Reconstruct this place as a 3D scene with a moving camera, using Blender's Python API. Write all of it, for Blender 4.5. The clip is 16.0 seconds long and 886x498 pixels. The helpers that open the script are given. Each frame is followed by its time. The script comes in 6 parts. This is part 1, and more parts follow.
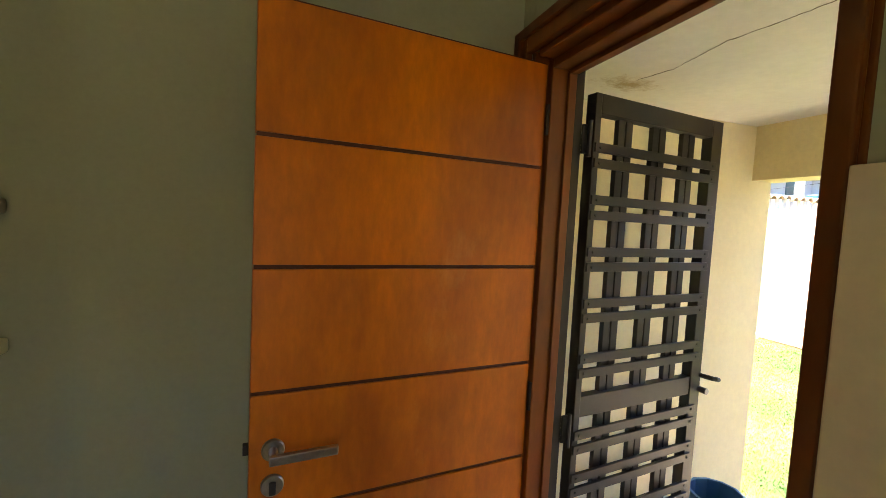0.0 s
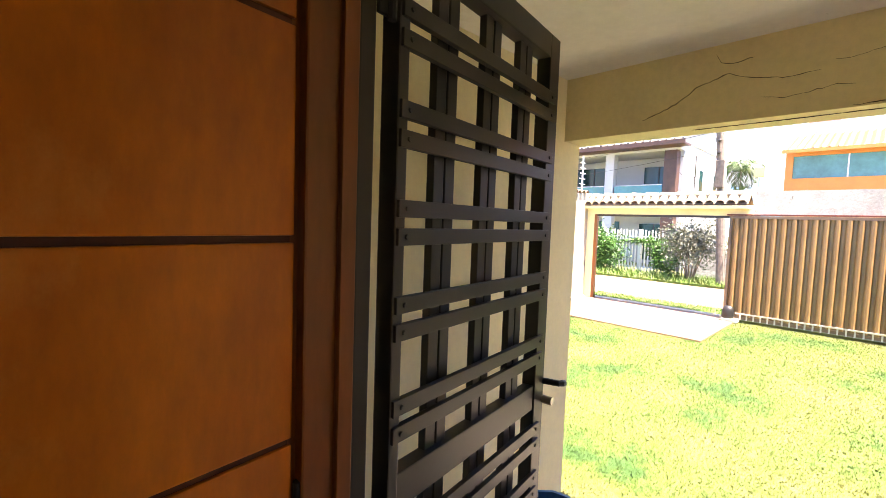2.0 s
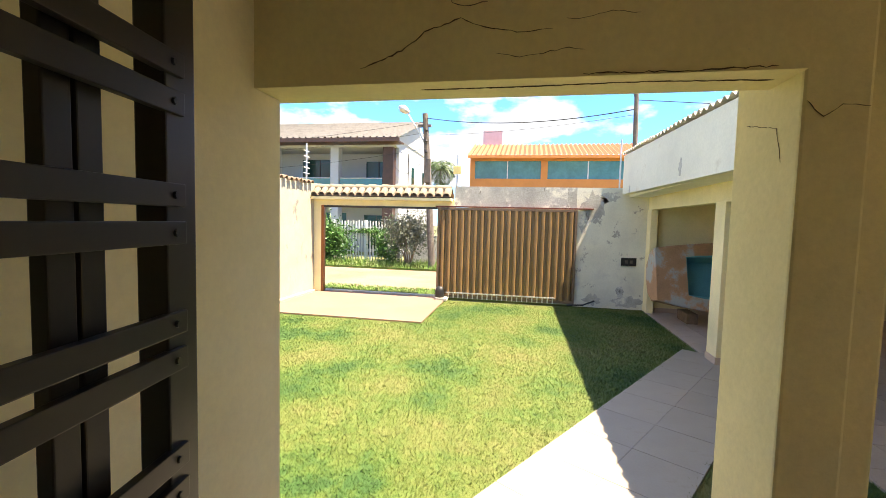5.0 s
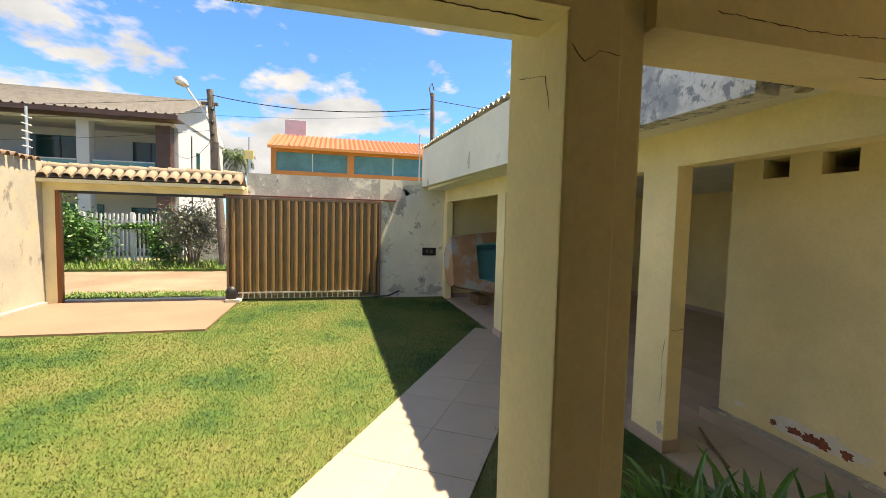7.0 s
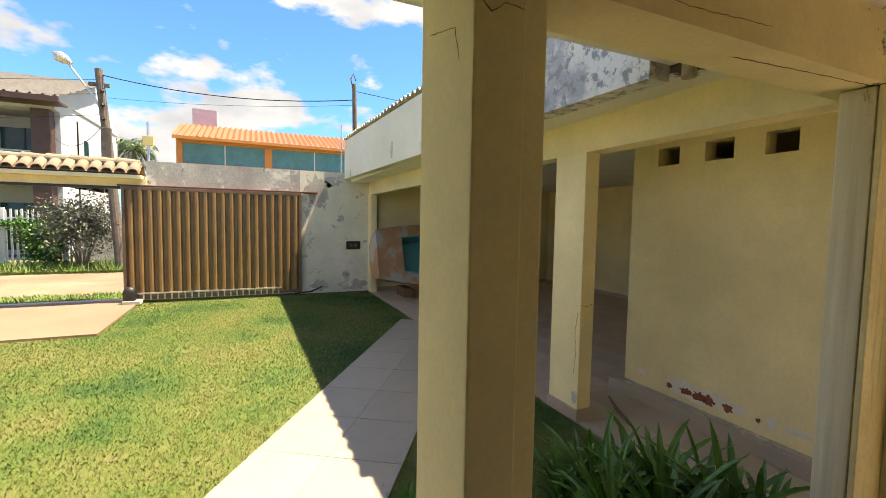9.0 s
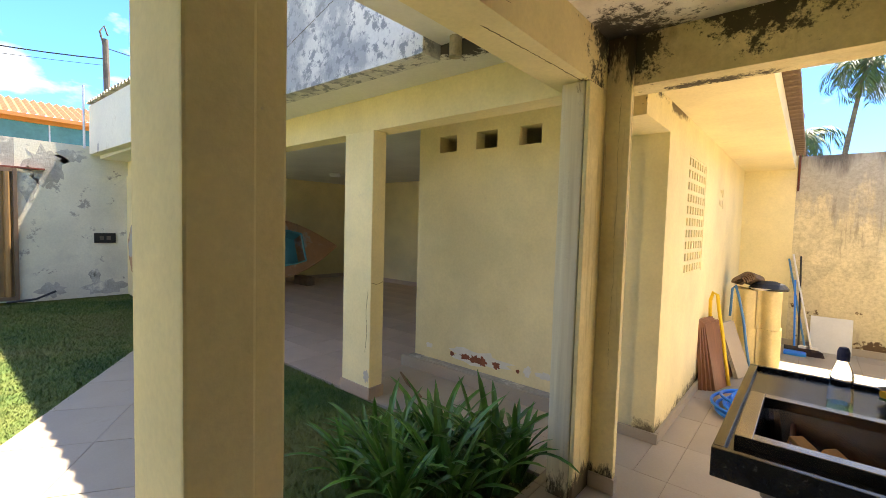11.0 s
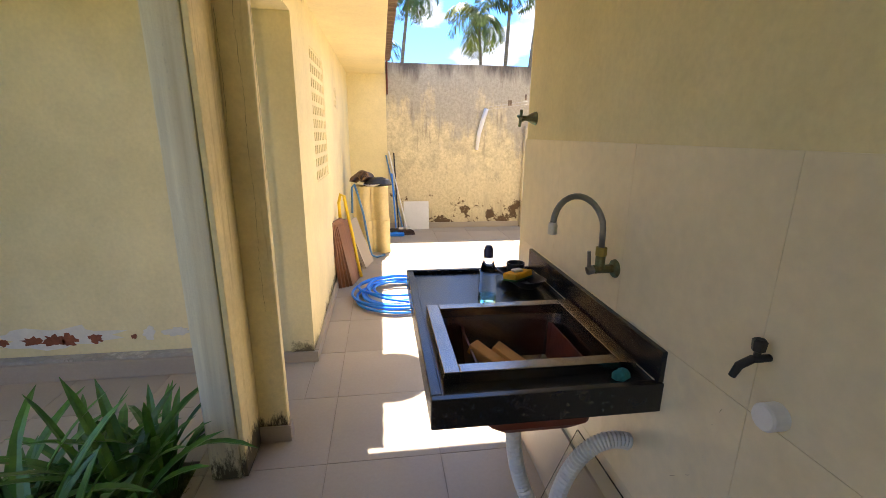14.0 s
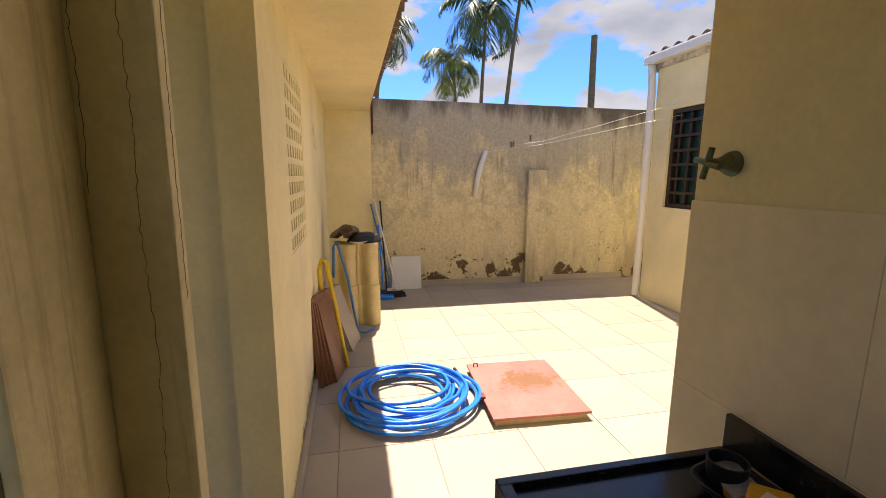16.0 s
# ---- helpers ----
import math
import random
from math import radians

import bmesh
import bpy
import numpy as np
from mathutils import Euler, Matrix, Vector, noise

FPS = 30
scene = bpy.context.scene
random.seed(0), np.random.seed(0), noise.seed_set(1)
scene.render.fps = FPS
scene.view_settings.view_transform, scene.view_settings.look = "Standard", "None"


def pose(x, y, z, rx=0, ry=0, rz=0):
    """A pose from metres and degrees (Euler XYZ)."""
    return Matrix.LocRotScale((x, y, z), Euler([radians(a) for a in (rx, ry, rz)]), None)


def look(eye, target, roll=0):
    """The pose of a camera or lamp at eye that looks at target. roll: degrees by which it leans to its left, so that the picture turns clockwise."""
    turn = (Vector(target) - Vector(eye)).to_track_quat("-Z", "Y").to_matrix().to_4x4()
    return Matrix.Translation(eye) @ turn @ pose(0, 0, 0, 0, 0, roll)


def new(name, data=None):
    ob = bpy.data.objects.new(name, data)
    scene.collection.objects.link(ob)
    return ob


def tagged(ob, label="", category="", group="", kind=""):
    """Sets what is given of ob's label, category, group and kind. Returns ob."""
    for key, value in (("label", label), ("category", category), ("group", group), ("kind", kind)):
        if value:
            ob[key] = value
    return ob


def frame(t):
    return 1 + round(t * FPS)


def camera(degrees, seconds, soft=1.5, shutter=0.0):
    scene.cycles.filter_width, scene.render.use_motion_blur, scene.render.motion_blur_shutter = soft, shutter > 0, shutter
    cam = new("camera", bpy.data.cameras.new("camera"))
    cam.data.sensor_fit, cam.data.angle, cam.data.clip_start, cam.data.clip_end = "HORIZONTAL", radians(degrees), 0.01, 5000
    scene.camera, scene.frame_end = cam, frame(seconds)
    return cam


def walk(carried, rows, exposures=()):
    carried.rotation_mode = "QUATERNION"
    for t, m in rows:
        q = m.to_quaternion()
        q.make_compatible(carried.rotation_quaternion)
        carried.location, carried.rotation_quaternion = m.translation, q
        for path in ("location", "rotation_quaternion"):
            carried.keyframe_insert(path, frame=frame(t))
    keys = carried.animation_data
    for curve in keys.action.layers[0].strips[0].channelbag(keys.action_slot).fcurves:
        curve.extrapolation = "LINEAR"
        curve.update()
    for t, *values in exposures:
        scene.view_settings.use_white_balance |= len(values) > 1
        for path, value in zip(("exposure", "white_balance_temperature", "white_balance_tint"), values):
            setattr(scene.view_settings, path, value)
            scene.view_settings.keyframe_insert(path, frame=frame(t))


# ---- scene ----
cam = camera(91.8, 16.0, 0.82)
EXPOSURES = [(0.0, 4.79, 7500, 17), (0.5, 5.06, 7700, 17), (1.0, 4.79, 7900, 18), (1.5, 4.37, 7700, 22), (2.0, 3.96, 7600, 24), (2.5, 3.78, 7600, 22), (3.2, 3.46, 7600, 19), (5.5, 2.66, 8300, 13), (6.3, 2.16, 8700, 12), (7.0, 2.32, 8800, 12), (8.0, 2.42, 8800, 12), (10.5, 2.83, 8100, 13), (11.0, 3.08, 7700, 13), (11.5, 3.32, 7450, 16), (12.5, 3.23, 7250, 16), (13.5, 3.02, 7000, 16), (14.5, 3.02, 7000, 16), (15.0, 2.85, 7050, 16), (15.5, 2.52, 7400, 18), (16.0, 1.84, 7400, 19)]
PATH = [
    (0, (-0.042, 0.005, 1.969), (0.581, 1.901, 1.836), 2.9),
    (0.5, (-0.017, 0.112, 1.933), (0.798, 1.934, 1.801), 2.7),
    (1, (0.057, 0.281, 1.893), (1.064, 2.005, 1.766), 2.5),
    (1.5, (0.209, 0.436, 1.885), (1.405, 2.033, 1.752), 2.3),
    (2, (0.362, 0.576, 1.874), (1.759, 2.002, 1.745), 2.0),
    (2.5, (0.546, 0.757, 1.842), (2.164, 1.925, 1.717), 1.9),
    (3, (0.693, 0.791, 1.859), (2.499, 1.642, 1.74), 1.9),
    (3.2, (0.74, 0.793, 1.869), (2.587, 1.551, 1.747), 1.8),
    (5.5, (1.0, 0.792, 1.868), (2.984, 1.012, 1.745), 1.5),
    (6, (1.114, 0.679, 1.739), (3.11, 0.659, 1.621), 1.5),
    (6.5, (1.181, 0.65, 1.751), (3.157, 0.366, 1.627), 1.4),
    (7, (1.2, 0.664, 1.762), (3.135, 0.172, 1.638), 1.4),
    (7.5, (1.184, 0.709, 1.759), (3.089, 0.112, 1.633), 1.3),
    (8, (1.206, 0.653, 1.729), (3.072, -0.055, 1.601), 1.0),
    (10.3, (1.181, 0.596, 1.541), (2.834, -0.522, 1.418), 1.5),
    (10.5, (1.177, 0.56, 1.522), (2.757, -0.66, 1.401), 1.5),
    (11, (1.2, 0.452, 1.474), (2.497, -1.066, 1.364), 1.6),
    (11.5, (1.287, 0.382, 1.449), (2.106, -1.439, 1.348), 1.8),
    (12, (1.338, 0.364, 1.433), (1.72, -1.596, 1.328), 1.5),
    (12.5, (1.361, 0.288, 1.452), (1.377, -1.709, 1.338), 1.0),
    (13, (1.366, 0.158, 1.456), (1.11, -1.818, 1.279), 0.8),
    (13.5, (1.387, 0.084, 1.477), (1.12, -1.841, 1.003), 0.5),
    (14, (1.471, -0.024, 1.496), (1.198, -1.936, 0.976), 0.6),
    (14.5, (1.588, -0.156, 1.49), (1.292, -2.08, 1.029), 0.5),
    (15, (1.591, -0.475, 1.504), (1.298, -2.416, 1.12), 0.3),
    (15.5, (1.597, -0.798, 1.509), (1.297, -2.743, 1.151), 0.2),
    (16, (1.654, -1.099, 1.533), (1.241, -3.027, 1.196), 0.4),
]
walk(cam, [(t, look(eye, target, roll)) for t, eye, target, roll in PATH], EXPOSURES)

# ---- world, sun ----
SUN_WAY = Vector((0.072, 0.397, -1.0)).normalized()
world = bpy.data.worlds.new("sky")
scene.world = world
world.use_nodes = True
wn, wl = world.node_tree.nodes, world.node_tree.links
wn.clear()
sky = wn.new("ShaderNodeTexSky")
sky.sky_type, sky.sun_disc = "NISHITA", False
sky.sun_elevation = math.asin(-SUN_WAY.z)
sky.sun_rotation = math.atan2(-SUN_WAY.x, -SUN_WAY.y)
sky.dust_density, sky.ozone_density = 0.4, 3.0
coord = wn.new("ShaderNodeTexCoord")
squash = wn.new("ShaderNodeMapping")
squash.inputs["Scale"].default_value = (1.0, 1.0, 2.2)
squash.inputs["Location"].default_value = (0.9, 1.3, 0.75)
puffs = wn.new("ShaderNodeTexNoise")
puffs.inputs["Scale"].default_value, puffs.inputs["Detail"].default_value, puffs.inputs["Roughness"].default_value = 4.6, 10.0, 0.54
cover = wn.new("ShaderNodeValToRGB")
cover.color_ramp.elements[0].position, cover.color_ramp.elements[1].position = 0.485, 0.55
tone = wn.new("ShaderNodeTexNoise")
tone.inputs["Scale"].default_value, tone.inputs["Detail"].default_value = 6.0, 6.0
white = wn.new("ShaderNodeValToRGB")
white.color_ramp.elements[0].position, white.color_ramp.elements[0].color = 0.3, (1.8, 2.15, 2.75, 1)
white.color_ramp.elements[1].position, white.color_ramp.elements[1].color = 0.6, (2.85, 3.2, 3.75, 1)
blue = wn.new("ShaderNodeMixRGB")
blue.blend_type = "MULTIPLY"
blue.inputs[0].default_value, blue.inputs[2].default_value = 1.0, (0.31, 0.68, 1.18, 1)
mixer = wn.new("ShaderNodeMixRGB")
back = wn.new("ShaderNodeBackground")
back.inputs["Strength"].default_value = 0.062
wout = wn.new("ShaderNodeOutputWorld")
wl.new(coord.outputs["Generated"], squash.inputs["Vector"])
wl.new(squash.outputs[0], puffs.inputs["Vector"])
wl.new(squash.outputs[0], tone.inputs["Vector"])
wl.new(puffs.outputs["Fac"], cover.inputs["Fac"])
wl.new(tone.outputs["Fac"], white.inputs["Fac"])
wl.new(sky.outputs[0], blue.inputs[1])
wl.new(cover.outputs[0], mixer.inputs["Fac"])
wl.new(blue.outputs[0], mixer.inputs[1])
wl.new(white.outputs[0], mixer.inputs[2])
wl.new(mixer.outputs[0], back.inputs["Color"])
wl.new(back.outputs[0], wout.inputs["Surface"])
sun_data = bpy.data.lights.new("sun", "SUN")
sun_data.energy, sun_data.angle, sun_data.color = 3.0, radians(0.53), (1.0, 0.95, 0.86)
sun = new("sun", sun_data)
# fill lamp added in an invented, unseen opening to brighten the hall and door
hall_data = bpy.data.lights.new("hall_fill", "AREA")
hall_data.shape, hall_data.size, hall_data.size_y, hall_data.energy, hall_data.color = "RECTANGLE", 0.56, 0.86, 0.16, (1.0, 0.96, 0.90)
hall_light = new("hall_fill", hall_data)
hall_light.matrix_world = look((-0.50, -1.96, 1.70), (-0.50, 1.0, 1.65))
sun.matrix_world = look((0, -10, 30), Vector((0, -10, 30)) + SUN_WAY)


# ---- materials ----
def material(name, rough=0.8, metal=0.0):
    m = bpy.data.materials.new(name)
    m.use_nodes = True
    b = m.node_tree.nodes["Principled BSDF"]
    b.inputs["Roughness"].default_value, b.inputs["Metallic"].default_value = rough, metal
    return m, m.node_tree.nodes, m.node_tree.links, b


def ramp(nodes, stops):
    r = nodes.new("ShaderNodeValToRGB")
    els = r.color_ramp.elements
    while len(els) < len(stops):
        els.new(0.5)
    for e, (p, c) in zip(els, stops):
        e.position, e.color = p, (*c, 1) if len(c) == 3 else c
    return r


def noise_node(nodes, links, vec, scale, detail=4.0, rough=0.6, stretch=None):
    if stretch:
        mp = nodes.new("ShaderNodeMapping")
        mp.inputs["Scale"].default_value = stretch
        links.new(vec, mp.inputs["Vector"])
        vec = mp.outputs[0]
    n = nodes.new("ShaderNodeTexNoise")
    n.inputs["Scale"].default_value, n.inputs["Detail"].default_value, n.inputs["Roughness"].default_value = scale, detail, rough
    links.new(vec, n.inputs["Vector"])
    return n.outputs["Fac"]


def blend(nodes, links, fac, a, b, mode="MIX"):
    """a and b: sockets or colours."""
    x = nodes.new("ShaderNodeMixRGB")
    x.blend_type = mode
    for sock, v in ((x.inputs[0], fac), (x.inputs[1], a), (x.inputs[2], b)):
        if isinstance(v, (int, float)):
            sock.default_value = v
        elif isinstance(v, tuple):
            sock.default_value = (*v, 1)
        else:
            links.new(v, sock)
    return x.outputs[0]


def bump(nodes, links, bsdf, height, strength=0.3, distance=0.01):
    b = nodes.new("ShaderNodeBump")
    b.inputs["Strength"].default_value, b.inputs["Distance"].default_value = strength, distance
    links.new(height, b.inputs["Height"])
    links.new(b.outputs[0], bsdf.inputs["Normal"])


def maths(nodes, links, op, a, b):
    n = nodes.new("ShaderNodeMath")
    n.operation = op
    for sock, v in zip(n.inputs, (a, b)):
        if isinstance(v, (int, float)):
            sock.default_value = v
        else:
            links.new(v, sock)
    return n.outputs[0]


def surface(name, col, vary=0.12, grain=30.0, blotch=1.2, rough=0.8, metal=0.0, relief=0.25, depth=0.004, second=None, stretch=None, random=0.0, stains=()):
    """Base colour with blotches and grain. stains: (scale, low, high, colour, stretch) masks laid over it."""
    m, n, l, b = material(name, rough, metal)
    tc = n.new("ShaderNodeTexCoord").outputs["Object"]
    big = noise_node(n, l, tc, blotch, 5.0, 0.6, stretch)
    small = noise_node(n, l, tc, grain, 6.0, 0.65, stretch)
    dark = tuple(c * (1 - vary) for c in (second or col))
    light = tuple(min(1, c * (1 + vary * 0.5)) for c in col)
    r = ramp(n, [(0.35, dark), (0.65, light)])
    l.new(big, r.inputs["Fac"])
    g = ramp(n, [(0.3, (1 - vary,) * 3), (0.7, (1.0,) * 3)])
    l.new(small, g.inputs["Fac"])
    c = blend(n, l, 1.0, r.outputs[0], g.outputs[0], "MULTIPLY")
    for scale, low, high, colour, st in stains:
        mask = ramp(n, [(low, (0, 0, 0)), (high, (1, 1, 1))])
        l.new(noise_node(n, l, tc, scale, 8.0, 0.68, st), mask.inputs["Fac"])
        c = blend(n, l, mask.outputs[0], c, colour)
    if random:
        info = n.new("ShaderNodeObjectInfo")
        rr = ramp(n, [(0.0, (1 - random,) * 3), (1.0, (1.0,) * 3)])
        l.new(info.outputs["Random"], rr.inputs["Fac"])
        c = blend(n, l, 1.0, c, rr.outputs[0], "MULTIPLY")
    l.new(c, b.inputs["Base Color"])
    if relief:
        bump(n, l, b, small, relief, depth)
    return m


CREAM = (0.86, 0.74, 0.42)
m_cream = surface("cream_plaster", CREAM, 0.10, 45, 0.9, 0.85, relief=0.35, depth=0.003, second=(0.78, 0.68, 0.38), stains=((3.0, 0.66, 0.80, (0.62, 0.53, 0.33), None), (9.0, 0.70, 0.74, (0.55, 0.48, 0.34), None)))
m_pale_cream = surface("pale_cream_plaster", (0.89, 0.81, 0.53), 0.08, 45, 0.9, 0.85, relief=0.35, depth=0.003)
# cream paint with the hall's dimness put into its colour, darker than the paint itself
m_inside = surface("dimmed_cream_inside_paint", (0.38, 0.40, 0.27), 0.08, 50, 0.8, 0.8, relief=0.25, depth=0.002)
m_white_ceiling = surface("white_ceiling_paint", (0.80, 0.78, 0.70), 0.08, 30, 1.5, 0.85, relief=0.3, stains=((2.2, 0.62, 0.76, (0.66, 0.60, 0.45), None), (7.0, 0.68, 0.74, (0.40, 0.36, 0.28), None)))
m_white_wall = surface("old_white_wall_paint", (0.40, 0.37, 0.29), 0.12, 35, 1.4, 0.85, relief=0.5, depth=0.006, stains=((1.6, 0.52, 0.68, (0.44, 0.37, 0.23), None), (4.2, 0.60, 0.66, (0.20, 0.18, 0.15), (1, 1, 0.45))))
m_street_wall = surface("peeling_white_wall", (0.70, 0.66, 0.52), 0.12, 35, 1.2, 0.9, relief=0.6, depth=0.008, stains=((1.1, 0.56, 0.66, (0.55, 0.51, 0.42), None), (3.0, 0.60, 0.64, (0.35, 0.32, 0.27), None)))
m_bare_cement = surface("bare_cement", (0.50, 0.47, 0.40), 0.25, 30, 2.0, 0.92, relief=0.7, depth=0.01, stains=((1.8, 0.55, 0.62, (0.72, 0.68, 0.55), None), (4.0, 0.62, 0.68, (0.18, 0.16, 0.13), (1, 1, 0.5))))
m_fascia = surface("weathered_fascia", (0.80, 0.76, 0.62), 0.10, 35, 0.7, 0.88, relief=0.4, stains=((1.4, 0.58, 0.70, (0.62, 0.56, 0.42), None),))
m_fascia_grey = surface("mould_greyed_fascia", (0.72, 0.71, 0.66), 0.14, 40, 1.0, 0.9, relief=0.6, stains=((2.6, 0.46, 0.56, (0.36, 0.37, 0.38), None), (14.0, 0.52, 0.58, (0.26, 0.27, 0.28), None)))


def tall_stain_wall(name, col, grey, low_col, top, base):
    """Old wall: grey wash in its upper half, run-off streaks under the top, lost paint and damp patches at its foot."""
    m, n, l, b = material(name, 0.92)
    tc = n.new("ShaderNodeTexCoord").outputs["Object"]
    sep = n.new("ShaderNodeSeparateXYZ")
    l.new(tc, sep.inputs[0])
    z = sep.outputs["Z"]
    big = noise_node(n, l, tc, 1.3, 7, 0.65)
    streak = noise_node(n, l, tc, 3.4, 8, 0.7, (1, 1, 0.22))
    mid = noise_node(n, l, tc, 5.0, 8, 0.7)
    fine = noise_node(n, l, tc, 24.0, 8, 0.72)

    def edge(lo, hi, *terms):
        r = ramp(n, [(lo, (0, 0, 0)), (hi, (1, 1, 1))])
        v = terms[0]
        for t in terms[1:]:
            v = maths(n, l, "ADD", v, t)
        l.new(v, r.inputs["Fac"])
        return r.outputs[0]

    def times(a, k):
        return maths(n, l, "MULTIPLY", a, k)

    c0 = ramp(n, [(0.38, tuple(q * 0.72 for q in col)), (0.60, col)])
    l.new(mid, c0.inputs["Fac"])
    c = c0.outputs[0]
    # grey wash above the middle
    c = blend(n, l, times(edge(0.50, 0.57, times(maths(n, l, "SUBTRACT", z, base + 0.25), 0.20), times(streak, 0.55), times(big, 0.45)), 0.9), c, grey)
    # pale lilac worn patches
    c = blend(n, l, times(edge(0.56, 0.64, times(mid, 0.6), times(big, 0.4)), 0.6), c, (0.58, 0.53, 0.41))
    # run-off below the top
    c = blend(n, l, times(edge(0.60, 0.76, times(maths(n, l, "SUBTRACT", z, top - 0.40), 0.62), times(streak, 0.8), times(fine, 0.2)), 0.9), c, (0.11, 0.09, 0.07))
    # thin dark streaks
    c = blend(n, l, times(edge(0.57, 0.68, noise_node(n, l, tc, 9.0, 6, 0.7, (1, 1, 0.10))), 0.7), c, (0.26, 0.20, 0.14))
    # broad dark smears
    c = blend(n, l, times(edge(0.54, 0.68, times(noise_node(n, l, tc, 2.3, 8, 0.75, (1, 1, 0.4)), 0.8), times(fine, 0.2)), 0.6), c, (0.25, 0.20, 0.15))
    # lost paint below the wash
    c = blend(n, l, times(edge(0.54, 0.56, times(maths(n, l, "SUBTRACT", base, z), 0.30), times(big, 0.6), times(mid, 0.4)), 0.7), c, low_col)
    c = blend(n, l, times(edge(0.60, 0.70, times(maths(n, l, "SUBTRACT", base - 0.15, z), 0.16), times(streak, 0.65), times(fine, 0.35)), 0.7), c, (0.36, 0.28, 0.18))
    c = blend(n, l, edge(0.615, 0.64, times(maths(n, l, "SUBTRACT", base - 0.55, z), 0.24), times(noise_node(n, l, tc, 3.6, 7, 0.7), 0.85), times(fine, 0.15)), c, (0.14, 0.085, 0.04))
    g = ramp(n, [(0.34, (0.74, 0.73, 0.72)), (0.58, (1, 1, 1))])
    l.new(fine, g.inputs["Fac"])
    c = blend(n, l, 1.0, c, g.outputs[0], "MULTIPLY")
    l.new(c, b.inputs["Base Color"])
    bump(n, l, b, fine, 0.7, 0.012)
    return m


m_back_wall = tall_stain_wall("weathered_yard_wall", (0.76, 0.66, 0.41), (0.45, 0.41, 0.32), (0.70, 0.60, 0.37), 2.5, 1.15)


def mould(name, col, black, low, high, stretch, big=1.5, rise=(0.0, 0.0)):
    """Plaster with mottled black mould that follows large blotches and fine specks together."""
    m, n, l, b = material(name, 0.9)
    tc = n.new("ShaderNodeTexCoord").outputs["Object"]
    wide = noise_node(n, l, tc, big, 4, 0.6, stretch)
    mid = noise_node(n, l, tc, 7.0, 7, 0.7, stretch)
    fine = noise_node(n, l, tc, 38.0, 6, 0.7)
    base = ramp(n, [(0.35, tuple(c * 0.80 for c in col)), (0.62, col)])
    l.new(mid, base.inputs["Fac"])
    brown = ramp(n, [(0.48, (0, 0, 0)), (0.66, (1, 1, 1))])
    l.new(wide, brown.inputs["Fac"])
    c = blend(n, l, maths(n, l, "MULTIPLY", brown.outputs[0], 0.55), base.outputs[0], (0.42, 0.33, 0.16))
    mask = ramp(n, [(low, (0, 0, 0)), (high, (1, 1, 1))])
    sep = n.new("ShaderNodeSeparateXYZ")
    l.new(tc, sep.inputs[0])
    damp = maths(n, l, "MAXIMUM", maths(n, l, "MULTIPLY", maths(n, l, "SUBTRACT", sep.outputs["Z"], rise[0]), rise[1]), 0.0)
    l.new(maths(n, l, "ADD", maths(n, l, "ADD", damp, maths(n, l, "MULTIPLY", wide, 0.55)), maths(n, l, "ADD", maths(n, l, "MULTIPLY", mid, 0.30), maths(n, l, "MULTIPLY", fine, 0.15))), mask.inputs["Fac"])
    c = blend(n, l, mask.outputs[0], c, black)
    l.new(c, b.inputs["Base Color"])
    bump(n, l, b, fine, 0.5, 0.006)
    return m


def blacken(m, spots, black=(0.035, 0.028, 0.016), grain=8.0, low=0.60, high=0.67, stretch=None, pull=0.55):
    """Mould growths on a material: each spot is a centre and three radii in metres, broken up by noise."""
    n, l = m.node_tree.nodes, m.node_tree.links
    b = next(q for q in n if q.type == "BSDF_PRINCIPLED")
    c = b.inputs["Base Color"].links[0].from_socket
    tc = n.new("ShaderNodeTexCoord").outputs["Object"]
    total = None
    for centre, radii in spots:
        mp = n.new("ShaderNodeMapping")
        mp.vector_type = "TEXTURE"
        mp.inputs["Location"].default_value = centre
        mp.inputs["Scale"].default_value = radii
        l.new(tc, mp.inputs["Vector"])
        g = n.new("ShaderNodeTexGradient")
        g.gradient_type = "SPHERICAL"
        l.new(mp.outputs[0], g.inputs["Vector"])
        total = g.outputs["Fac"] if total is None else maths(n, l, "MAXIMUM", total, g.outputs["Fac"])
    rough = maths(n, l, "ADD", maths(n, l, "MULTIPLY", noise_node(n, l, tc, grain, 8, 0.74, stretch), 0.62), maths(n, l, "MULTIPLY", noise_node(n, l, tc, grain * 5, 6, 0.7, stretch), 0.30))
    mask = ramp(n, [(low, (0, 0, 0)), (high, (1, 1, 1))])
    l.new(maths(n, l, "ADD", maths(n, l, "MULTIPLY", total, pull), rough), mask.inputs["Fac"])
    inside = maths(n, l, "MINIMUM", maths(n, l, "MULTIPLY", total, 6.0), 0.96)
    l.new(blend(n, l, maths(n, l, "MULTIPLY", mask.outputs[0], inside), c, black), b.inputs["Base Color"])
    return m


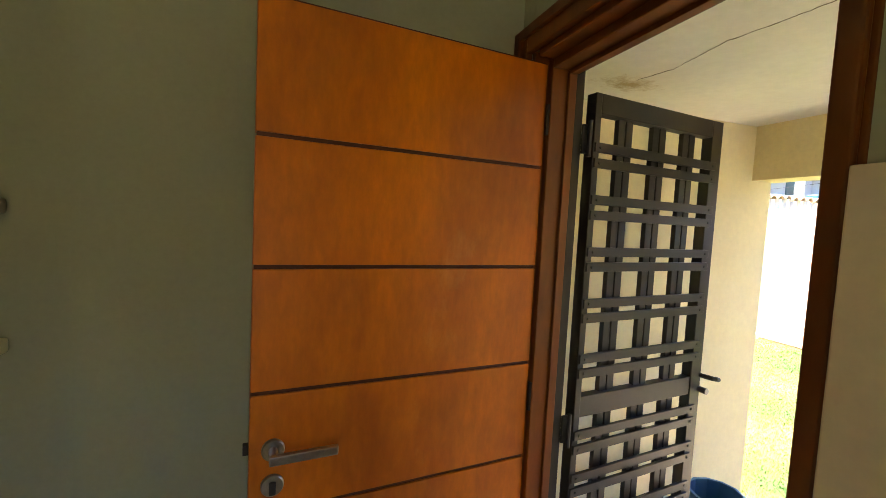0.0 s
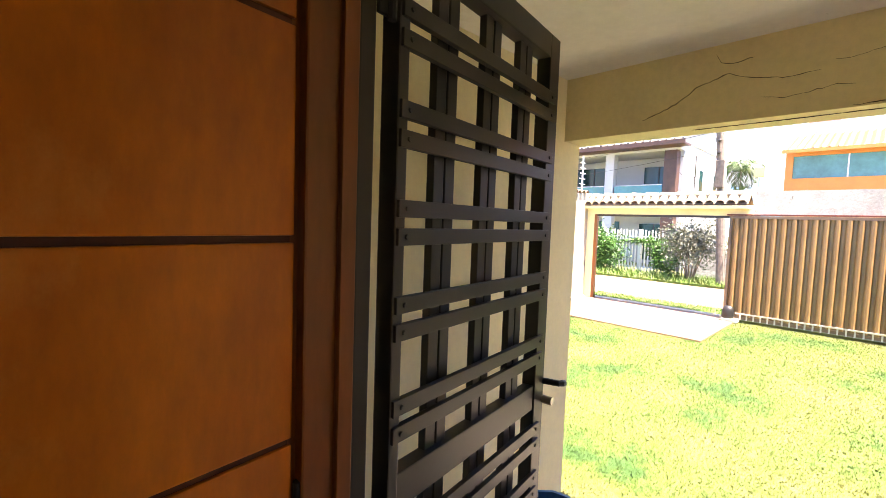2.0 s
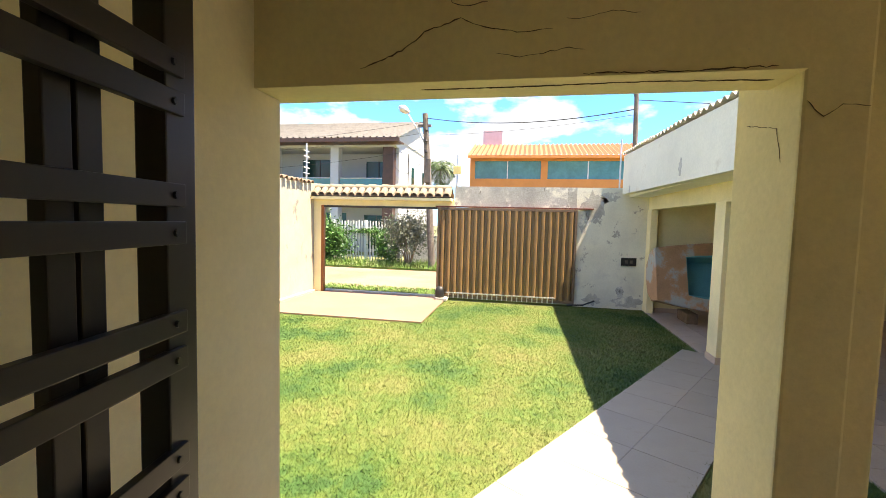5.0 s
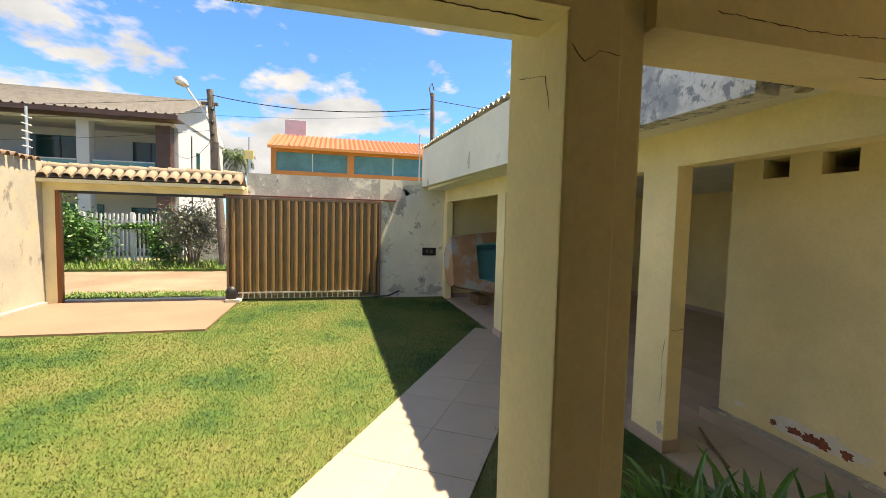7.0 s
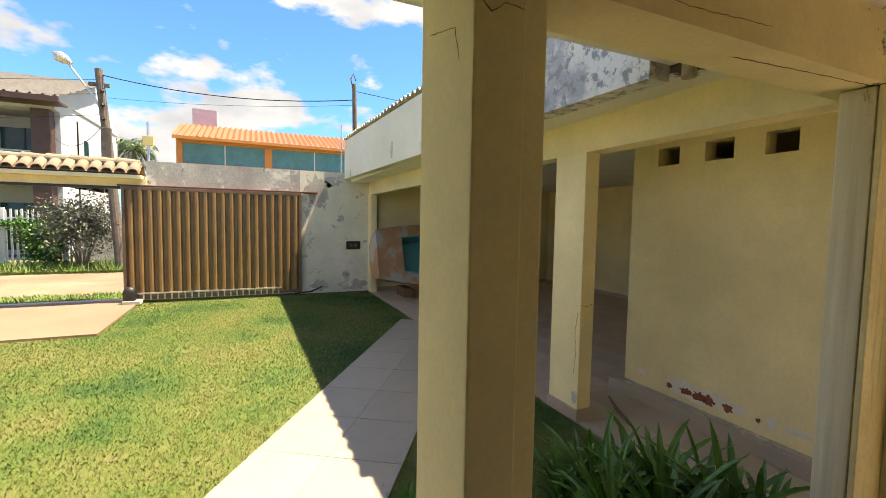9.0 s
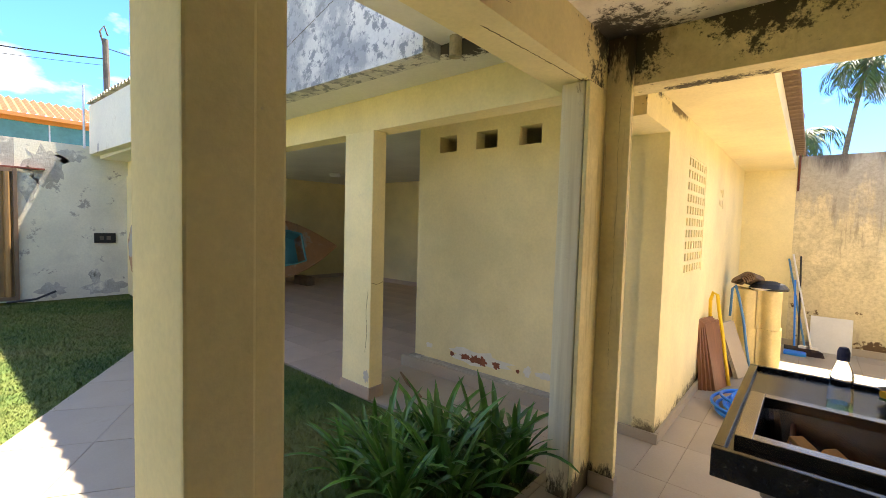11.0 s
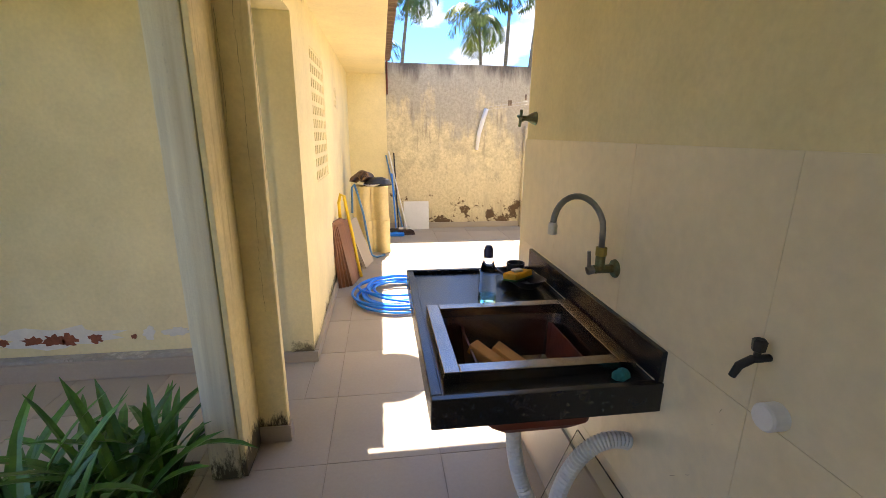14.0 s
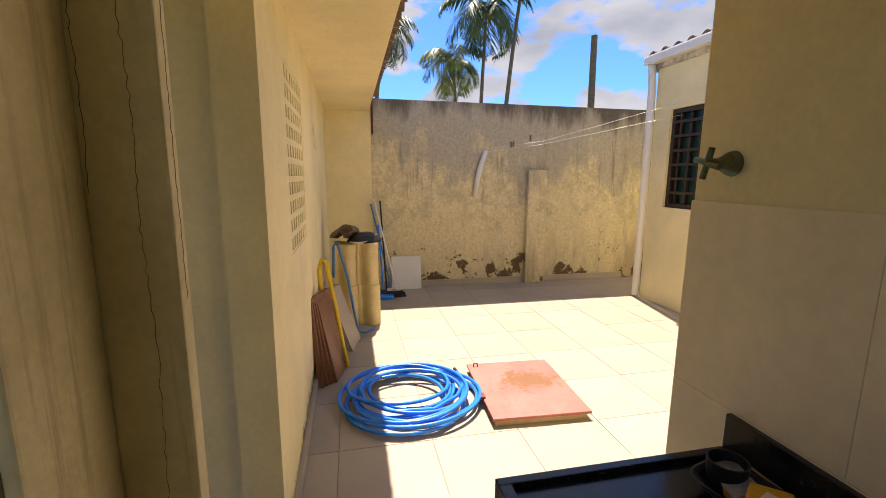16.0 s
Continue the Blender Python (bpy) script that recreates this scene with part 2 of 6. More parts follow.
blacken(m_white_ceiling, (((1.10, 1.36, 2.51), (0.24, 0.12, 0.1)),), (0.42, 0.33, 0.18), 16.0, 0.60, 0.78, None, 0.34)
CORNER = ((2.05, -1.95, 2.62), (0.62, 0.62, 0.62))
m_mould_beam = blacken(surface("mouldy_beam_plaster", CREAM, 0.16, 45, 1.6, 0.88, relief=0.4, depth=0.004, second=(0.70, 0.58, 0.30), stains=((7.0, 0.56, 0.72, (0.48, 0.38, 0.19), (1, 1, 0.5)),)), (((1.95, -2.0, 2.46), (0.26, 0.4, 0.30)), ((1.42, -2.0, 2.50), (0.50, 0.4, 0.30)), ((1.30, -2.0, 2.56), (0.70, 0.4, 0.16)), ((1.6, -2.12, 2.24), (0.5, 0.10, 0.06))), (0.045, 0.036, 0.018), 11.0, 0.60, 0.66, None, 0.30)
m_mould_pillar = blacken(surface("streaked_pillar_plaster", (0.86, 0.74, 0.41), 0.14, 45, 1.2, 0.88, relief=0.4, depth=0.004, second=(0.76, 0.64, 0.33), stains=((5.0, 0.58, 0.70, (0.44, 0.34, 0.16), (2.6, 2.6, 0.12)),)), (((2.11, -1.83, 2.56), (0.26, 0.3, 0.46)), ((1.96, -1.9, 2.5), (0.10, 0.3, 0.40)), ((2.02, -1.83, 0.0), (0.3, 0.3, 0.24))), (0.055, 0.042, 0.022), 14.0, 0.62, 0.72, (1, 1, 0.3))
m_pale_pillar = blacken(mould("chalky_pale_pillar_plaster", (0.84, 0.80, 0.60), (0.30, 0.28, 0.21), 0.585, 0.68, (3.2, 3.2, 0.12), 1.5), (((2.13, -1.86, 2.30), (0.12, 0.2, 0.50)), ((2.2, -1.86, 0.0), (0.4, 0.3, 0.26))), (0.07, 0.06, 0.035), 14.0, 0.62, 0.72, (1, 1, 0.3))
m_mould_slab = blacken(mould("mould_blackened_slab", (0.78, 0.74, 0.62), (0.10, 0.085, 0.06), 0.57, 0.64, (1, 1, 1), 1.6), (CORNER, ((2.78, -1.42, 2.52), (0.36, 0.26, 0.2)), ((2.3, -1.5, 2.52), (0.25, 0.7, 0.1))), (0.045, 0.036, 0.02), 10.0, 0.60, 0.67, None, 0.34)
m_cream_corner = blacken(surface("mould_marked_cream_plaster", CREAM, 0.10, 45, 0.9, 0.85, relief=0.35, depth=0.003, second=(0.78, 0.68, 0.38)), (CORNER, ((2.14, -1.82, 2.3), (0.10, 0.3, 0.5)), ((2.05, -2.45, 2.34), (0.25, 0.5, 0.14))), (0.045, 0.036, 0.02), 10.0, 0.62, 0.68, None, 0.32)
m_cream_foot = blacken(surface("damp_footed_cream_plaster", CREAM, 0.10, 45, 0.9, 0.85, relief=0.35, depth=0.003, second=(0.78, 0.68, 0.38)), (((1.95, -4.8, 0.0), (0.4, 3.2, 0.30)), ((1.97, -2.72, 0.0), (0.5, 0.4, 0.24)), ((1.95, -2.9, 2.34), (0.3, 0.6, 0.10))), (0.13, 0.095, 0.05), 9.0, 0.66, 0.80)
m_ceiling_spout = blacken(surface("mould_marked_white_slab", (0.78, 0.76, 0.68), 0.10, 45, 0.9, 0.85, relief=0.3), (((2.78, -1.42, 2.50), (0.40, 0.34, 0.2)), ((2.6, -1.45, 2.5), (0.7, 0.10, 0.1))))
m_granite = surface("black_granite", (0.018, 0.018, 0.02), 0.5, 140, 20, 0.22, relief=0.05, depth=0.001, stains=((60, 0.60, 0.66, (0.05, 0.055, 0.05), None),))
m_tile = surface("beige_floor_tile", (0.43, 0.365, 0.285), 0.08, 60, 1.5, 0.45, relief=0.08, depth=0.001, random=0.10, stains=((2.5, 0.62, 0.78, (0.46, 0.36, 0.25), None),))
m_path_tile = surface("beige_path_tile", (0.37, 0.315, 0.25), 0.08, 60, 1.5, 0.5, relief=0.08, depth=0.001, random=0.10, stains=((2.5, 0.58, 0.75, (0.30, 0.24, 0.17), None),))
m_tile_pink = surface("pinkish_carport_tile", (0.52, 0.40, 0.31), 0.12, 60, 1.5, 0.5, relief=0.08, depth=0.001, random=0.12)
m_grout = surface("grey_grout", (0.34, 0.28, 0.22), 0.2, 60, 3, 0.9)
m_wall_tile = surface("cream_wall_tile", (0.78, 0.675, 0.46), 0.10, 25, 1.4, 0.35, relief=0.08, depth=0.001, stains=((2.2, 0.60, 0.75, (0.60, 0.53, 0.40), None),))
m_earth = surface("lawn_soil", (0.20, 0.22, 0.07), 0.35, 40, 1.2, 0.95, relief=0.8, depth=0.02, second=(0.30, 0.26, 0.11))
m_sand = surface("sandy_road", (0.25, 0.18, 0.12), 0.18, 14, 0.5, 0.95, relief=0.6, depth=0.02, second=(0.22, 0.155, 0.10))
m_pad = surface("pinkish_cement_pad", (0.24, 0.15, 0.10), 0.1, 40, 1.0, 0.9, relief=0.3)
m_dark = surface("dark_brown_metal", (0.017, 0.013, 0.011), 0.2, 60, 3, 0.42, relief=0.1, depth=0.001)
m_black = surface("black_plastic", (0.015, 0.015, 0.016), 0.2, 60, 3, 0.5)


# ---- mesh helpers ----
def mesh_of(bm, name, mat, smooth=False):
    me = bpy.data.meshes.new(name)
    bmesh.ops.recalc_face_normals(bm, faces=bm.faces[:])
    bm.to_mesh(me)
    bm.free()
    me.materials.append(mat)
    if smooth:
        for p in me.polygons:
            p.use_smooth = True
    return me


def part(name, bm, mat, parent=None, label="", smooth=False):
    """One mesh object, under a thing or a part if given."""
    ob = new(name, mesh_of(bm, name, mat, smooth))
    if parent:
        ob.parent = parent
    return tagged(ob, label)


def thing(name, x, y, z, rz=0.0, label="", category="", group="", kind="", rx=0.0, ry=0.0):
    ob = new(name)
    ob.matrix_basis = pose(x, y, z, rx, ry, rz)
    return tagged(ob, label, category, group, kind)


def box(bm, x0, x1, y0, y1, z0, z1, bevel=0.0, m=None):
    made = bmesh.ops.create_cube(bm, size=1.0)["verts"]
    for v in made:
        v.co = Vector((x0 + (v.co.x + 0.5) * (x1 - x0), y0 + (v.co.y + 0.5) * (y1 - y0), z0 + (v.co.z + 0.5) * (z1 - z0)))
    if bevel:
        edges = {e for v in made for e in v.link_edges}
        out = bmesh.ops.bevel(bm, geom=list(edges), offset=bevel, segments=2, affect="EDGES", profile=0.6)
        made = list({v for f in out["faces"] for v in f.verts} | {v for v in made if v.is_valid})
    if m is not None:
        bmesh.ops.transform(bm, matrix=m, verts=made)
    return bm


def boxes(*dims, bevel=0.0):
    bm = bmesh.new()
    for d in dims:
        box(bm, *d, bevel=bevel)
    return bm


def tube(bm, pts, r, seg=8, closed=False):
    """A pipe along points; r a number or a list of radii."""
    pts = [Vector(p) for p in pts]
    rings, n = [], len(pts)
    side = None
    for i, p in enumerate(pts):
        a = pts[(i - 1) % n] if closed else pts[max(i - 1, 0)]
        b = pts[(i + 1) % n] if closed else pts[min(i + 1, n - 1)]
        d = (b - a).normalized()
        if side is None:
            side = d.orthogonal().normalized()
        side = (side - d * side.dot(d)).normalized()
        up = d.cross(side)
        rad = r[i] if isinstance(r, (list, tuple)) else r
        rings.append([bm.verts.new(p + (side * math.cos(k * math.tau / seg) + up * math.sin(k * math.tau / seg)) * rad) for k in range(seg)])
    for i in range(n if closed else n - 1):
        a, b = rings[i], rings[(i + 1) % n]
        for k in range(seg):
            bm.faces.new((a[k], a[(k + 1) % seg], b[(k + 1) % seg], b[k]))
    if not closed:
        bm.faces.new(rings[0][::-1])
        bm.faces.new(rings[-1])
    return bm


def lathe(bm, profile, seg=20, m=None):
    """Turned round z: (radius, height) pairs from below."""
    rings = []
    for r, z in profile:
        ring = [bm.verts.new((r * math.cos(k * math.tau / seg), r * math.sin(k * math.tau / seg), z)) for k in range(seg)]
        rings.append(ring)
    for a, b in zip(rings, rings[1:]):
        for k in range(seg):
            bm.faces.new((a[k], a[(k + 1) % seg], b[(k + 1) % seg], b[k]))
    bm.faces.new(rings[0][::-1])
    bm.faces.new(rings[-1])
    if m is not None:
        bmesh.ops.transform(bm, matrix=m, verts=[v for r in rings for v in r])
    return bm


def structure(name, bm, mat, label):
    return tagged(part(name, bm, mat), label, name.split("_")[0], kind="structure")


# ---- the ground and the outer walls ----
GY0, GY1 = -1.85, 6.0
structure("ground", boxes((-60, 160, -90, 90, -0.40, -0.06)), m_earth, "bare green and brown ground all round the plot")
structure("floor_inside", boxes((-3.2, 0.80, -2.0, 3.2, -0.06, 0.38)), m_tile, "beige tiled floor inside the house")
structure("wall_front_house", boxes((0.62, 0.78, 1.19, 3.2, 0.38, 2.95), (0.62, 0.78, -2.06, 0.344, 0.0, 2.95), (0.62, 0.78, 0.344, 1.19, 2.487, 2.95)), m_cream, "cream plastered house wall with the front door opening")
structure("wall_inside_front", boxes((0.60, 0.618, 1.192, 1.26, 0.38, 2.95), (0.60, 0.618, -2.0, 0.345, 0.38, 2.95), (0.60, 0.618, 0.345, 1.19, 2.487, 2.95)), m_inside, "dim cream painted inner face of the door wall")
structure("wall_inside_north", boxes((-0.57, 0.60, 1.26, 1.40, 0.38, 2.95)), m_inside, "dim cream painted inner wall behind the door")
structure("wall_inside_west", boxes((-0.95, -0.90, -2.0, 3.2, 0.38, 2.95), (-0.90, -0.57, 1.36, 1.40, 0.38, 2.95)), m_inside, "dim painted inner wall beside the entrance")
# the opening in this wall is invented, out of view, to let light in
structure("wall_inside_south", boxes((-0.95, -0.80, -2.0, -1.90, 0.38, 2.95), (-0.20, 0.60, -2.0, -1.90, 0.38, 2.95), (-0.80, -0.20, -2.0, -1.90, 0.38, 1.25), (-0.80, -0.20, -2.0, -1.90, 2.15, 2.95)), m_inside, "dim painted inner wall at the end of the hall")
structure("ceiling_inside", boxes((-3.2, 0.62, -2.12, 3.2, 2.95, 3.10)), m_white_ceiling, "white painted ceiling inside the house")
# carries the same invented opening through the outer wall, for light in the hall
structure("wall_house_side", boxes((-6.0, -0.80, -2.12, -2.0, 0.0, 2.95), (-0.20, 0.62, -2.12, -2.0, 0.0, 2.95), (-0.80, -0.20, -2.12, -2.0, 0.0, 1.25), (-0.80, -0.20, -2.12, -2.0, 2.15, 2.95)), m_cream, "cream plastered side wall of the house")
structure("wall_porch_north", boxes((0.78, 2.22, 1.59, 1.74, 0.0, 2.51)), m_pale_cream, "pale cream plastered wall at the end of the porch")
structure("beam_front", boxes((2.085, 2.25, 0.158, 1.74, 2.245, 2.51)), m_cream, "cream plastered cracked beam over the porch opening")
structure("beam_side", boxes((2.10, 2.32, -2.02, -0.075, 2.24, 2.51)), m_cream_corner, "cream plastered beam between the porch pillars")
structure("ceiling_porch", boxes((0.78, 2.88, -1.45, 1.9, 2.51, 2.66)), m_white_ceiling, "stained white concrete porch ceiling slab")
structure("ceiling_porch_mouldy", boxes((0.78, 2.88, -2.20, -1.45, 2.51, 2.66), (0.70, 1.385, -2.80, -2.20, 2.51, 2.66)), m_mould_slab, "porch ceiling slab blackened by mould")
structure("pillar_porch", boxes((2.10, 2.43, 0.012, 0.158, 0.0, 2.51), (2.135, 2.43, -0.075, 0.012, 0.0, 2.51), bevel=0.008), m_cream, "square cream plastered porch pillar with hairline cracks")
structure("pillar_mouldy", boxes((1.963, 2.098, -1.992, -1.945, 0.0, 2.51), (2.098, 2.122, -1.992, -1.722, 0.0, 2.238), bevel=0.006), m_mould_pillar, "cream pillar with black mould streaks and cracks")
structure("pillar_pale", boxes((2.124, 2.250, -2.06, -1.715, 0.0, 2.238), bevel=0.008), m_pale_pillar, "chalky white pillar face with grey mould")
structure("beam_mouldy", boxes((0.78, 2.098, -2.16, -1.994, 2.245, 2.51), (0.78, 1.961, -1.994, -1.975, 2.245, 2.51)), m_mould_beam, "cream beam blotched with black mould over the passage")
# service passage and yard
YB = -6.88
structure("wall_store_side", boxes((4.16, 4.28, YB, -2.88, 0.0, 2.5)), m_cream, "cream side wall of the store towards the carport")
structure("lintel_passage", boxes((1.95, 2.2, -2.73, -2.18, 2.14, 2.34)), m_cream_corner, "short mouldy cream lintel beside the passage")
structure("ceiling_passage", boxes((1.40, 2.2, YB, -2.18, 2.34, 2.50)), m_cream, "cream plastered overhang above the passage")
structure("wall_yard", boxes((-6.0, 1.38, YB - 0.14, YB, 0.0, 2.50)), m_back_wall, "weathered yellow and grey yard wall with peeling paint")
structure("wall_yard_covered", boxes((1.38, 11.2, YB - 0.14, YB, 0.0, 2.66)), m_cream, "clean cream yard wall under the roofs")
# carport
structure("ceiling_carport", boxes((4.9, 11.05, YB, -1.45, 2.50, 2.66)), m_white_ceiling, "white concrete carport ceiling slab")
structure("ceiling_carport_end", boxes((2.2, 4.9, YB, -1.45, 2.50, 2.66)), m_ceiling_spout, "white concrete slab end with mould round its drain")


def raked(bm):
    """The parapet rises gently towards the street."""
    for v in bm.verts:
        v.co.z = 2.425 + (v.co.x - 3.0) * 0.017 if v.co.z < 2.9 else 3.10 + (v.co.x - 3.0) * 0.038
    return bm


structure("fascia_carport", raked(boxes((4.9, 11.05, -1.45, -1.30, 2.49, 3.28))), m_fascia, "white plastered carport parapet with flaked spots")
structure("fascia_carport_mouldy", raked(boxes((2.886, 4.9, -1.45, -1.30, 2.49, 3.28))), m_fascia_grey, "white carport parapet greyed by mould")
structure("beam_carport", boxes((2.322, 11.05, -2.04, -1.86, 2.23, 2.50)), m_cream, "cream plastered carport beam")
structure("wall_carport_east", boxes((10.92, 11.05, YB, -2.04, 0.0, 2.50)), m_cream, "cream inner wall of the carport")
for nm, x0, x1 in (("pillar_carport_a", 3.93, 4.30), ("pillar_carport_b", 7.30, 7.62), ("pillar_carport_c", 10.75, 11.05)):
    structure(nm, boxes((x0, x1, -1.98, -1.84, 0.0, 2.23), bevel=0.006), m_cream, "cream plastered carport pillar with a tiled foot")
# street wall and gate
XS = 11.05
structure("wall_street", boxes((XS, XS + 0.16, -7.0, -0.34, 0.0, 2.70)), m_street_wall, "white street wall with peeling paint and damp foot")
structure("wall_street_top", boxes((XS, XS + 0.16, -0.34, 2.45, 2.22, 2.70)), m_bare_cement, "bare patched cement above the sliding gate")
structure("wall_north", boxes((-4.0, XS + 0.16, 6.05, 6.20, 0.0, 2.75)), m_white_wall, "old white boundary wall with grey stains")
structure("lintel_gate", boxes((XS - 0.02, XS + 0.16, 2.45, 6.05, 2.20, 2.36)), m_cream, "cream lintel over the open gateway")
structure("gate_jamb", boxes((XS - 0.02, XS + 0.16, 5.85, 6.05, 0.0, 2.20)), m_cream, "cream gate jamb with damp foot")
structure("road", boxes((12.1, 16.6, -80, 80, -0.06, -0.02)), m_sand, "pale sandy unpaved road")
structure("pavement_gate", boxes((8.5, XS + 0.16, 2.60, 6.05, -0.06, 0.012)), m_pad, "pinkish cement pad inside the gate")

# ---- more materials ----
m_doorwood = surface("orange_varnished_wood", (0.74, 0.205, 0.004), 0.26, 40, 2.2, 0.38, relief=0.06, depth=0.001, second=(0.52, 0.122, 0.004), stretch=(1, 1, 0.35), stains=((2.4, 0.58, 0.78, (0.70, 0.29, 0.06), (1, 1, 0.6)),))
m_groove = surface("dark_wood_groove", (0.10, 0.022, 0.006), 0.3, 40, 2, 0.6)
m_framewood = surface("dark_red_wood_frame", (0.23, 0.062, 0.007), 0.3, 40, 2, 0.35, relief=0.08, depth=0.001, stretch=(1, 1, 0.2))
m_windowwood = surface("blackened_window_wood", (0.035, 0.020, 0.012), 0.3, 40, 2, 0.5, stretch=(1, 1, 0.2))
m_steel = surface("worn_steel", (0.42, 0.40, 0.37), 0.2, 80, 4, 0.32, 1.0, relief=0.1, depth=0.001)
m_sinksteel = surface("stained_steel_bowl", (0.36, 0.33, 0.30), 0.25, 60, 3, 0.26, 1.0, relief=0.08, depth=0.001, stains=((4, 0.5, 0.7, (0.22, 0.12, 0.06), None),))
m_rust = surface("red_brown_primer", (0.17, 0.035, 0.015), 0.3, 40, 3, 0.55)
m_brass = surface("verdigris_brass", (0.10, 0.22, 0.16), 0.4, 70, 9, 0.5, 0.6, second=(0.35, 0.27, 0.10))
m_bluehose = surface("blue_hose_rubber", (0.008, 0.22, 0.85), 0.1, 30, 3, 0.32, relief=0.0)
m_greyhose = surface("faded_blue_hose", (0.06, 0.20, 0.42), 0.1, 30, 3, 0.4, relief=0.0)
m_yellow = surface("yellow_rubber", (0.78, 0.52, 0.02), 0.1, 40, 5, 0.5)
m_sponge = surface("yellow_sponge", (0.80, 0.42, 0.02), 0.2, 120, 12, 0.9, relief=0.8, depth=0.004)
m_plank = surface("reddish_laminate_wood", (0.26, 0.115, 0.065), 0.3, 50, 4, 0.5, stretch=(1, 1, 0.1))
m_plank_edge = surface("pale_board_edge", (0.55, 0.46, 0.36), 0.15, 60, 4, 0.7)
m_rooftile = surface("cream_concrete_roof_tile", (0.82, 0.66, 0.33), 0.15, 60, 5, 0.85, relief=0.4, random=0.15, stains=((5, 0.62, 0.74, (0.50, 0.37, 0.20), None),))
m_gatetile = surface("weathered_cream_roof_tile", (0.30, 0.24, 0.165), 0.2, 50, 4, 0.9, relief=0.4, random=0.2, stains=((5, 0.55, 0.68, (0.22, 0.16, 0.09), None),))
m_oldtile = surface("brown_clay_tile", (0.30, 0.20, 0.13), 0.3, 40, 5, 0.9, relief=0.5, random=0.25)
m_white = surface("white_paint", (0.70, 0.70, 0.68), 0.06, 40, 3, 0.5)
m_pvc = surface("white_pvc", (0.74, 0.74, 0.72), 0.06, 40, 3, 0.4)
m_plate = surface("yellowed_plastic", (0.72, 0.56, 0.22), 0.06, 40, 4, 0.4)
m_hatch, n_, l_, b_ = material("rusty_pink_sheet_metal", 0.6)
t_ = n_.new("ShaderNodeTexCoord").outputs["Object"]
map_ = n_.new("ShaderNodeMapping")
map_.inputs["Scale"].default_value = (3.2, 4.6, 1.0)
map_.inputs["Location"].default_value = (0.25, 0.35, 0.0)
l_.new(t_, map_.inputs["Vector"])
ball_ = n_.new("ShaderNodeTexGradient")
ball_.gradient_type = "SPHERICAL"
l_.new(map_.outputs[0], ball_.inputs["Vector"])
rust_ = ramp(n_, [(0.56, (0, 0, 0)), (0.66, (1, 1, 1))])
l_.new(maths(n_, l_, "ADD", maths(n_, l_, "MULTIPLY", ball_.outputs["Fac"], 0.34), maths(n_, l_, "MULTIPLY", noise_node(n_, l_, t_, 14, 8, 0.75), 0.95)), rust_.inputs["Fac"])
base_ = ramp(n_, [(0.35, (0.36, 0.105, 0.085)), (0.65, (0.46, 0.155, 0.125))])
l_.new(noise_node(n_, l_, t_, 4, 6, 0.65), base_.inputs["Fac"])
l_.new(blend(n_, l_, rust_.outputs[0], base_.outputs[0], (0.19, 0.075, 0.022)), b_.inputs["Base Color"])
bump(n_, l_, b_, noise_node(n_, l_, t_, 60, 5, 0.7), 0.3, 0.006)
m_hatch_side = surface("ochre_cement_edge", (0.55, 0.42, 0.25), 0.2, 40, 4, 0.9)
m_gatebrown = surface("brown_painted_sheet", (0.25, 0.145, 0.06), 0.14, 60, 3, 0.45, relief=0.1, depth=0.001)
m_gateframe = surface("brown_gate_frame", (0.16, 0.10, 0.06), 0.2, 60, 3, 0.5)
m_galv = surface("galvanised_rail", (0.62, 0.60, 0.58), 0.1, 60, 3, 0.4, 0.8)
m_fibre = surface("fibre_cement_sheet", (0.52, 0.47, 0.38), 0.2, 40, 3, 0.9, relief=0.4, stains=((3, 0.55, 0.66, (0.30, 0.26, 0.20), None),))
m_leaf = surface("lily_leaf", (0.11, 0.30, 0.045), 0.3, 40, 6, 0.38, relief=0.05, depth=0.001, random=0.4)
m_stick = surface("grey_dry_wood", (0.22, 0.15, 0.09), 0.3, 40, 6, 0.85)
m_crack = surface("crack_shadow", (0.11, 0.07, 0.032), 0.2, 40, 6, 0.95)
m_brick = surface("bare_red_brick", (0.30, 0.095, 0.045), 0.3, 40, 9, 0.95, relief=0.7, depth=0.006)
m_chalk = surface("bare_white_putty", (0.78, 0.74, 0.64), 0.1, 40, 6, 0.9, relief=0.6, depth=0.005)
m_hull = surface("orange_brown_boat_hull", (0.52, 0.29, 0.15), 0.2, 40, 1.6, 0.6, stains=((1.6, 0.52, 0.60, (0.40, 0.41, 0.38), None), (6, 0.60, 0.68, (0.34, 0.19, 0.10), None)))
m_turq = surface("turquoise_boat_paint", (0.09, 0.36, 0.40), 0.15, 40, 2, 0.55)
m_bucket = surface("blue_bucket_plastic", (0.03, 0.13, 0.27), 0.1, 40, 3, 0.45)
m_greyroof = surface("weathered_grey_tile", (0.125, 0.118, 0.11), 0.25, 30, 2, 0.9, relief=0.4, stains=((2, 0.55, 0.66, (0.09, 0.085, 0.075), None),))
m_redroof = surface("orange_clay_roof", (0.46, 0.125, 0.055), 0.18, 30, 2, 0.85, relief=0.4)
m_orange = surface("orange_house_paint", (0.62, 0.235, 0.07), 0.08, 30, 1, 0.8)
m_housewhite = surface("white_house_paint", (0.46, 0.47, 0.50), 0.06, 30, 1, 0.8)
m_brownpost = surface("dark_brown_cladding", (0.085, 0.04, 0.028), 0.2, 30, 3, 0.5)
m_pole = surface("weathered_pole", (0.16, 0.13, 0.105), 0.3, 30, 5, 0.85)
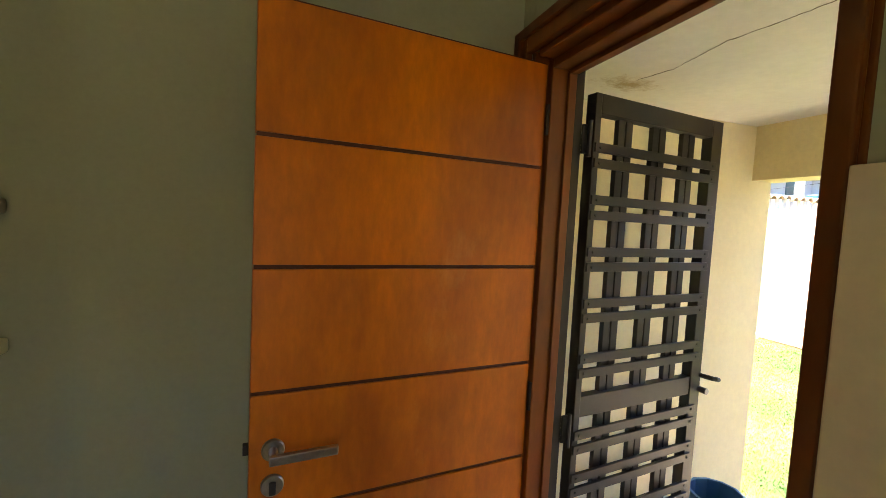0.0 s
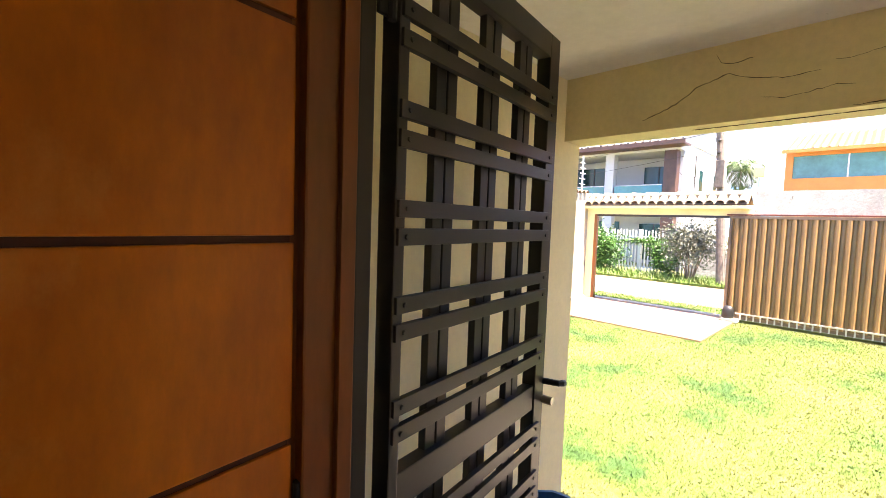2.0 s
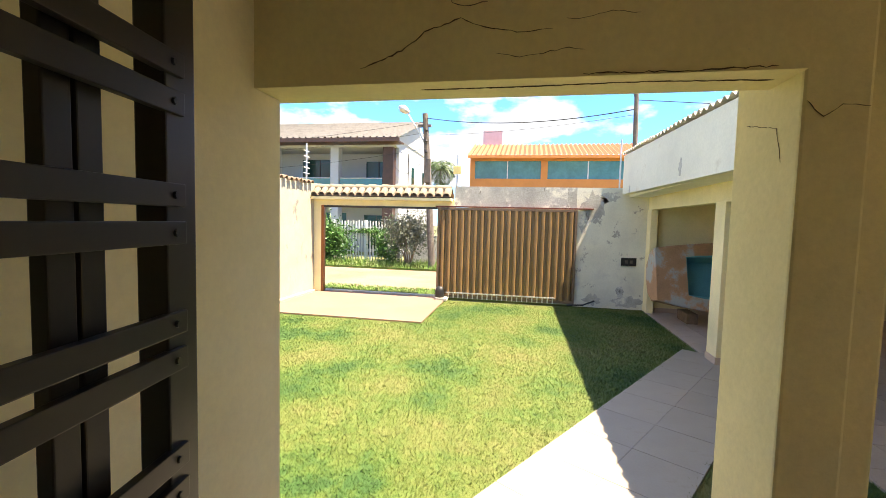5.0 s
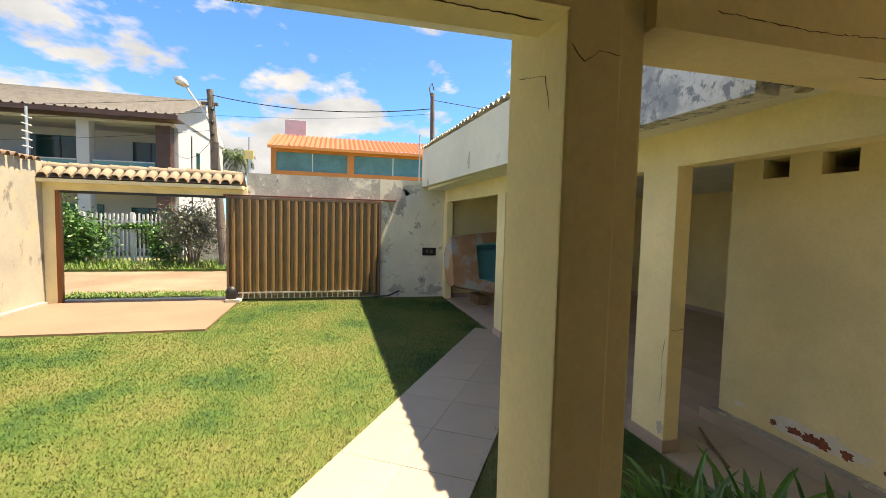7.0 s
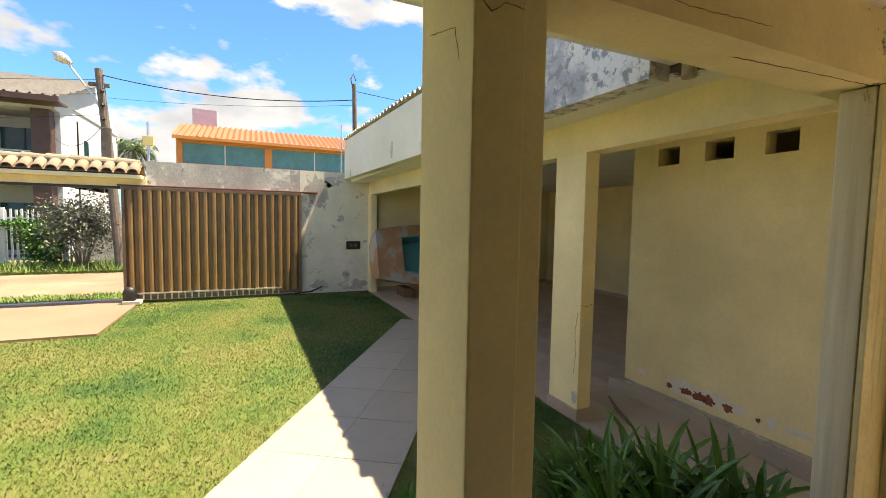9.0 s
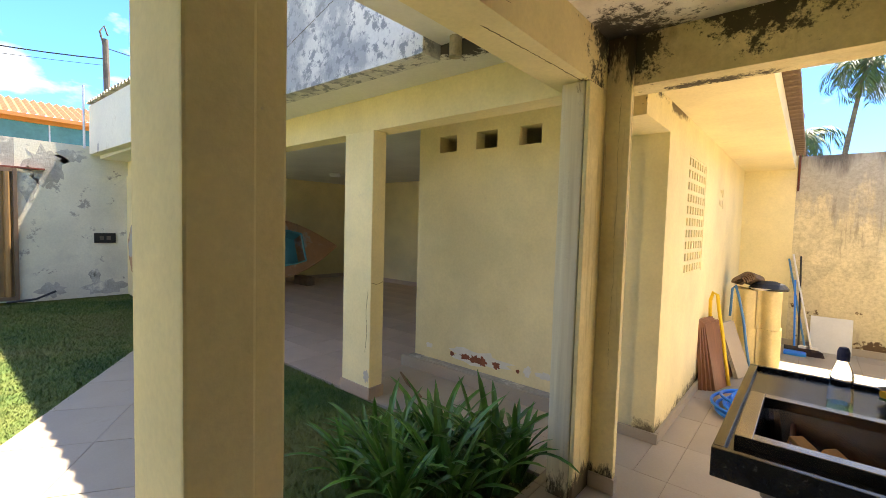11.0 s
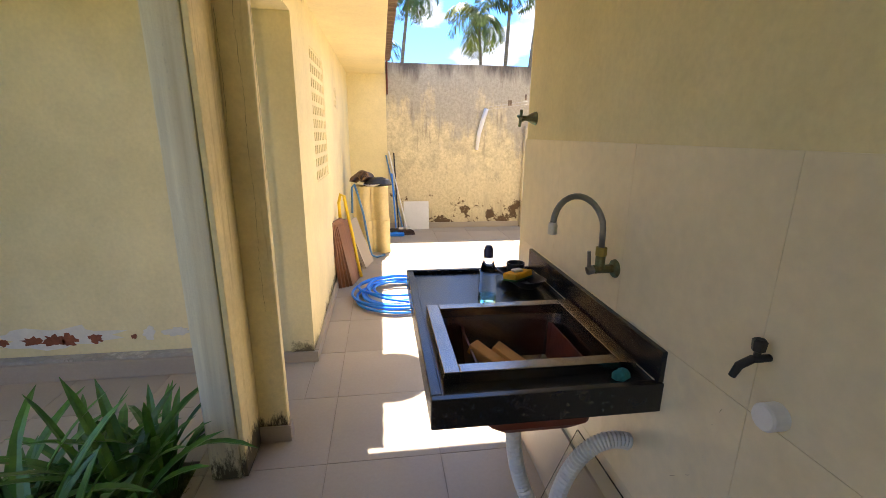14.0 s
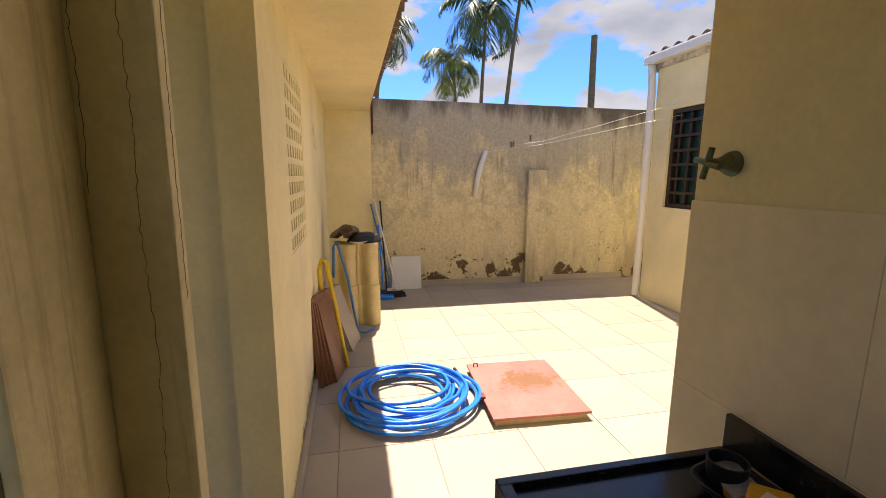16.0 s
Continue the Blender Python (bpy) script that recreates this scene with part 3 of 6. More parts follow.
m_rough = surface("rough_grey_render", (0.50, 0.48, 0.46), 0.3, 25, 9, 0.95, relief=1.0, depth=0.03)
m_trunk = surface("palm_trunk", (0.20, 0.16, 0.12), 0.3, 20, 4, 0.9, relief=0.6, depth=0.02, stretch=(0.3, 0.3, 3))
m_frond = surface("palm_frond", (0.055, 0.125, 0.030), 0.4, 20, 2, 0.5, second=(0.10, 0.13, 0.03))
m_frond_yellow = surface("yellowing_palm_frond", (0.20, 0.24, 0.04), 0.4, 20, 2, 0.5, second=(0.10, 0.15, 0.03))
m_hedge = surface("hedge_leaf", (0.055, 0.17, 0.022), 0.4, 30, 4, 0.5)
m_bush = surface("grey_green_leaf", (0.20, 0.21, 0.16), 0.4, 30, 4, 0.6, second=(0.10, 0.13, 0.07))
m_purple = surface("lilac_render", (0.46, 0.36, 0.40), 0.1, 30, 2, 0.8)


def glassy(name, col, rough=0.05, alpha_trans=1.0, ior=1.45):
    m, n, l, b = material(name, rough)
    b.inputs["Base Color"].default_value = (*col, 1)
    b.inputs["Transmission Weight"].default_value = alpha_trans
    b.inputs["IOR"].default_value = ior
    return m


m_clear = glassy("clear_plastic", (0.96, 0.98, 0.98), 0.04, 1.0, 1.06)
m_liquid = glassy("green_liquid", (0.45, 0.85, 0.78), 0.05, 1.0, 1.08)
m_acryl = glassy("clear_acrylic_sheet", (0.92, 0.94, 0.95), 0.08)
m_tealglass = surface("teal_window_glass", (0.07, 0.24, 0.27), 0.2, 4, 0.6, 0.08, relief=0.0)
m_darkglass = surface("dark_green_window_glass", (0.012, 0.05, 0.045), 0.2, 4, 0.6, 0.10, relief=0.0)

# lawn colours follow dry and green patches
m_lawn, n_, l_, b_ = material("lawn_grass", 0.65)
t_ = n_.new("ShaderNodeTexCoord").outputs["Object"]
patch_ = maths(n_, l_, "ADD", maths(n_, l_, "MULTIPLY", noise_node(n_, l_, t_, 0.75, 3, 0.55, (1, 1, 0)), 0.72), maths(n_, l_, "MULTIPLY", noise_node(n_, l_, t_, 7, 4, 0.6, (1, 1, 0)), 0.28))
r_ = ramp(n_, [(0.39, (0.026, 0.084, 0.008)), (0.45, (0.066, 0.122, 0.013)), (0.52, (0.106, 0.142, 0.022)), (0.64, (0.158, 0.158, 0.042))])
l_.new(patch_, r_.inputs["Fac"])
g_ = ramp(n_, [(0.3, (0.78, 0.78, 0.78)), (0.7, (1.12, 1.12, 1.12))])
l_.new(noise_node(n_, l_, t_, 90, 3, 0.6), g_.inputs["Fac"])
l_.new(blend(n_, l_, 1.0, r_.outputs[0], g_.outputs[0], "MULTIPLY"), b_.inputs["Base Color"])
bump(n_, l_, b_, noise_node(n_, l_, t_, 60, 5, 0.7), 0.8, 0.02)

# ---- cracks and lost paint ----
def crack(parent, pts, r=0.0022):
    """A jagged dark line that stands a millimetre proud of its wall."""
    rng = random.Random(len(pts) * 7 + int(abs(pts[0][2]) * 100))
    fine = []
    for a, b in zip(pts, pts[1:]):
        a, b = Vector(a), Vector(b)
        steps = max(2, int((b - a).length / 0.014))
        for k in range(steps):
            p = a.lerp(b, k / steps)
            fine.append(p + Vector([rng.uniform(-0.0028, 0.0028) if abs(b[i] - a[i]) > 1e-4 else 0 for i in range(3)]))
    fine.append(Vector(pts[-1]))
    radii = [max(0.0005, 0.42 * r * rng.uniform(0.4, 1.3)) for _ in fine]
    radii[0] = radii[-1] = 0.0004
    part("crack", tube(bmesh.new(), fine, radii, 4), m_crack, parent)


def lost_paint(parent, x, y, z, w, h, mat, name, seed, normal_y=1, proud=0.002):
    """An uneven flake-shaped patch on a wall that faces along y."""
    rng = random.Random(seed)
    bm = bmesh.new()
    n = 22
    rim = []
    for k in range(n):
        a = k * math.tau / n
        q = rng.uniform(0.55, 1.1)
        rim.append((x + math.cos(a) * w * q, z + math.sin(a) * h * q))
    top = [bm.verts.new((px, y + normal_y * proud, pz)) for px, pz in rim]
    low = [bm.verts.new((px, y - normal_y * 0.004, pz)) for px, pz in rim]
    bm.faces.new(top)
    for k in range(n):
        bm.faces.new((top[k], top[(k + 1) % n], low[(k + 1) % n], low[k]))
    part(name, bm, mat, parent)


obs = bpy.data.objects
bf, bs, pp = obs["beam_front"], obs["beam_side"], obs["pillar_porch"]
X = 2.084
crack(bf, [(X, 1.26, 2.288), (X, 1.14, 2.330), (X, 1.08, 2.375), (X, 0.98, 2.408)], 0.004)
crack(bf, [(X, 0.98, 2.408), (X, 0.93, 2.385), (X, 0.88, 2.372), (X, 0.80, 2.362), (X, 0.74, 2.368)], 0.003)
crack(bf, [(X, 0.88, 2.312), (X, 0.82, 2.302), (X, 0.78, 2.305), (X, 0.70, 2.318), (X, 0.66, 2.312)], 0.002)
crack(bf, [(X, 1.02, 2.48), (X, 1.005, 2.45), (X, 0.97, 2.44), (X, 0.91, 2.445)], 0.0025)
crack(bf, [(X, 0.71, 2.392), (X, 0.66, 2.39), (X, 0.60, 2.402), (X, 0.53, 2.395)], 0.0018)
crack(bf, [(2.15, 1.10, 2.244), (2.15, 0.80, 2.244), (2.14, 0.50, 2.244), (2.16, 0.19, 2.244)], 0.005)
crack(bf, [(X, 0.66, 2.252), (X, 0.42, 2.250), (X, 0.22, 2.253)], 0.004)
crack(pp, [(2.099, 0.15, 2.175), (2.099, 0.11, 2.135), (2.099, 0.075, 2.165), (2.099, 0.018, 2.16)], 0.003)
crack(pp, [(2.36, 0.159, 2.17), (2.27, 0.159, 2.15), (2.20, 0.159, 2.13), (2.17, 0.159, 2.04)], 0.0025)
crack(bs, [(2.099, -0.25, 2.30), (2.099, -0.55, 2.29), (2.099, -0.95, 2.31)], 0.0025)
crack(bs, [(2.2, -0.9, 2.239), (2.17, -1.3, 2.239), (2.14, -1.78, 2.239)], 0.004)
crack(obs["fascia_carport_mouldy"], [(4.6, -1.299, 2.72), (4.1, -1.299, 2.86), (3.6, -1.299, 3.0)], 0.004)
cp = obs["pillar_carport_a"]
crack(cp, [(3.96, -1.839, 0.92), (3.985, -1.839, 0.75), (3.97, -1.839, 0.55), (3.99, -1.839, 0.38)], 0.004)
crack(cp, [(3.929, -1.85, 0.98), (3.929, -1.91, 0.965), (3.929, -1.97, 0.985)], 0.006)
crack(obs["ceiling_porch"], [(1.09, 1.31, 2.509), (1.115, 1.17, 2.509), (1.07, 0.94, 2.509), (1.085, 0.82, 2.509), (1.09, 0.6, 2.509), (1.15, 0.2, 2.509)], 0.0022)
pm = obs["pillar_mouldy"]
crack(pm, [(2.016, -1.944, 2.2), (2.020, -1.944, 1.9), (2.012, -1.944, 1.62), (2.018, -1.944, 1.45), (2.012, -1.944, 1.2), (2.02, -1.944, 0.9), (2.014, -1.944, 0.7)], 0.0013)
crack(pm, [(2.088, -1.944, 1.95), (2.085, -1.944, 1.7), (2.09, -1.944, 1.5)], 0.0011)
crack(pm, [(1.962, -1.968, 2.2), (1.962, -1.972, 1.9), (1.962, -1.968, 1.6), (1.962, -1.97, 1.3)], 0.0011)

# walls with vents through them
def wall_with_holes(name, x0, x1, y0, y1, z0, z1, holes, mat, label, along="x"):
    """Holes: (a0, a1, z0, z1) in one row, along x or y."""
    bm = bmesh.new()
    def put(a, b, lo, hi):
        if along == "x":
            box(bm, a, b, y0, y1, lo, hi)
        else:
            box(bm, x0, x1, a, b, lo, hi)
    s, e = (x0, x1) if along == "x" else (y0, y1)
    at = s
    for a, b, lo, hi in sorted(holes):
        put(at, a, z0, z1)
        put(a, b, z0, lo)
        put(a, b, hi, z1)
        at = b
    put(at, e, z0, z1)
    return structure(name, bm, mat, label)


wv = wall_with_holes("wall_vents", 2.10, 4.28, -2.88, -2.75, 0.0, 2.5, [(3.80, 4.01, 2.18, 2.335), (3.34, 3.57, 2.175, 2.335), (2.91, 3.12, 2.17, 2.33), (2.46, 2.67, 2.17, 2.33)], m_cream, "cream wall with small square vents and peeling foot")
wp = wall_with_holes("wall_passage", 1.95, 2.10, YB, -2.73, 0.0, 2.34, [(-4.07, -3.36, 1.13, 2.08), (-5.12, -4.88, 1.74, 1.95)], m_cream_foot, "cream plastered passage wall with pierced blocks", "y")
for i, (x, w, h, mat, nm) in enumerate(((3.50, 0.40, 0.085, m_chalk, "bare_putty"), (2.96, 0.05, 0.05, m_chalk, "bare_putty"), (4.08, 0.05, 0.03, m_chalk, "bare_putty"), (2.80, 0.09, 0.035, m_chalk, "bare_putty"), (3.78, 0.035, 0.028, m_brick, "bare_brick"), (3.62, 0.07, 0.035, m_brick, "bare_brick"), (3.50, 0.075, 0.045, m_brick, "bare_brick"), (3.42, 0.05, 0.05, m_brick, "bare_brick"), (3.27, 0.05, 0.035, m_brick, "bare_brick"), (3.05, 0.02, 0.02, m_brick, "bare_brick"))):
    lost_paint(wv, x, -2.75, 0.235 + (0.02 if mat is m_chalk else 0.0), w, h, mat, nm, i + 3, 1, 0.002 if mat is m_chalk else 0.004)
lost_paint(obs["fascia_carport"], 7.47, -1.30, 2.71, 0.09, 0.13, m_bare_cement, "bare_cement_spot", 4)
lost_paint(obs["fascia_carport"], 10.4, -1.30, 2.62, 0.08, 0.10, m_bare_cement, "bare_cement_spot", 9)
lost_paint(cp, 3.97, -1.84, 0.19, 0.04, 0.06, m_bare_cement, "bare_cement_spot", 14)


def street_patch(y, z, w, h, seed, mat):
    rng = random.Random(seed)
    bm = bmesh.new()
    rim = [(y + math.cos(k * math.tau / 26) * w * rng.uniform(0.5, 1.1), z + math.sin(k * math.tau / 26) * h * rng.uniform(0.5, 1.1)) for k in range(26)]
    top = [bm.verts.new((XS - 0.003, a, max(0.01, min(2.69, b)))) for a, b in rim]
    low = [bm.verts.new((XS + 0.004, a, max(0.01, min(2.69, b)))) for a, b in rim]
    bm.faces.new(top)
    for k in range(26):
        bm.faces.new((top[k], top[(k + 1) % 26], low[(k + 1) % 26], low[k]))
    part("peeled_patch", bm, mat, obs["wall_street"])


for i, (y, z, w, h, mat) in enumerate(((-0.75, 2.25, 0.33, 0.4, m_bare_cement), (-1.05, 2.5, 0.25, 0.16, m_bare_cement), (-0.5, 1.95, 0.12, 0.3, m_bare_cement), (-1.5, 0.16, 0.36, 0.18, m_bare_cement), (-0.75, 0.18, 0.22, 0.14, m_bare_cement), (-1.35, 0.38, 0.10, 0.16, m_bare_cement))):
    street_patch(y, z, w, h, i + 20, mat)


def pierced_block(name, y0, y1, z0, z1, cols, rows):
    """A block screen: slots stand open between thin ribs."""
    bm = bmesh.new()
    py, pz = (y1 - y0) / cols, (z1 - z0) / rows
    for r in range(rows + 1):
        lo, hi = z0 + r * pz - 0.016, z0 + r * pz + 0.016
        box(bm, 1.953, 2.08, y0, y1, max(z0, lo), min(z1, hi))
    for c in range(cols + 1):
        lo, hi = y0 + c * py - 0.026, y0 + c * py + 0.026
        for r in range(rows):
            box(bm, 1.955, 2.08, max(y0, lo), min(y1, hi), z0 + r * pz + 0.016, z0 + (r + 1) * pz - 0.016)
    part(name, bm, m_cream, wp, "cream pierced ventilation blocks")


pierced_block("vent_screen", -4.07, -3.36, 1.13, 2.08, 7, 10)
pierced_block("vent_screen", -5.12, -4.88, 1.74, 1.95, 3, 2)
structure("ceiling_store", boxes((2.1, 4.16, YB, -2.88, 2.36, 2.49)), m_cream, "plain ceiling of the dark store room")
sk = structure("baseboard_vents", boxes((2.33, 4.40, -2.75, -2.66, 0.0, 0.115), bevel=0.006), m_tile, "beige tiled ledge along the foot of the wall")
part("mortar_bed", boxes((2.34, 4.30, -2.749, -2.68, 0.115, 0.135), bevel=0.005), m_bare_cement, sk)
structure("baseboard_passage", boxes((1.925, 1.95, YB, -2.75, 0.0, 0.075), (1.925, 2.2, -2.745, -2.715, 0.0, 0.075), bevel=0.004), m_tile, "beige tile skirting in the passage")
structure("baseboard_yard", boxes((-2.4, 1.92, YB, YB + 0.015, 0.0, 0.09), bevel=0.003), m_tile, "beige tile skirting along the yard wall")
for nm, x0, x1 in (("baseboard_pillar_a", 3.93, 4.30), ("baseboard_pillar_b", 7.30, 7.62)):
    structure(nm, boxes((x0 - 0.012, x1 + 0.012, -1.992, -1.828, 0.0, 0.10), bevel=0.004), m_tile_pink, "pinkish tile foot round the carport pillar")
structure("baseboard_carport", boxes((4.28, 10.92, YB, YB + 0.015, 0.0, 0.10), (10.905, 10.92, YB, -2.04, 0.0, 0.10), bevel=0.003), m_tile_pink, "pinkish tile skirting in the carport")
structure("baseboard_mouldy_pillar", boxes((1.951, 1.963, -1.992, -1.945, 0.0, 0.09), (1.951, 2.098, -1.945, -1.933, 0.0, 0.09), bevel=0.003), m_tile, "beige tile foot of the mouldy pillar")
structure("yard_pilaster", boxes((-1.06, -0.78, YB, YB + 0.10, 0.0, 1.62), bevel=0.01), m_back_wall, "short peeling pilaster on the yard wall")
structure("step_entrance", boxes((0.80, 1.35, 0.30, 1.25, 0.0, 0.19), bevel=0.01), m_tile, "beige tiled step below the front door")

# ---- entrance door, frame, gate ----
df = thing("door_frame", 0, 0, 0, label="dark reddish varnished wooden door frame", category="door frame")
df["kind"] = "structure"
part("jamb", boxes((0.648, 0.734, 1.15, 1.19, 0.38, 2.48), bevel=0.004), m_framewood, df)
part("rebate", boxes((0.60, 0.648, 1.172, 1.19, 0.38, 2.48)), m_framewood, df)
part("jamb", boxes((0.60, 0.726, 0.345, 0.385, 0.38, 2.48), bevel=0.004), m_framewood, df)
part("head", boxes((0.60, 0.726, 0.385, 1.15, 2.46, 2.485), (0.648, 0.726, 0.385, 1.15, 2.435, 2.46), bevel=0.004), m_framewood, df)
part("stop", boxes((0.70, 0.726, 1.138, 1.15, 0.38, 2.43), (0.70, 0.726, 0.385, 0.397, 0.38, 2.43), (0.70, 0.726, 0.397, 1.138, 2.423, 2.435), bevel=0.002), m_framewood, df)
part("casing", boxes((0.578, 0.60, 1.19, 1.25, 0.38, 2.55), (0.585, 0.60, 0.354, 0.385, 0.38, 2.55), (0.578, 0.60, 0.385, 1.19, 2.478, 2.55), bevel=0.004), m_framewood, df)
part("casing_bead", boxes((0.566, 0.578, 1.22, 1.25, 0.38, 2.55), (0.566, 0.578, 0.335, 1.22, 2.52, 2.55), bevel=0.003), m_framewood, df)
part("gate_post", boxes((0.736, 0.766, 1.155, 1.19, 0.38, 2.48), bevel=0.003), m_dark, df, "dark brown steel gate post")
part("gate_post", boxes((0.728, 0.766, 0.345, 0.38, 0.38, 2.48), bevel=0.003), m_dark, df, "dark brown steel gate post")
part("gate_head", boxes((0.728, 0.766, 0.38, 1.155, 2.445, 2.48), bevel=0.003), m_dark, df, "dark brown steel gate head")

door = thing("entrance_door", 0.64, 1.165, 0.39, 7.5, "orange varnished wooden door standing open inwards", "door")
part("core", boxes((-0.792, -0.004, 0.006, 0.036, 0.0, 2.062)), m_groove, door)
levels = [0.0, 0.25, 0.55, 0.85, 1.151, 1.451, 1.753, 2.062]
for lo, hi in zip(levels, levels[1:]):
    part("panel", boxes((-0.795, 0.0, 0.0, 0.042, lo + 0.005, hi - 0.005), bevel=0.003), m_doorwood, door)
hx, hz = -0.742, 1.012
h = part("handle_rose", lathe(bmesh.new(), [(0.0265, 0), (0.0265, 0.007), (0.024, 0.010)], 28, pose(hx, 0, hz, 90)), m_steel, door, "round worn steel rose")
hb = tube(bmesh.new(), [(hx, -0.005, hz), (hx, -0.045, hz)], 0.011, 14)
box(hb, hx - 0.012, hx + 0.145, -0.058, -0.044, hz - 0.012, hz + 0.011, 0.004)
part("lever", hb, m_steel, h, "flat worn steel lever")
k = part("lock_rose", lathe(bmesh.new(), [(0.0265, 0), (0.0265, 0.007), (0.024, 0.010)], 28, pose(hx, 0, hz - 0.088, 90)), m_steel, door, "round worn steel lock plate")
part("lock_cylinder", boxes((hx - 0.008, hx + 0.008, -0.016, -0.009, hz - 0.108, hz - 0.075), bevel=0.004), m_dark, k)
part("latch", boxes((-0.808, -0.794, 0.012, 0.030, hz - 0.012, hz + 0.012), bevel=0.002), m_dark, door)
part("edge_band", boxes((-0.7952, -0.795, 0.004, 0.038, 0.0, 2.06)), m_doorwood, door)
for z in (0.2, 1.0, 1.85):
    part("hinge", tube(bmesh.new(), [(0.006, -0.006, z), (0.006, -0.006, z + 0.09)], 0.007, 10), m_dark, door)

gate = thing("security_gate", 0.803, 1.143, 0.42, 8.6, "dark brown steel lattice gate standing open on the porch", "gate")
GW, GH = 0.648, 1.965
for nm, d in (("stile", (0, 0.026, 0, 0.04, 0, GH)), ("stile", (GW - 0.060, GW, 0, 0.04, 0, GH)), ("rail", (0.026, GW - 0.060, 0, 0.04, GH - 0.062, GH)), ("rail", (0.026, GW - 0.060, 0, 0.04, 0, 0.062))):
    part(nm, boxes(d, bevel=0.003), m_dark, gate)
for c in (0.156, 0.322, 0.482):
    for dx in (-0.018, 0.018):
        part("upright", boxes((c + dx - 0.0155, c + dx + 0.0155, 0.018, 0.036, 0.062, GH - 0.062), bevel=0.002), m_dark, gate)
for z in (2.195, 2.033, 1.869, 1.704, 1.524, 1.270, 1.125, 0.965, 0.805, 0.645):
    for dz in (-0.024, 0.024):
        bar = part("slat", boxes((0.004, GW - 0.03, -0.006, 0.006, z + dz - 0.42 - 0.0148, z + dz - 0.42 + 0.0148), bevel=0.0015), m_dark, gate)
        for x in (0.024, GW - 0.052):
            part("rivet", lathe(bmesh.new(), [(0.005, 0), (0.004, 0.003)], 8, pose(x, -0.006, z + dz - 0.42, 90)), m_black, bar)
part("lock_plate", boxes((0.026, GW - 0.060, 0.004, 0.036, 0.930, 1.000), bevel=0.003), m_dark, gate)
lk = part("lock_case", boxes((GW - 0.012, GW + 0.006, 0.005, 0.035, 0.91, 1.08), bevel=0.003), m_steel, gate, "dull steel lock case")
part("pull", tube(bmesh.new(), [(GW - 0.005, 0.0, 1.0), (GW + 0.005, -0.045, 1.0), (GW + 0.012, -0.05, 1.0), (GW + 0.03, -0.05, 0.995)], 0.009, 10), m_black, lk, "black bent lever")
part("cylinder", lathe(bmesh.new(), [(0.012, 0), (0.012, 0.03)], 12, pose(GW - 0.002, 0.0, 0.945, 90)), m_steel, lk)
for z in (0.90, 1.82):
    hg = part("gate_hinge", boxes((-0.04, 0.0, 0.006, 0.014, z - 0.045, z + 0.045), bevel=0.002), m_black, gate)
    part("pin", tube(bmesh.new(), [(-0.022, -0.004, z - 0.055), (-0.022, -0.004, z + 0.055)], 0.008, 10), m_black, hg)
# inside: wall tiles beside the door and two soap shelves
it = structure("trim_inside_tiles", boxes((0.580, 0.60, -1.88, 0.352, 0.38, 2.06), bevel=0.003), m_wall_tile, "cream wall tiles beside the entrance")
for z in (1.60, 1.95):
    s = thing("wall_shelf", -0.90, 1.36, z, 0, "small pale shelf on the dim wall", "shelf", "shelves in the niche")
    part("ledge", boxes((0.0, 0.16, -0.10, 0.0, -0.02, 0.02), bevel=0.012), m_wall_tile, s)

# bucket on the porch
b = thing("bucket", 1.76, 1.37, 0.0, 0, "tall narrow blue plastic bin standing by the porch wall", "bin")
bb = lathe(bmesh.new(), [(0.085, 0.0), (0.108, 0.76), (0.118, 0.77), (0.120, 0.81), (0.108, 0.81), (0.08, 0.03)], 12)
part("tub", bb, m_bucket, b)

# ---- sink ----
SY0, SY1 = -1.852, -0.904
cnt = thing("sink_counter", 0, 0, 0, label="black granite sink counter fixed to the wall", category="counter")
hx0, hx1, hy0, hy1 = 0.858, 1.288, -1.372, -1.008
for d in ((0.782, hx0, SY0, SY1, 0.855, 0.885), (hx1, 1.343, SY0, SY1, 0.855, 0.885), (hx0, hx1, SY0, hy0, 0.855, 0.885), (hx0, hx1, hy1, SY1, 0.855, 0.885)):
    part("slab", boxes(d), m_granite, cnt)
part("front_apron", boxes((1.343, 1.372, SY0, SY1, 0.820, 0.900), bevel=0.003), m_granite, cnt)
part("side_apron", boxes((0.782, 1.372, SY1, SY1 + 0.022, 0.820, 0.900), bevel=0.003), m_granite, cnt)
part("side_apron", boxes((0.782, 1.372, SY0 - 0.022, SY0, 0.820, 0.900), bevel=0.003), m_granite, cnt)
part("backsplash", boxes((0.782, 0.803, SY0 - 0.02, SY1 + 0.018, 0.901, 0.985), bevel=0.003), m_granite, cnt)
for y in (-1.75, -1.0):
    part("bracket", boxes((0.782, 1.15, y - 0.012, y + 0.012, 0.80, 0.842), bevel=0.003), m_dark, cnt)
bowl = thing("sink_bowl", 0, 0, 0, label="stained stainless steel sink bowl set in granite", category="sink")
rim = boxes((0.812, hx0, -1.41, -0.968, 0.886, 0.918), (hx1, 1.330, -1.41, -0.968, 0.886, 0.918), (hx0, hx1, -1.41, hy0, 0.886, 0.918), (hx0, hx1, hy1, -0.968, 0.886, 0.918), bevel=0.002)
part("rim", rim, m_sinksteel, bowl)


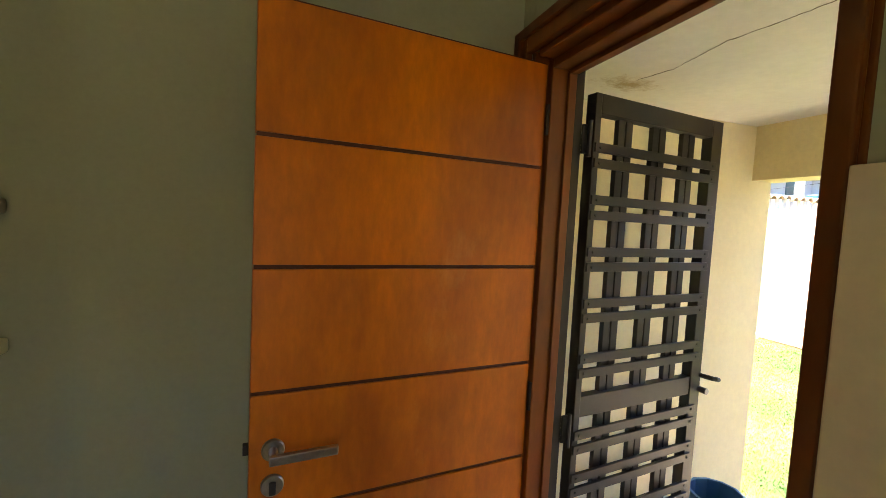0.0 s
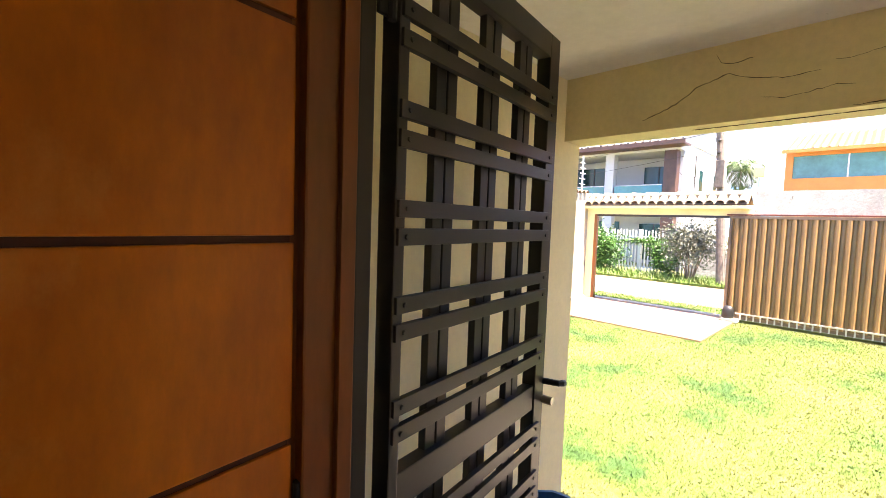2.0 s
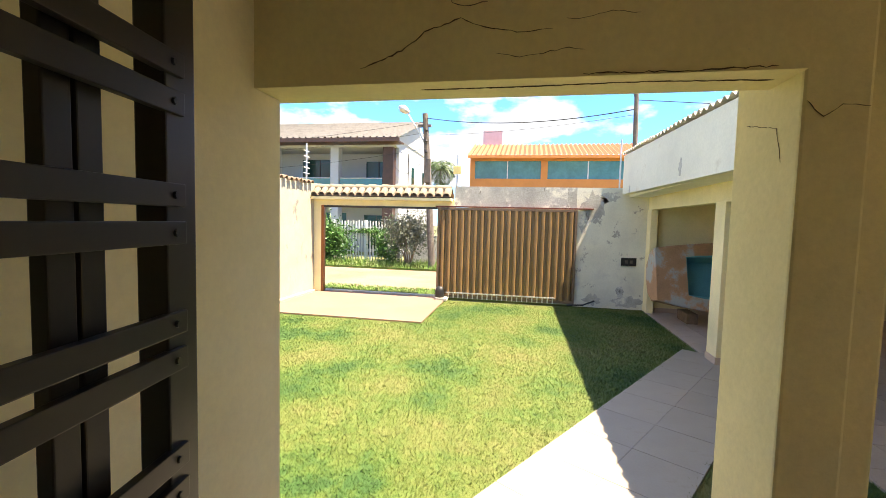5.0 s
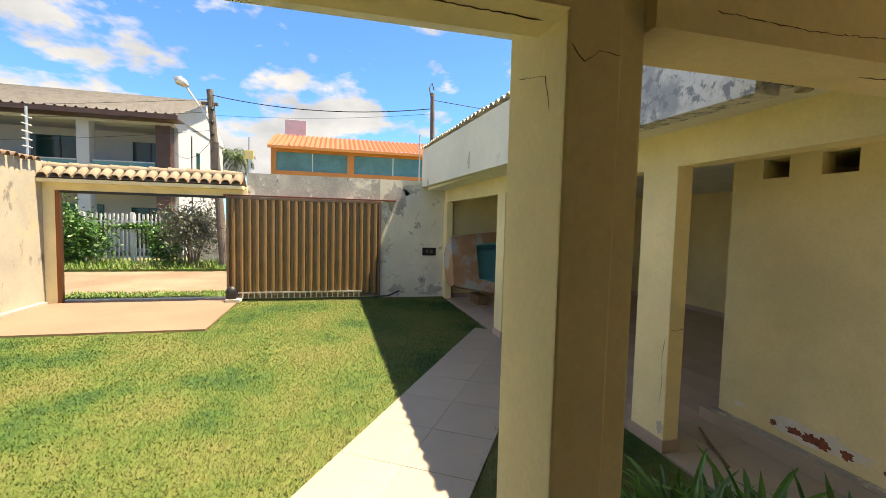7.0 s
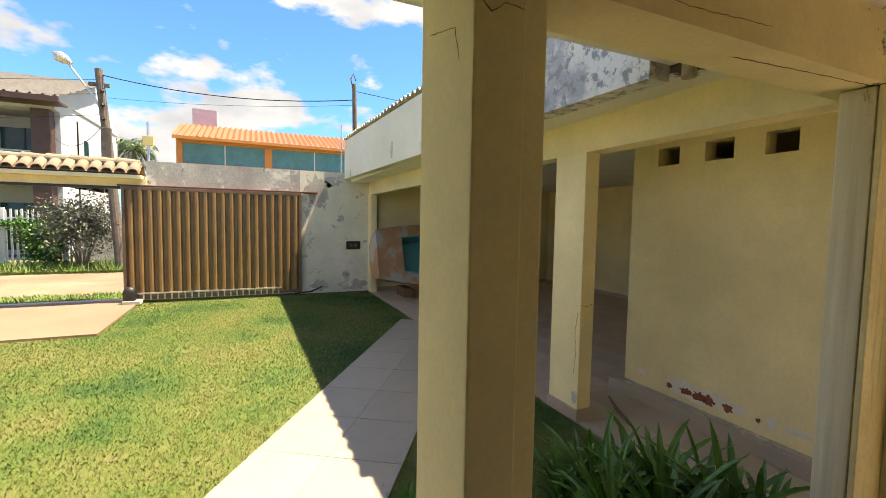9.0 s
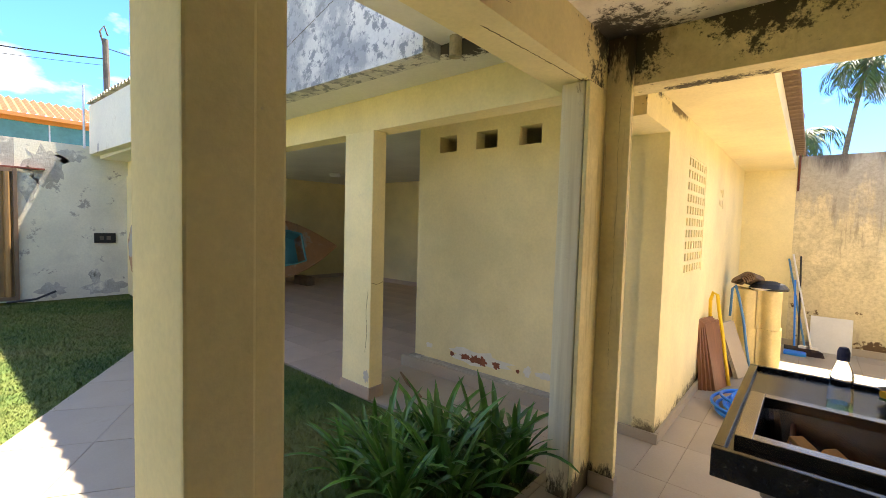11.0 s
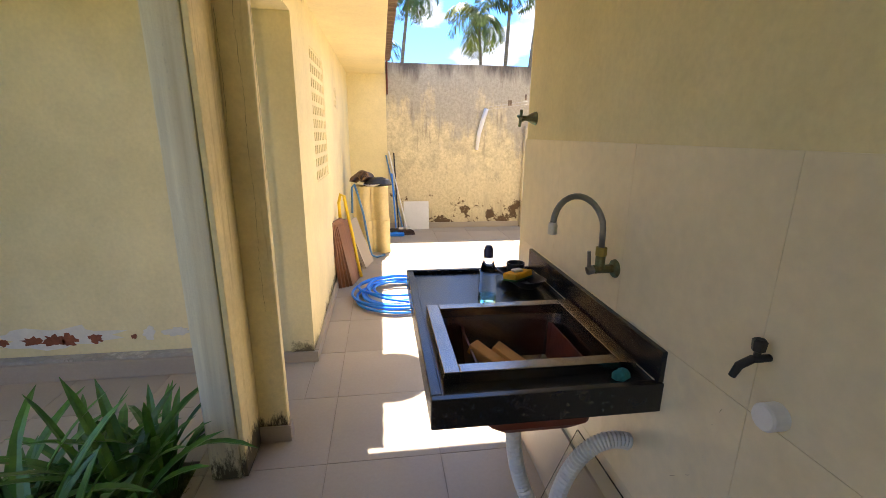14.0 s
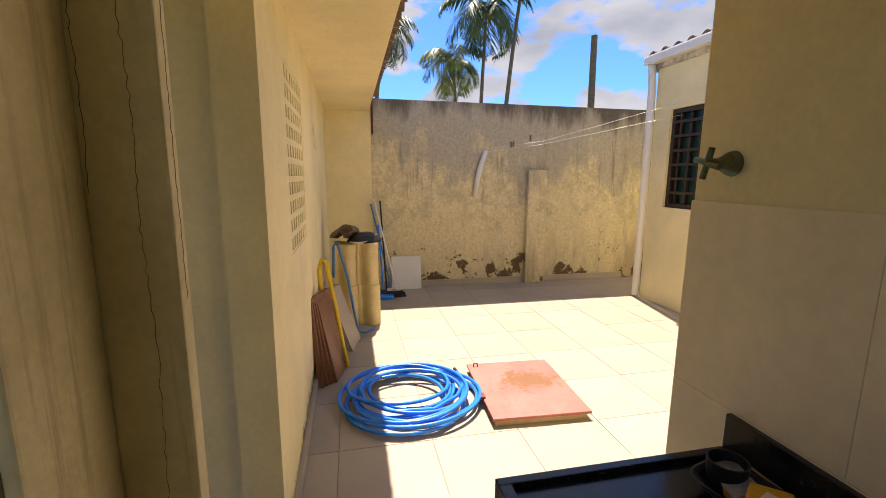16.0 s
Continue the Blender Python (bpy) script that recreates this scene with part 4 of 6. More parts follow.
def tapered_tray(x0, x1, y0, y1, z0, z1, inset, t):
    bm = bmesh.new()
    def ring(i, z):
        pts = []
        for cx, cy, a0 in ((x1 - i - 0.04, y1 - i - 0.04, 0), (x0 + i + 0.04, y1 - i - 0.04, 90), (x0 + i + 0.04, y0 + i + 0.04, 180), (x1 - i - 0.04, y0 + i + 0.04, 270)):
            for k in range(5):
                a = radians(a0 + k * 22.5)
                pts.append(bm.verts.new((cx + 0.04 * math.cos(a), cy + 0.04 * math.sin(a), z)))
        return pts
    rings = [ring(0, z1), ring(inset * 0.7, z0 + 0.03), ring(inset + 0.02, z0)]
    rings += [ring(inset + 0.02 + t, z0 + t), ring(inset * 0.7 + t, z0 + 0.03 + t), ring(t, z1)]
    for a, c in zip(rings, rings[1:] + rings[:1]):
        if a is rings[2]:
            continue
        for q in range(20):
            bm.faces.new((a[q], a[(q + 1) % 20], c[(q + 1) % 20], c[q]))
    bm.faces.new(rings[2])
    bm.faces.new(rings[3])
    return bm


part("basin", tapered_tray(hx0 - 0.004, hx1 + 0.004, hy0 - 0.004, hy1 + 0.004, 0.70, 0.886, 0.03, 0.004), m_sinksteel, bowl, smooth=False)
part("underside", tapered_tray(0.885, 1.215, hy0 - 0.02, hy1 + 0.03, 0.685, 0.852, 0.02, 0.006), m_rust, bowl, "red-brown primed underside")
part("drain", lathe(bmesh.new(), [(0.035, 0.704), (0.035, 0.709), (0.02, 0.709)], 20, pose(0.96, -1.2, 0)), m_black, bowl)
trap = thing("drain_hose", 0, 0, 0, label="white ribbed plastic drain hose under the sink", category="hose")
for a_, b_, c_, d_ in (((1.10, -1.10, 0.69), (1.10, -1.09, 0.55), (1.08, -1.06, 0.42), (1.00, -1.02, 0.34)), ((0.98, -1.02, 0.40), (0.97, -1.0, 0.58), (0.90, -0.98, 0.70), (0.80, -0.97, 0.66))):
    curve_ = [Vector(a_) * (1 - u) ** 3 + 3 * Vector(b_) * u * (1 - u) ** 2 + 3 * Vector(c_) * u * u * (1 - u) + Vector(d_) * u ** 3 for u in [q / 60 for q in range(61)]]
    part("ribs", tube(bmesh.new(), curve_, [0.021 + (0.004 if q % 2 else 0) for q in range(61)], 10), m_pvc, trap)
for i, (p, q, w) in enumerate((((1.205, -1.23, 0.845), (1.06, -1.08, 0.775), 0.045), ((1.13, -1.24, 0.83), (0.98, -1.12, 0.745), 0.05))):
    wdg = thing("wooden_block", *p, 0, "pale orange wooden piece lying in the sink", "wood", "wooden pieces in the sink")
    wdg.matrix_basis = Matrix.Translation(p) @ (Vector(q) - Vector(p)).to_track_quat("X", "Z").to_matrix().to_4x4()
    part("block", boxes((0, (Vector(q) - Vector(p)).length, -w / 2, w / 2, -0.012, 0.022), bevel=0.006), surface("tan_wood_" + "ab"[i], (0.70, 0.36, 0.12), 0.2, 40, 6, 0.7, stretch=(0.2, 1, 1)), wdg)
bt = thing("detergent_bottle", 1.095, -1.485, 0.886, 20, "clear plastic bottle with dark blue cap, some green liquid inside", "bottle")
part("bottle_body", lathe(bmesh.new(), [(0.031, 0.0), (0.034, 0.01), (0.034, 0.06), (0.029, 0.10), (0.031, 0.125), (0.022, 0.155), (0.014, 0.175), (0.014, 0.19)], 20), m_clear, bt, smooth=True)
part("liquid", lathe(bmesh.new(), [(0.029, 0.004), (0.031, 0.012), (0.031, 0.035)], 20), m_liquid, bt)
part("cap", lathe(bmesh.new(), [(0.017, 0.178), (0.017, 0.205), (0.012, 0.22), (0.008, 0.222)], 16), surface("navy_cap", (0.012, 0.02, 0.10), 0.1, 40, 3, 0.4), bt)
tr = thing("sponge_tray", 0.905, -1.705, 0.886, 15, "black plastic soap tray beside the sink", "tray")
part("dish", tapered_tray(-0.065, 0.065, -0.10, 0.14, 0.0, 0.04, 0.01, 0.004), m_black, tr)
sp = thing("sponge", 0.925, -1.65, 0.925, 35, "worn yellow kitchen sponge on the tray", "sponge", rx=8)
part("foam", boxes((-0.055, 0.055, -0.035, 0.035, 0.0, 0.025), bevel=0.006), m_sponge, sp)
part("scourer", boxes((-0.055, 0.055, -0.035, 0.035, -0.007, 0.0), bevel=0.002), m_hedge, sp)
sp2 = thing("sponge", 0.895, -1.745, 0.898, 75, "old yellow and grey kitchen sponge lying in the tray", "sponge", rx=14)
part("foam", boxes((-0.05, 0.05, -0.03, 0.03, 0.0, 0.022), bevel=0.006), m_sponge, sp2)
part("scourer", boxes((-0.05, 0.05, -0.03, 0.03, 0.022, 0.030), bevel=0.002), m_rough, sp2)
soap = thing("soap_bar", 0.932, -1.645, 0.952, 20, "worn sliver of cream soap lying on the sponge", "soap")
part("bar", boxes((-0.022, 0.022, -0.014, 0.014, 0.0, 0.010), bevel=0.004), m_wall_tile, soap)
rag = thing("teal_cloth", 0.872, -0.937, 0.888, 15, "small crumpled teal cloth on the counter edge", "cloth")
lump = lathe(bmesh.new(), [(0.016, 0.0), (0.024, 0.008), (0.017, 0.020), (0.006, 0.026)], 10, Matrix.Diagonal((1.3, 0.8, 1.0, 1.0)))
for v in lump.verts:
    v.co += Vector((0.005 * math.sin(v.co.y * 260), 0.004 * math.sin(v.co.x * 310), 0.0))
part("folds", lump, surface("teal_cloth_fabric", (0.02, 0.22, 0.23), 0.3, 90, 20, 0.9, relief=0.6), rag)
pl = thing("plug_cap", 0.90, -1.765, 0.891, 0, "round black plug lying in the tray", "plug")
part("cap", lathe(bmesh.new(), [(0.036, 0), (0.040, 0.062), (0.036, 0.062), (0.032, 0.012)], 20), m_black, pl)
fau = thing("faucet", 0.788, -1.162, 1.112, 0, "old wall faucet with grey gooseneck spout", "faucet")
part("wall_flange", lathe(bmesh.new(), [(0.030, 0), (0.028, 0.008), (0.014, 0.012)], 20, pose(0.0, 0, 0, 0, 90)), m_brass, fau, "green corroded brass flange")
body_ = tube(bmesh.new(), [(0.0, 0, 0), (0.075, 0, 0)], 0.014, 14)
tube(body_, [(0.055, 0, 0), (0.055, 0, 0.045)], 0.015, 14)
part("valve", body_, m_brass, fau)
part("collar", lathe(bmesh.new(), [(0.018, 0.045), (0.018, 0.07), (0.015, 0.072)], 8, pose(0.055, 0, 0)), surface("dull_yellow_brass", (0.45, 0.33, 0.08), 0.2, 40, 5, 0.5, 0.5), fau)
neck = [(0.055, 0, 0.07), (0.055, -0.004, 0.13)] + [(0.137 - 0.082 * math.cos(a), -0.03 * math.sin(a), 0.13 + 0.097 * math.sin(a)) for a in [i * math.pi * 0.93 / 14 for i in range(1, 15)]]
part("gooseneck", tube(bmesh.new(), neck, 0.0095, 12), surface("dull_grey_spout", (0.30, 0.29, 0.27), 0.2, 60, 6, 0.42, 0.7), fau, smooth=True)
e_ = Vector(neck[-1])
part("nozzle", lathe(bmesh.new(), [(0.014, -0.035), (0.014, -0.008), (0.011, 0.0)], 14, Matrix.Translation(e_)), m_galv, fau)
lv = tube(bmesh.new(), [(0.075, 0, 0), (0.095, 0, -0.005)], 0.014, 12)
tube(lv, [(0.09, 0, 0.0), (0.095, 0, 0.06)], 0.006, 8)
part("lever", lv, m_steel, fau)
fau.matrix_basis = fau.matrix_basis @ Matrix.Scale(0.94, 4)
bt2 = thing("garden_tap", 0.782, -0.63, 1.112, 0, "black plastic tap on the tiled wall", "tap")
part("tap_flange", lathe(bmesh.new(), [(0.022, 0), (0.018, 0.006)], 16, pose(0, 0, 0, 0, 90)), m_brass, bt2)
tb = tube(bmesh.new(), [(0, 0, 0), (0.05, 0, 0), (0.07, -0.008, -0.018), (0.078, -0.012, -0.045)], [0.008, 0.009, 0.009, 0.0075], 12)
part("spout", tb, m_black, bt2)
part("knob", lathe(bmesh.new(), [(0.007, 0), (0.007, 0.010), (0.013, 0.014), (0.015, 0.036), (0.010, 0.040)], 6, pose(0.04, 0, 0.006)), m_black, bt2)
bt2.matrix_basis = bt2.matrix_basis @ Matrix.Scale(0.85, 4)
pc = thing("pipe_cap", 0.782, -0.59, 1.02, 0, "white plastic pipe stub on the tiled wall", "pipe")
part("cap", lathe(bmesh.new(), [(0.025, 0), (0.025, 0.036), (0.022, 0.040)], 24, pose(0, 0, 0, 0, 90)), m_pvc, pc)
so = thing("wall_socket", 0.790, -0.36, 1.312, 0, "yellowed plastic socket plate on the tiled wall", "socket")
part("plate", boxes((0, 0.009, -0.040, 0.040, -0.058, 0.058), bevel=0.004), m_plate, so)
part("insert", lathe(bmesh.new(), [(0.017, 0.0), (0.017, 0.002), (0.015, 0.003)], 6, pose(0.009, 0, 0, 0, 90) @ Matrix.Diagonal((0.7, 1.15, 1, 1))), m_plate, so)
for y, z in ((-0.009, 0.0), (0.0, -0.003), (0.009, 0.0)):
    part("socket_hole", lathe(bmesh.new(), [(0.0022, 0), (0.0022, 0.0006)], 8, pose(0.0122, y, z, 0, 90)), m_black, so)
vt = thing("wall_valve", 0.782, -1.955, 1.565, 0, "corroded cross-handled stop valve on the wall", "valve")
part("bell", lathe(bmesh.new(), [(0.030, 0), (0.026, 0.012), (0.012, 0.04), (0.011, 0.065)], 18, pose(0, 0, 0, 0, 90)), m_brass, vt)
cr = tube(bmesh.new(), [(0.07, -0.035, 0.01), (0.07, 0.035, -0.01)], 0.007, 8)
tube(cr, [(0.07, -0.01, -0.035), (0.07, 0.01, 0.035)], 0.007, 8)
part("cross_handle", cr, m_brass, vt)
ac = thing("acrylic_sheet", 0.0, 0.0, 0.0, 0, "clear acrylic sheet leaning against the wall below the sink", "sheet")
part("sheet", box(bmesh.new(), -0.004, 0.004, -1.25, -0.70, 0.0, 0.52, 0.001, pose(1.0, 0, 0.002, 0, -22)), m_acryl, ac)

# ---- wall tiles on the porch wall ----
wt = thing("trim_porch_tiles", 0, 0, 0, label="large cream wall tiles with thin joints", category="trim", kind="structure")
ys = [-2.06, -1.63, -1.13, -0.65, -0.15, 0.344]
zs = [0.0, 0.50, 0.99, 1.475]
for a, b2 in zip(ys, ys[1:]):
    for lo, hi in zip(zs, zs[1:]):
        part("wall_tile", boxes((0.78, 0.789, a + 0.0005, b2 - 0.0005, lo + 0.0005, hi - 0.0005), bevel=0.0006), m_wall_tile, wt)
part("joint_fill", boxes((0.78, 0.7865, -2.059, 0.342, 0.0, 1.473)), m_chalk, wt)
crack(wt, [(0.7885, -0.70, 0.96), (0.7885, -0.74, 0.86), (0.7885, -0.72, 0.78), (0.7885, -0.84, 0.66)], 0.0016)
ds = thing("drain_spout", 2.74, -1.41, 2.40, 0, "short mouldy cement drain spout under the slab", "spout")
part("pipe", tube(bmesh.new(), [(0, 0, 0), (0, 0, 0.11)], 0.035, 14), surface("mouldy_spout", (0.42, 0.36, 0.24), 0.3, 40, 9, 0.9), ds)

# ---- lilies by the porch ----
def lily(x, y, seed, size=1.0, count=16):
    rng = random.Random(seed)
    pl_ = thing("lily_plant", x, y, 0.0, rng.uniform(0, 360), "dark green strap-leaved lily clump growing beside the porch", "plant", "lily clumps by the porch")
    for i in range(count):
        az = i * 2.4 + rng.uniform(-0.3, 0.3)
        length = size * rng.uniform(0.50, 0.85)
        lean = rng.uniform(0.25, 1.0)
        bm = bmesh.new()
        rows = []
        p, el = Vector((rng.uniform(-0.03, 0.03), rng.uniform(-0.03, 0.03), 0)), math.pi / 2 - lean * 0.35
        for s in range(9):
            u = s / 8
            w = 0.030 * size * (0.55 + 1.2 * u) * (1 - u) ** 0.55 + 0.0008
            side = Vector((-math.sin(az), math.cos(az), 0))
            out = Vector((math.cos(az), math.sin(az), 0))
            up = Vector((0, 0, 1))
            n_up = (-out * math.sin(el) + up * math.cos(el))
            rows.append((bm.verts.new(p - side * w + n_up * w * 0.35), bm.verts.new(p), bm.verts.new(p + side * w + n_up * w * 0.35)))
            p = p + (out * math.cos(el) + up * math.sin(el)) * length / 8
            el -= lean * 0.22
        for a, c in zip(rows, rows[1:]):
            bm.faces.new((a[0], a[1], c[1], c[0]))
            bm.faces.new((a[1], a[2], c[2], c[1]))
        part("leaf", bm, m_leaf, pl_)


for i, (x, y, s) in enumerate(((2.62, -1.22, 0.84), (2.46, -1.50, 0.9), (2.80, -1.42, 0.84), (2.95, -1.12, 0.75), (2.60, -0.92, 0.75), (2.42, -1.70, 0.72), (2.76, -1.02, 0.7), (3.02, -1.40, 0.6), (2.50, -1.22, 0.75), (3.16, -1.22, 0.62), (3.10, -1.00, 0.55), (2.66, -1.62, 0.7))):
    lily(x, y, i + 1, s, 22)
small = thing("weed", 3.42, -0.18, 0.0, 0, "small green weed at the edge of the path", "plant")
for i in range(9):
    a = i * 2.4
    bm = bmesh.new()
    q = [bm.verts.new(v) for v in ((0, 0, 0), (0.05 * math.cos(a) - 0.012 * math.sin(a), 0.05 * math.sin(a) + 0.012 * math.cos(a), 0.09), (0.10 * math.cos(a), 0.10 * math.sin(a), 0.13), (0.05 * math.cos(a) + 0.012 * math.sin(a), 0.05 * math.sin(a) - 0.012 * math.cos(a), 0.085))]
    bm.faces.new(q)
    part("leaf", bm, m_leaf, small)

# ---- the yard's loose things ----
hose = thing("garden_hose", 1.30, -3.84, 0.0, 0, "coiled bright blue garden hose on the tiled floor", "hose")
rng = random.Random(5)
pts = []
for i in range(10 * 40 + 1):
    a = i / 40 * math.tau
    turn = i / 400
    cxx, cyy = 0.07 * math.sin(turn * 23), 0.05 * math.cos(turn * 17)
    r = 0.335 + 0.07 * math.sin(turn * 31 + 0.7)
    z = 0.013 + 0.075 * turn + 0.012 * (1 + math.sin(a * 1.3 + turn * 9))
    pts.append((cxx + r * math.cos(a) * 1.10, cyy + r * math.sin(a) * 1.0, z))
pts += [(0.30, 0.14, 0.095), (0.12, 0.28, 0.09), (-0.12, 0.30, 0.09), (-0.30, 0.16, 0.085), (-0.385, 0.0, 0.08), (-0.40, -0.1, 0.075), (-0.395, -0.22, 0.068)]
part("coil", tube(bmesh.new(), pts, 0.0125, 8), m_bluehose, hose, smooth=True)
end_ = tube(bmesh.new(), [(-0.395, -0.22, 0.068), (-0.39, -0.28, 0.066)], 0.012, 10)
part("connector", end_, m_black, hose)

ht = thing("manhole_hatch", 0.49, -3.78, 0.0, -3, "rusty pink sheet metal hatch lying on the yard floor", "hatch")
part("curb", boxes((-0.305, 0.305, -0.375, 0.375, 0.0, 0.04), bevel=0.004), m_hatch_side, ht)
hl = part("lid", boxes((-0.325, 0.325, -0.395, 0.395, 0.041, 0.06), bevel=0.004), m_hatch, ht)
part("hinge", boxes((0.31, 0.345, 0.09, 0.15, 0.045, 0.075), bevel=0.004), m_rust, hl)
part("grip", tube(bmesh.new(), [(0.28, -0.34, 0.06), (0.28, -0.345, 0.085), (0.25, -0.345, 0.085), (0.25, -0.34, 0.06)], 0.005, 8), m_rust, hl)

for i in range(4):
    pk = thing("laminate_board", 1.80 + 0.02 * i - 0.01, -4.20 - 0.035 * i, 0.004, 0, "reddish wooden board leaning on the passage wall", "board", "boards leaning on the wall", ry=9)
    part("face", boxes((-0.014, 0.014, -0.26, 0.02, 0.0, 0.66 - 0.015 * i), bevel=0.002), m_plank, pk)
    part("edge", boxes((-0.0145, 0.0145, 0.02, 0.024, 0.0, 0.66 - 0.015 * i)), m_plank, pk)
    pk.matrix_basis = pose(1.90 - 0.034 * i, -4.15 - 0.02 * i, 0.004, 0, 5 + i * 2.2, -14)
for i in range(2):
    pk = thing("dark_board", 1.86, -4.55, 0.004, 0, "brown wooden board leaning on the passage wall", "board", "boards leaning on the wall")
    part("face", boxes((-0.014, 0.014, -0.26, 0.02, 0.0, 0.58), bevel=0.002), m_plank, pk)
    pk.matrix_basis = pose(1.83 - 0.034 * i, -4.54 - 0.02 * i, 0.004, 0, 13, -12)
for i in range(3):
    pk = thing("white_floor_tile", 1.70, -4.8, 0.004, 0, "pale spare floor tile leaning on the boards", "tile", "spare tiles")
    part("face", boxes((-0.005, 0.005, -0.30, 0.02, 0.0, 0.56), bevel=0.001), m_tile, pk)
    pk.matrix_basis = pose(1.70 - 0.013 * i, -4.77, 0.004, 0, 20, -14)


def roman_tile(length=0.42, width=0.215):
    """A wavy concrete roof tile, standing on end."""
    bm = bmesh.new()
    n, t = 18, 0.014
    prof = []
    for k_ in range(n + 1):
        u = k_ / n
        prof.append((u * width, 0.05 * math.sin(math.pi * u / 0.72) if u < 0.72 else -0.02 * math.sin(math.pi * (u - 0.72) / 0.28)))
    front = [[bm.verts.new((x, y - t / 2, z)) for x, y in prof] for z in (0, length)]
    back_ = [[bm.verts.new((x, y + t / 2, z)) for x, y in prof] for z in (0, length)]
    for k_ in range(n):
        bm.faces.new((front[0][k_], front[0][k_ + 1], front[1][k_ + 1], front[1][k_]))
        bm.faces.new((back_[0][k_ + 1], back_[0][k_], back_[1][k_], back_[1][k_ + 1]))
        for j in (0, 1):
            bm.faces.new((front[j][k_], back_[j][k_], back_[j][k_ + 1], front[j][k_ + 1]))
    for k_ in (0, n):
        bm.faces.new((front[0][k_], front[1][k_], back_[1][k_], back_[0][k_]))
    return bm


tile_mesh = mesh_of(roman_tile(), "roof_tile", m_rooftile)
for tier in range(2):
    for i in range(12):
        t_ob = new("roof_tile", tile_mesh)
        tagged(t_ob, "cream concrete roof tile stacked on end", "roof tile", "stack of spare roof tiles")
        t_ob.matrix_basis = pose(1.385 + 0.014 * tier + 0.004 * (i % 3) + (0.218 if i % 2 else 0), -5.44 - 0.05 * (i // 2) - 0.004 * tier, 0.002 + tier * 0.424, 0, 0, -6)
old_mesh = bpy.data.meshes.new("old_tile")
bm = bmesh.new()
arcs = []
for z in (0, 0.38):
    for r in (0.075, 0.063):
        arcs.append([bm.verts.new((r * math.cos(a), z, r * math.sin(a))) for a in [k_ * math.pi / 10 for k_ in range(11)]])
for k_ in range(10):
    bm.faces.new((arcs[0][k_], arcs[0][k_ + 1], arcs[2][k_ + 1], arcs[2][k_]))
    bm.faces.new((arcs[1][k_ + 1], arcs[1][k_], arcs[3][k_], arcs[3][k_ + 1]))
    bm.faces.new((arcs[0][k_ + 1], arcs[0][k_], arcs[1][k_], arcs[1][k_ + 1]))
    bm.faces.new((arcs[2][k_], arcs[2][k_ + 1], arcs[3][k_ + 1], arcs[3][k_]))
for k_ in (0, 10):
    bm.faces.new((arcs[0][k_], arcs[2][k_], arcs[3][k_], arcs[1][k_]))
old_mesh = mesh_of(bm, "old_tile", m_oldtile)
for i in range(6):
    o_ = tagged(new("clay_tile", old_mesh), "brown half-round clay tile lying on the stack", "roof tile", "old clay tiles on the stack")
    o_.matrix_basis = pose(1.735 - 0.018 * i, -5.86 + 0.012 * i, 0.848 + 0.014 * i, 9, 0, -10)
sd = thing("bicycle_saddle", 1.525, -5.60, 0.848, 25, "black moulded plastic thing lying on the roof tiles", "clutter")
part("shell", lathe(bmesh.new(), [(0.15, 0.0), (0.155, 0.02), (0.12, 0.07), (0.05, 0.10)], 20, Matrix.Diagonal((1.25, 0.8, 1, 1))), m_black, sd)
wh = thing("white_dish", 1.60, -5.52, 0.848, 0, "white plastic dish lying on the roof tiles", "dish")
part("plate", lathe(bmesh.new(), [(0.07, 0.0), (0.11, 0.025), (0.112, 0.028), (0.07, 0.006)], 20), m_white, wh)
yh = thing("yellow_tube", 0, 0, 0, 0, "yellow rubber tube hooked over the boards", "hose")
part("tube", tube(bmesh.new(), [(1.90, -4.42, 0.60), (1.905, -4.40, 0.82), (1.885, -4.40, 0.90), (1.85, -4.40, 0.88), (1.83, -4.40, 0.74), (1.79, -4.42, 0.50), (1.755, -4.42, 0.25), (1.715, -4.42, 0.02)], 0.016, 10), m_yellow, yh, smooth=True)
bh = thing("faded_hose", 0, 0, 0, 0, "faded blue hose hanging off the roof tiles", "hose")
part("tube", tube(bmesh.new(), [(1.84, -5.30, 0.55), (1.83, -5.28, 0.86), (1.80, -5.26, 0.90), (1.76, -5.22, 0.78), (1.70, -5.15, 0.55), (1.66, -5.10, 0.30), (1.62, -5.12, 0.06), (1.56, -5.18, 0.014), (1.46, -5.28, 0.014)], 0.013, 10), m_greyhose, bh, smooth=True)
wtl = thing("spare_white_tile", 0.94, -6.76, 0.002, 0, "square white tile leaning on the yard wall", "tile")
part("slab", box(bmesh.new(), -0.20, 0.20, -0.005, 0.005, 0.0, 0.45, 0.001, pose(0, 0, 0, 12)), m_white, wtl)
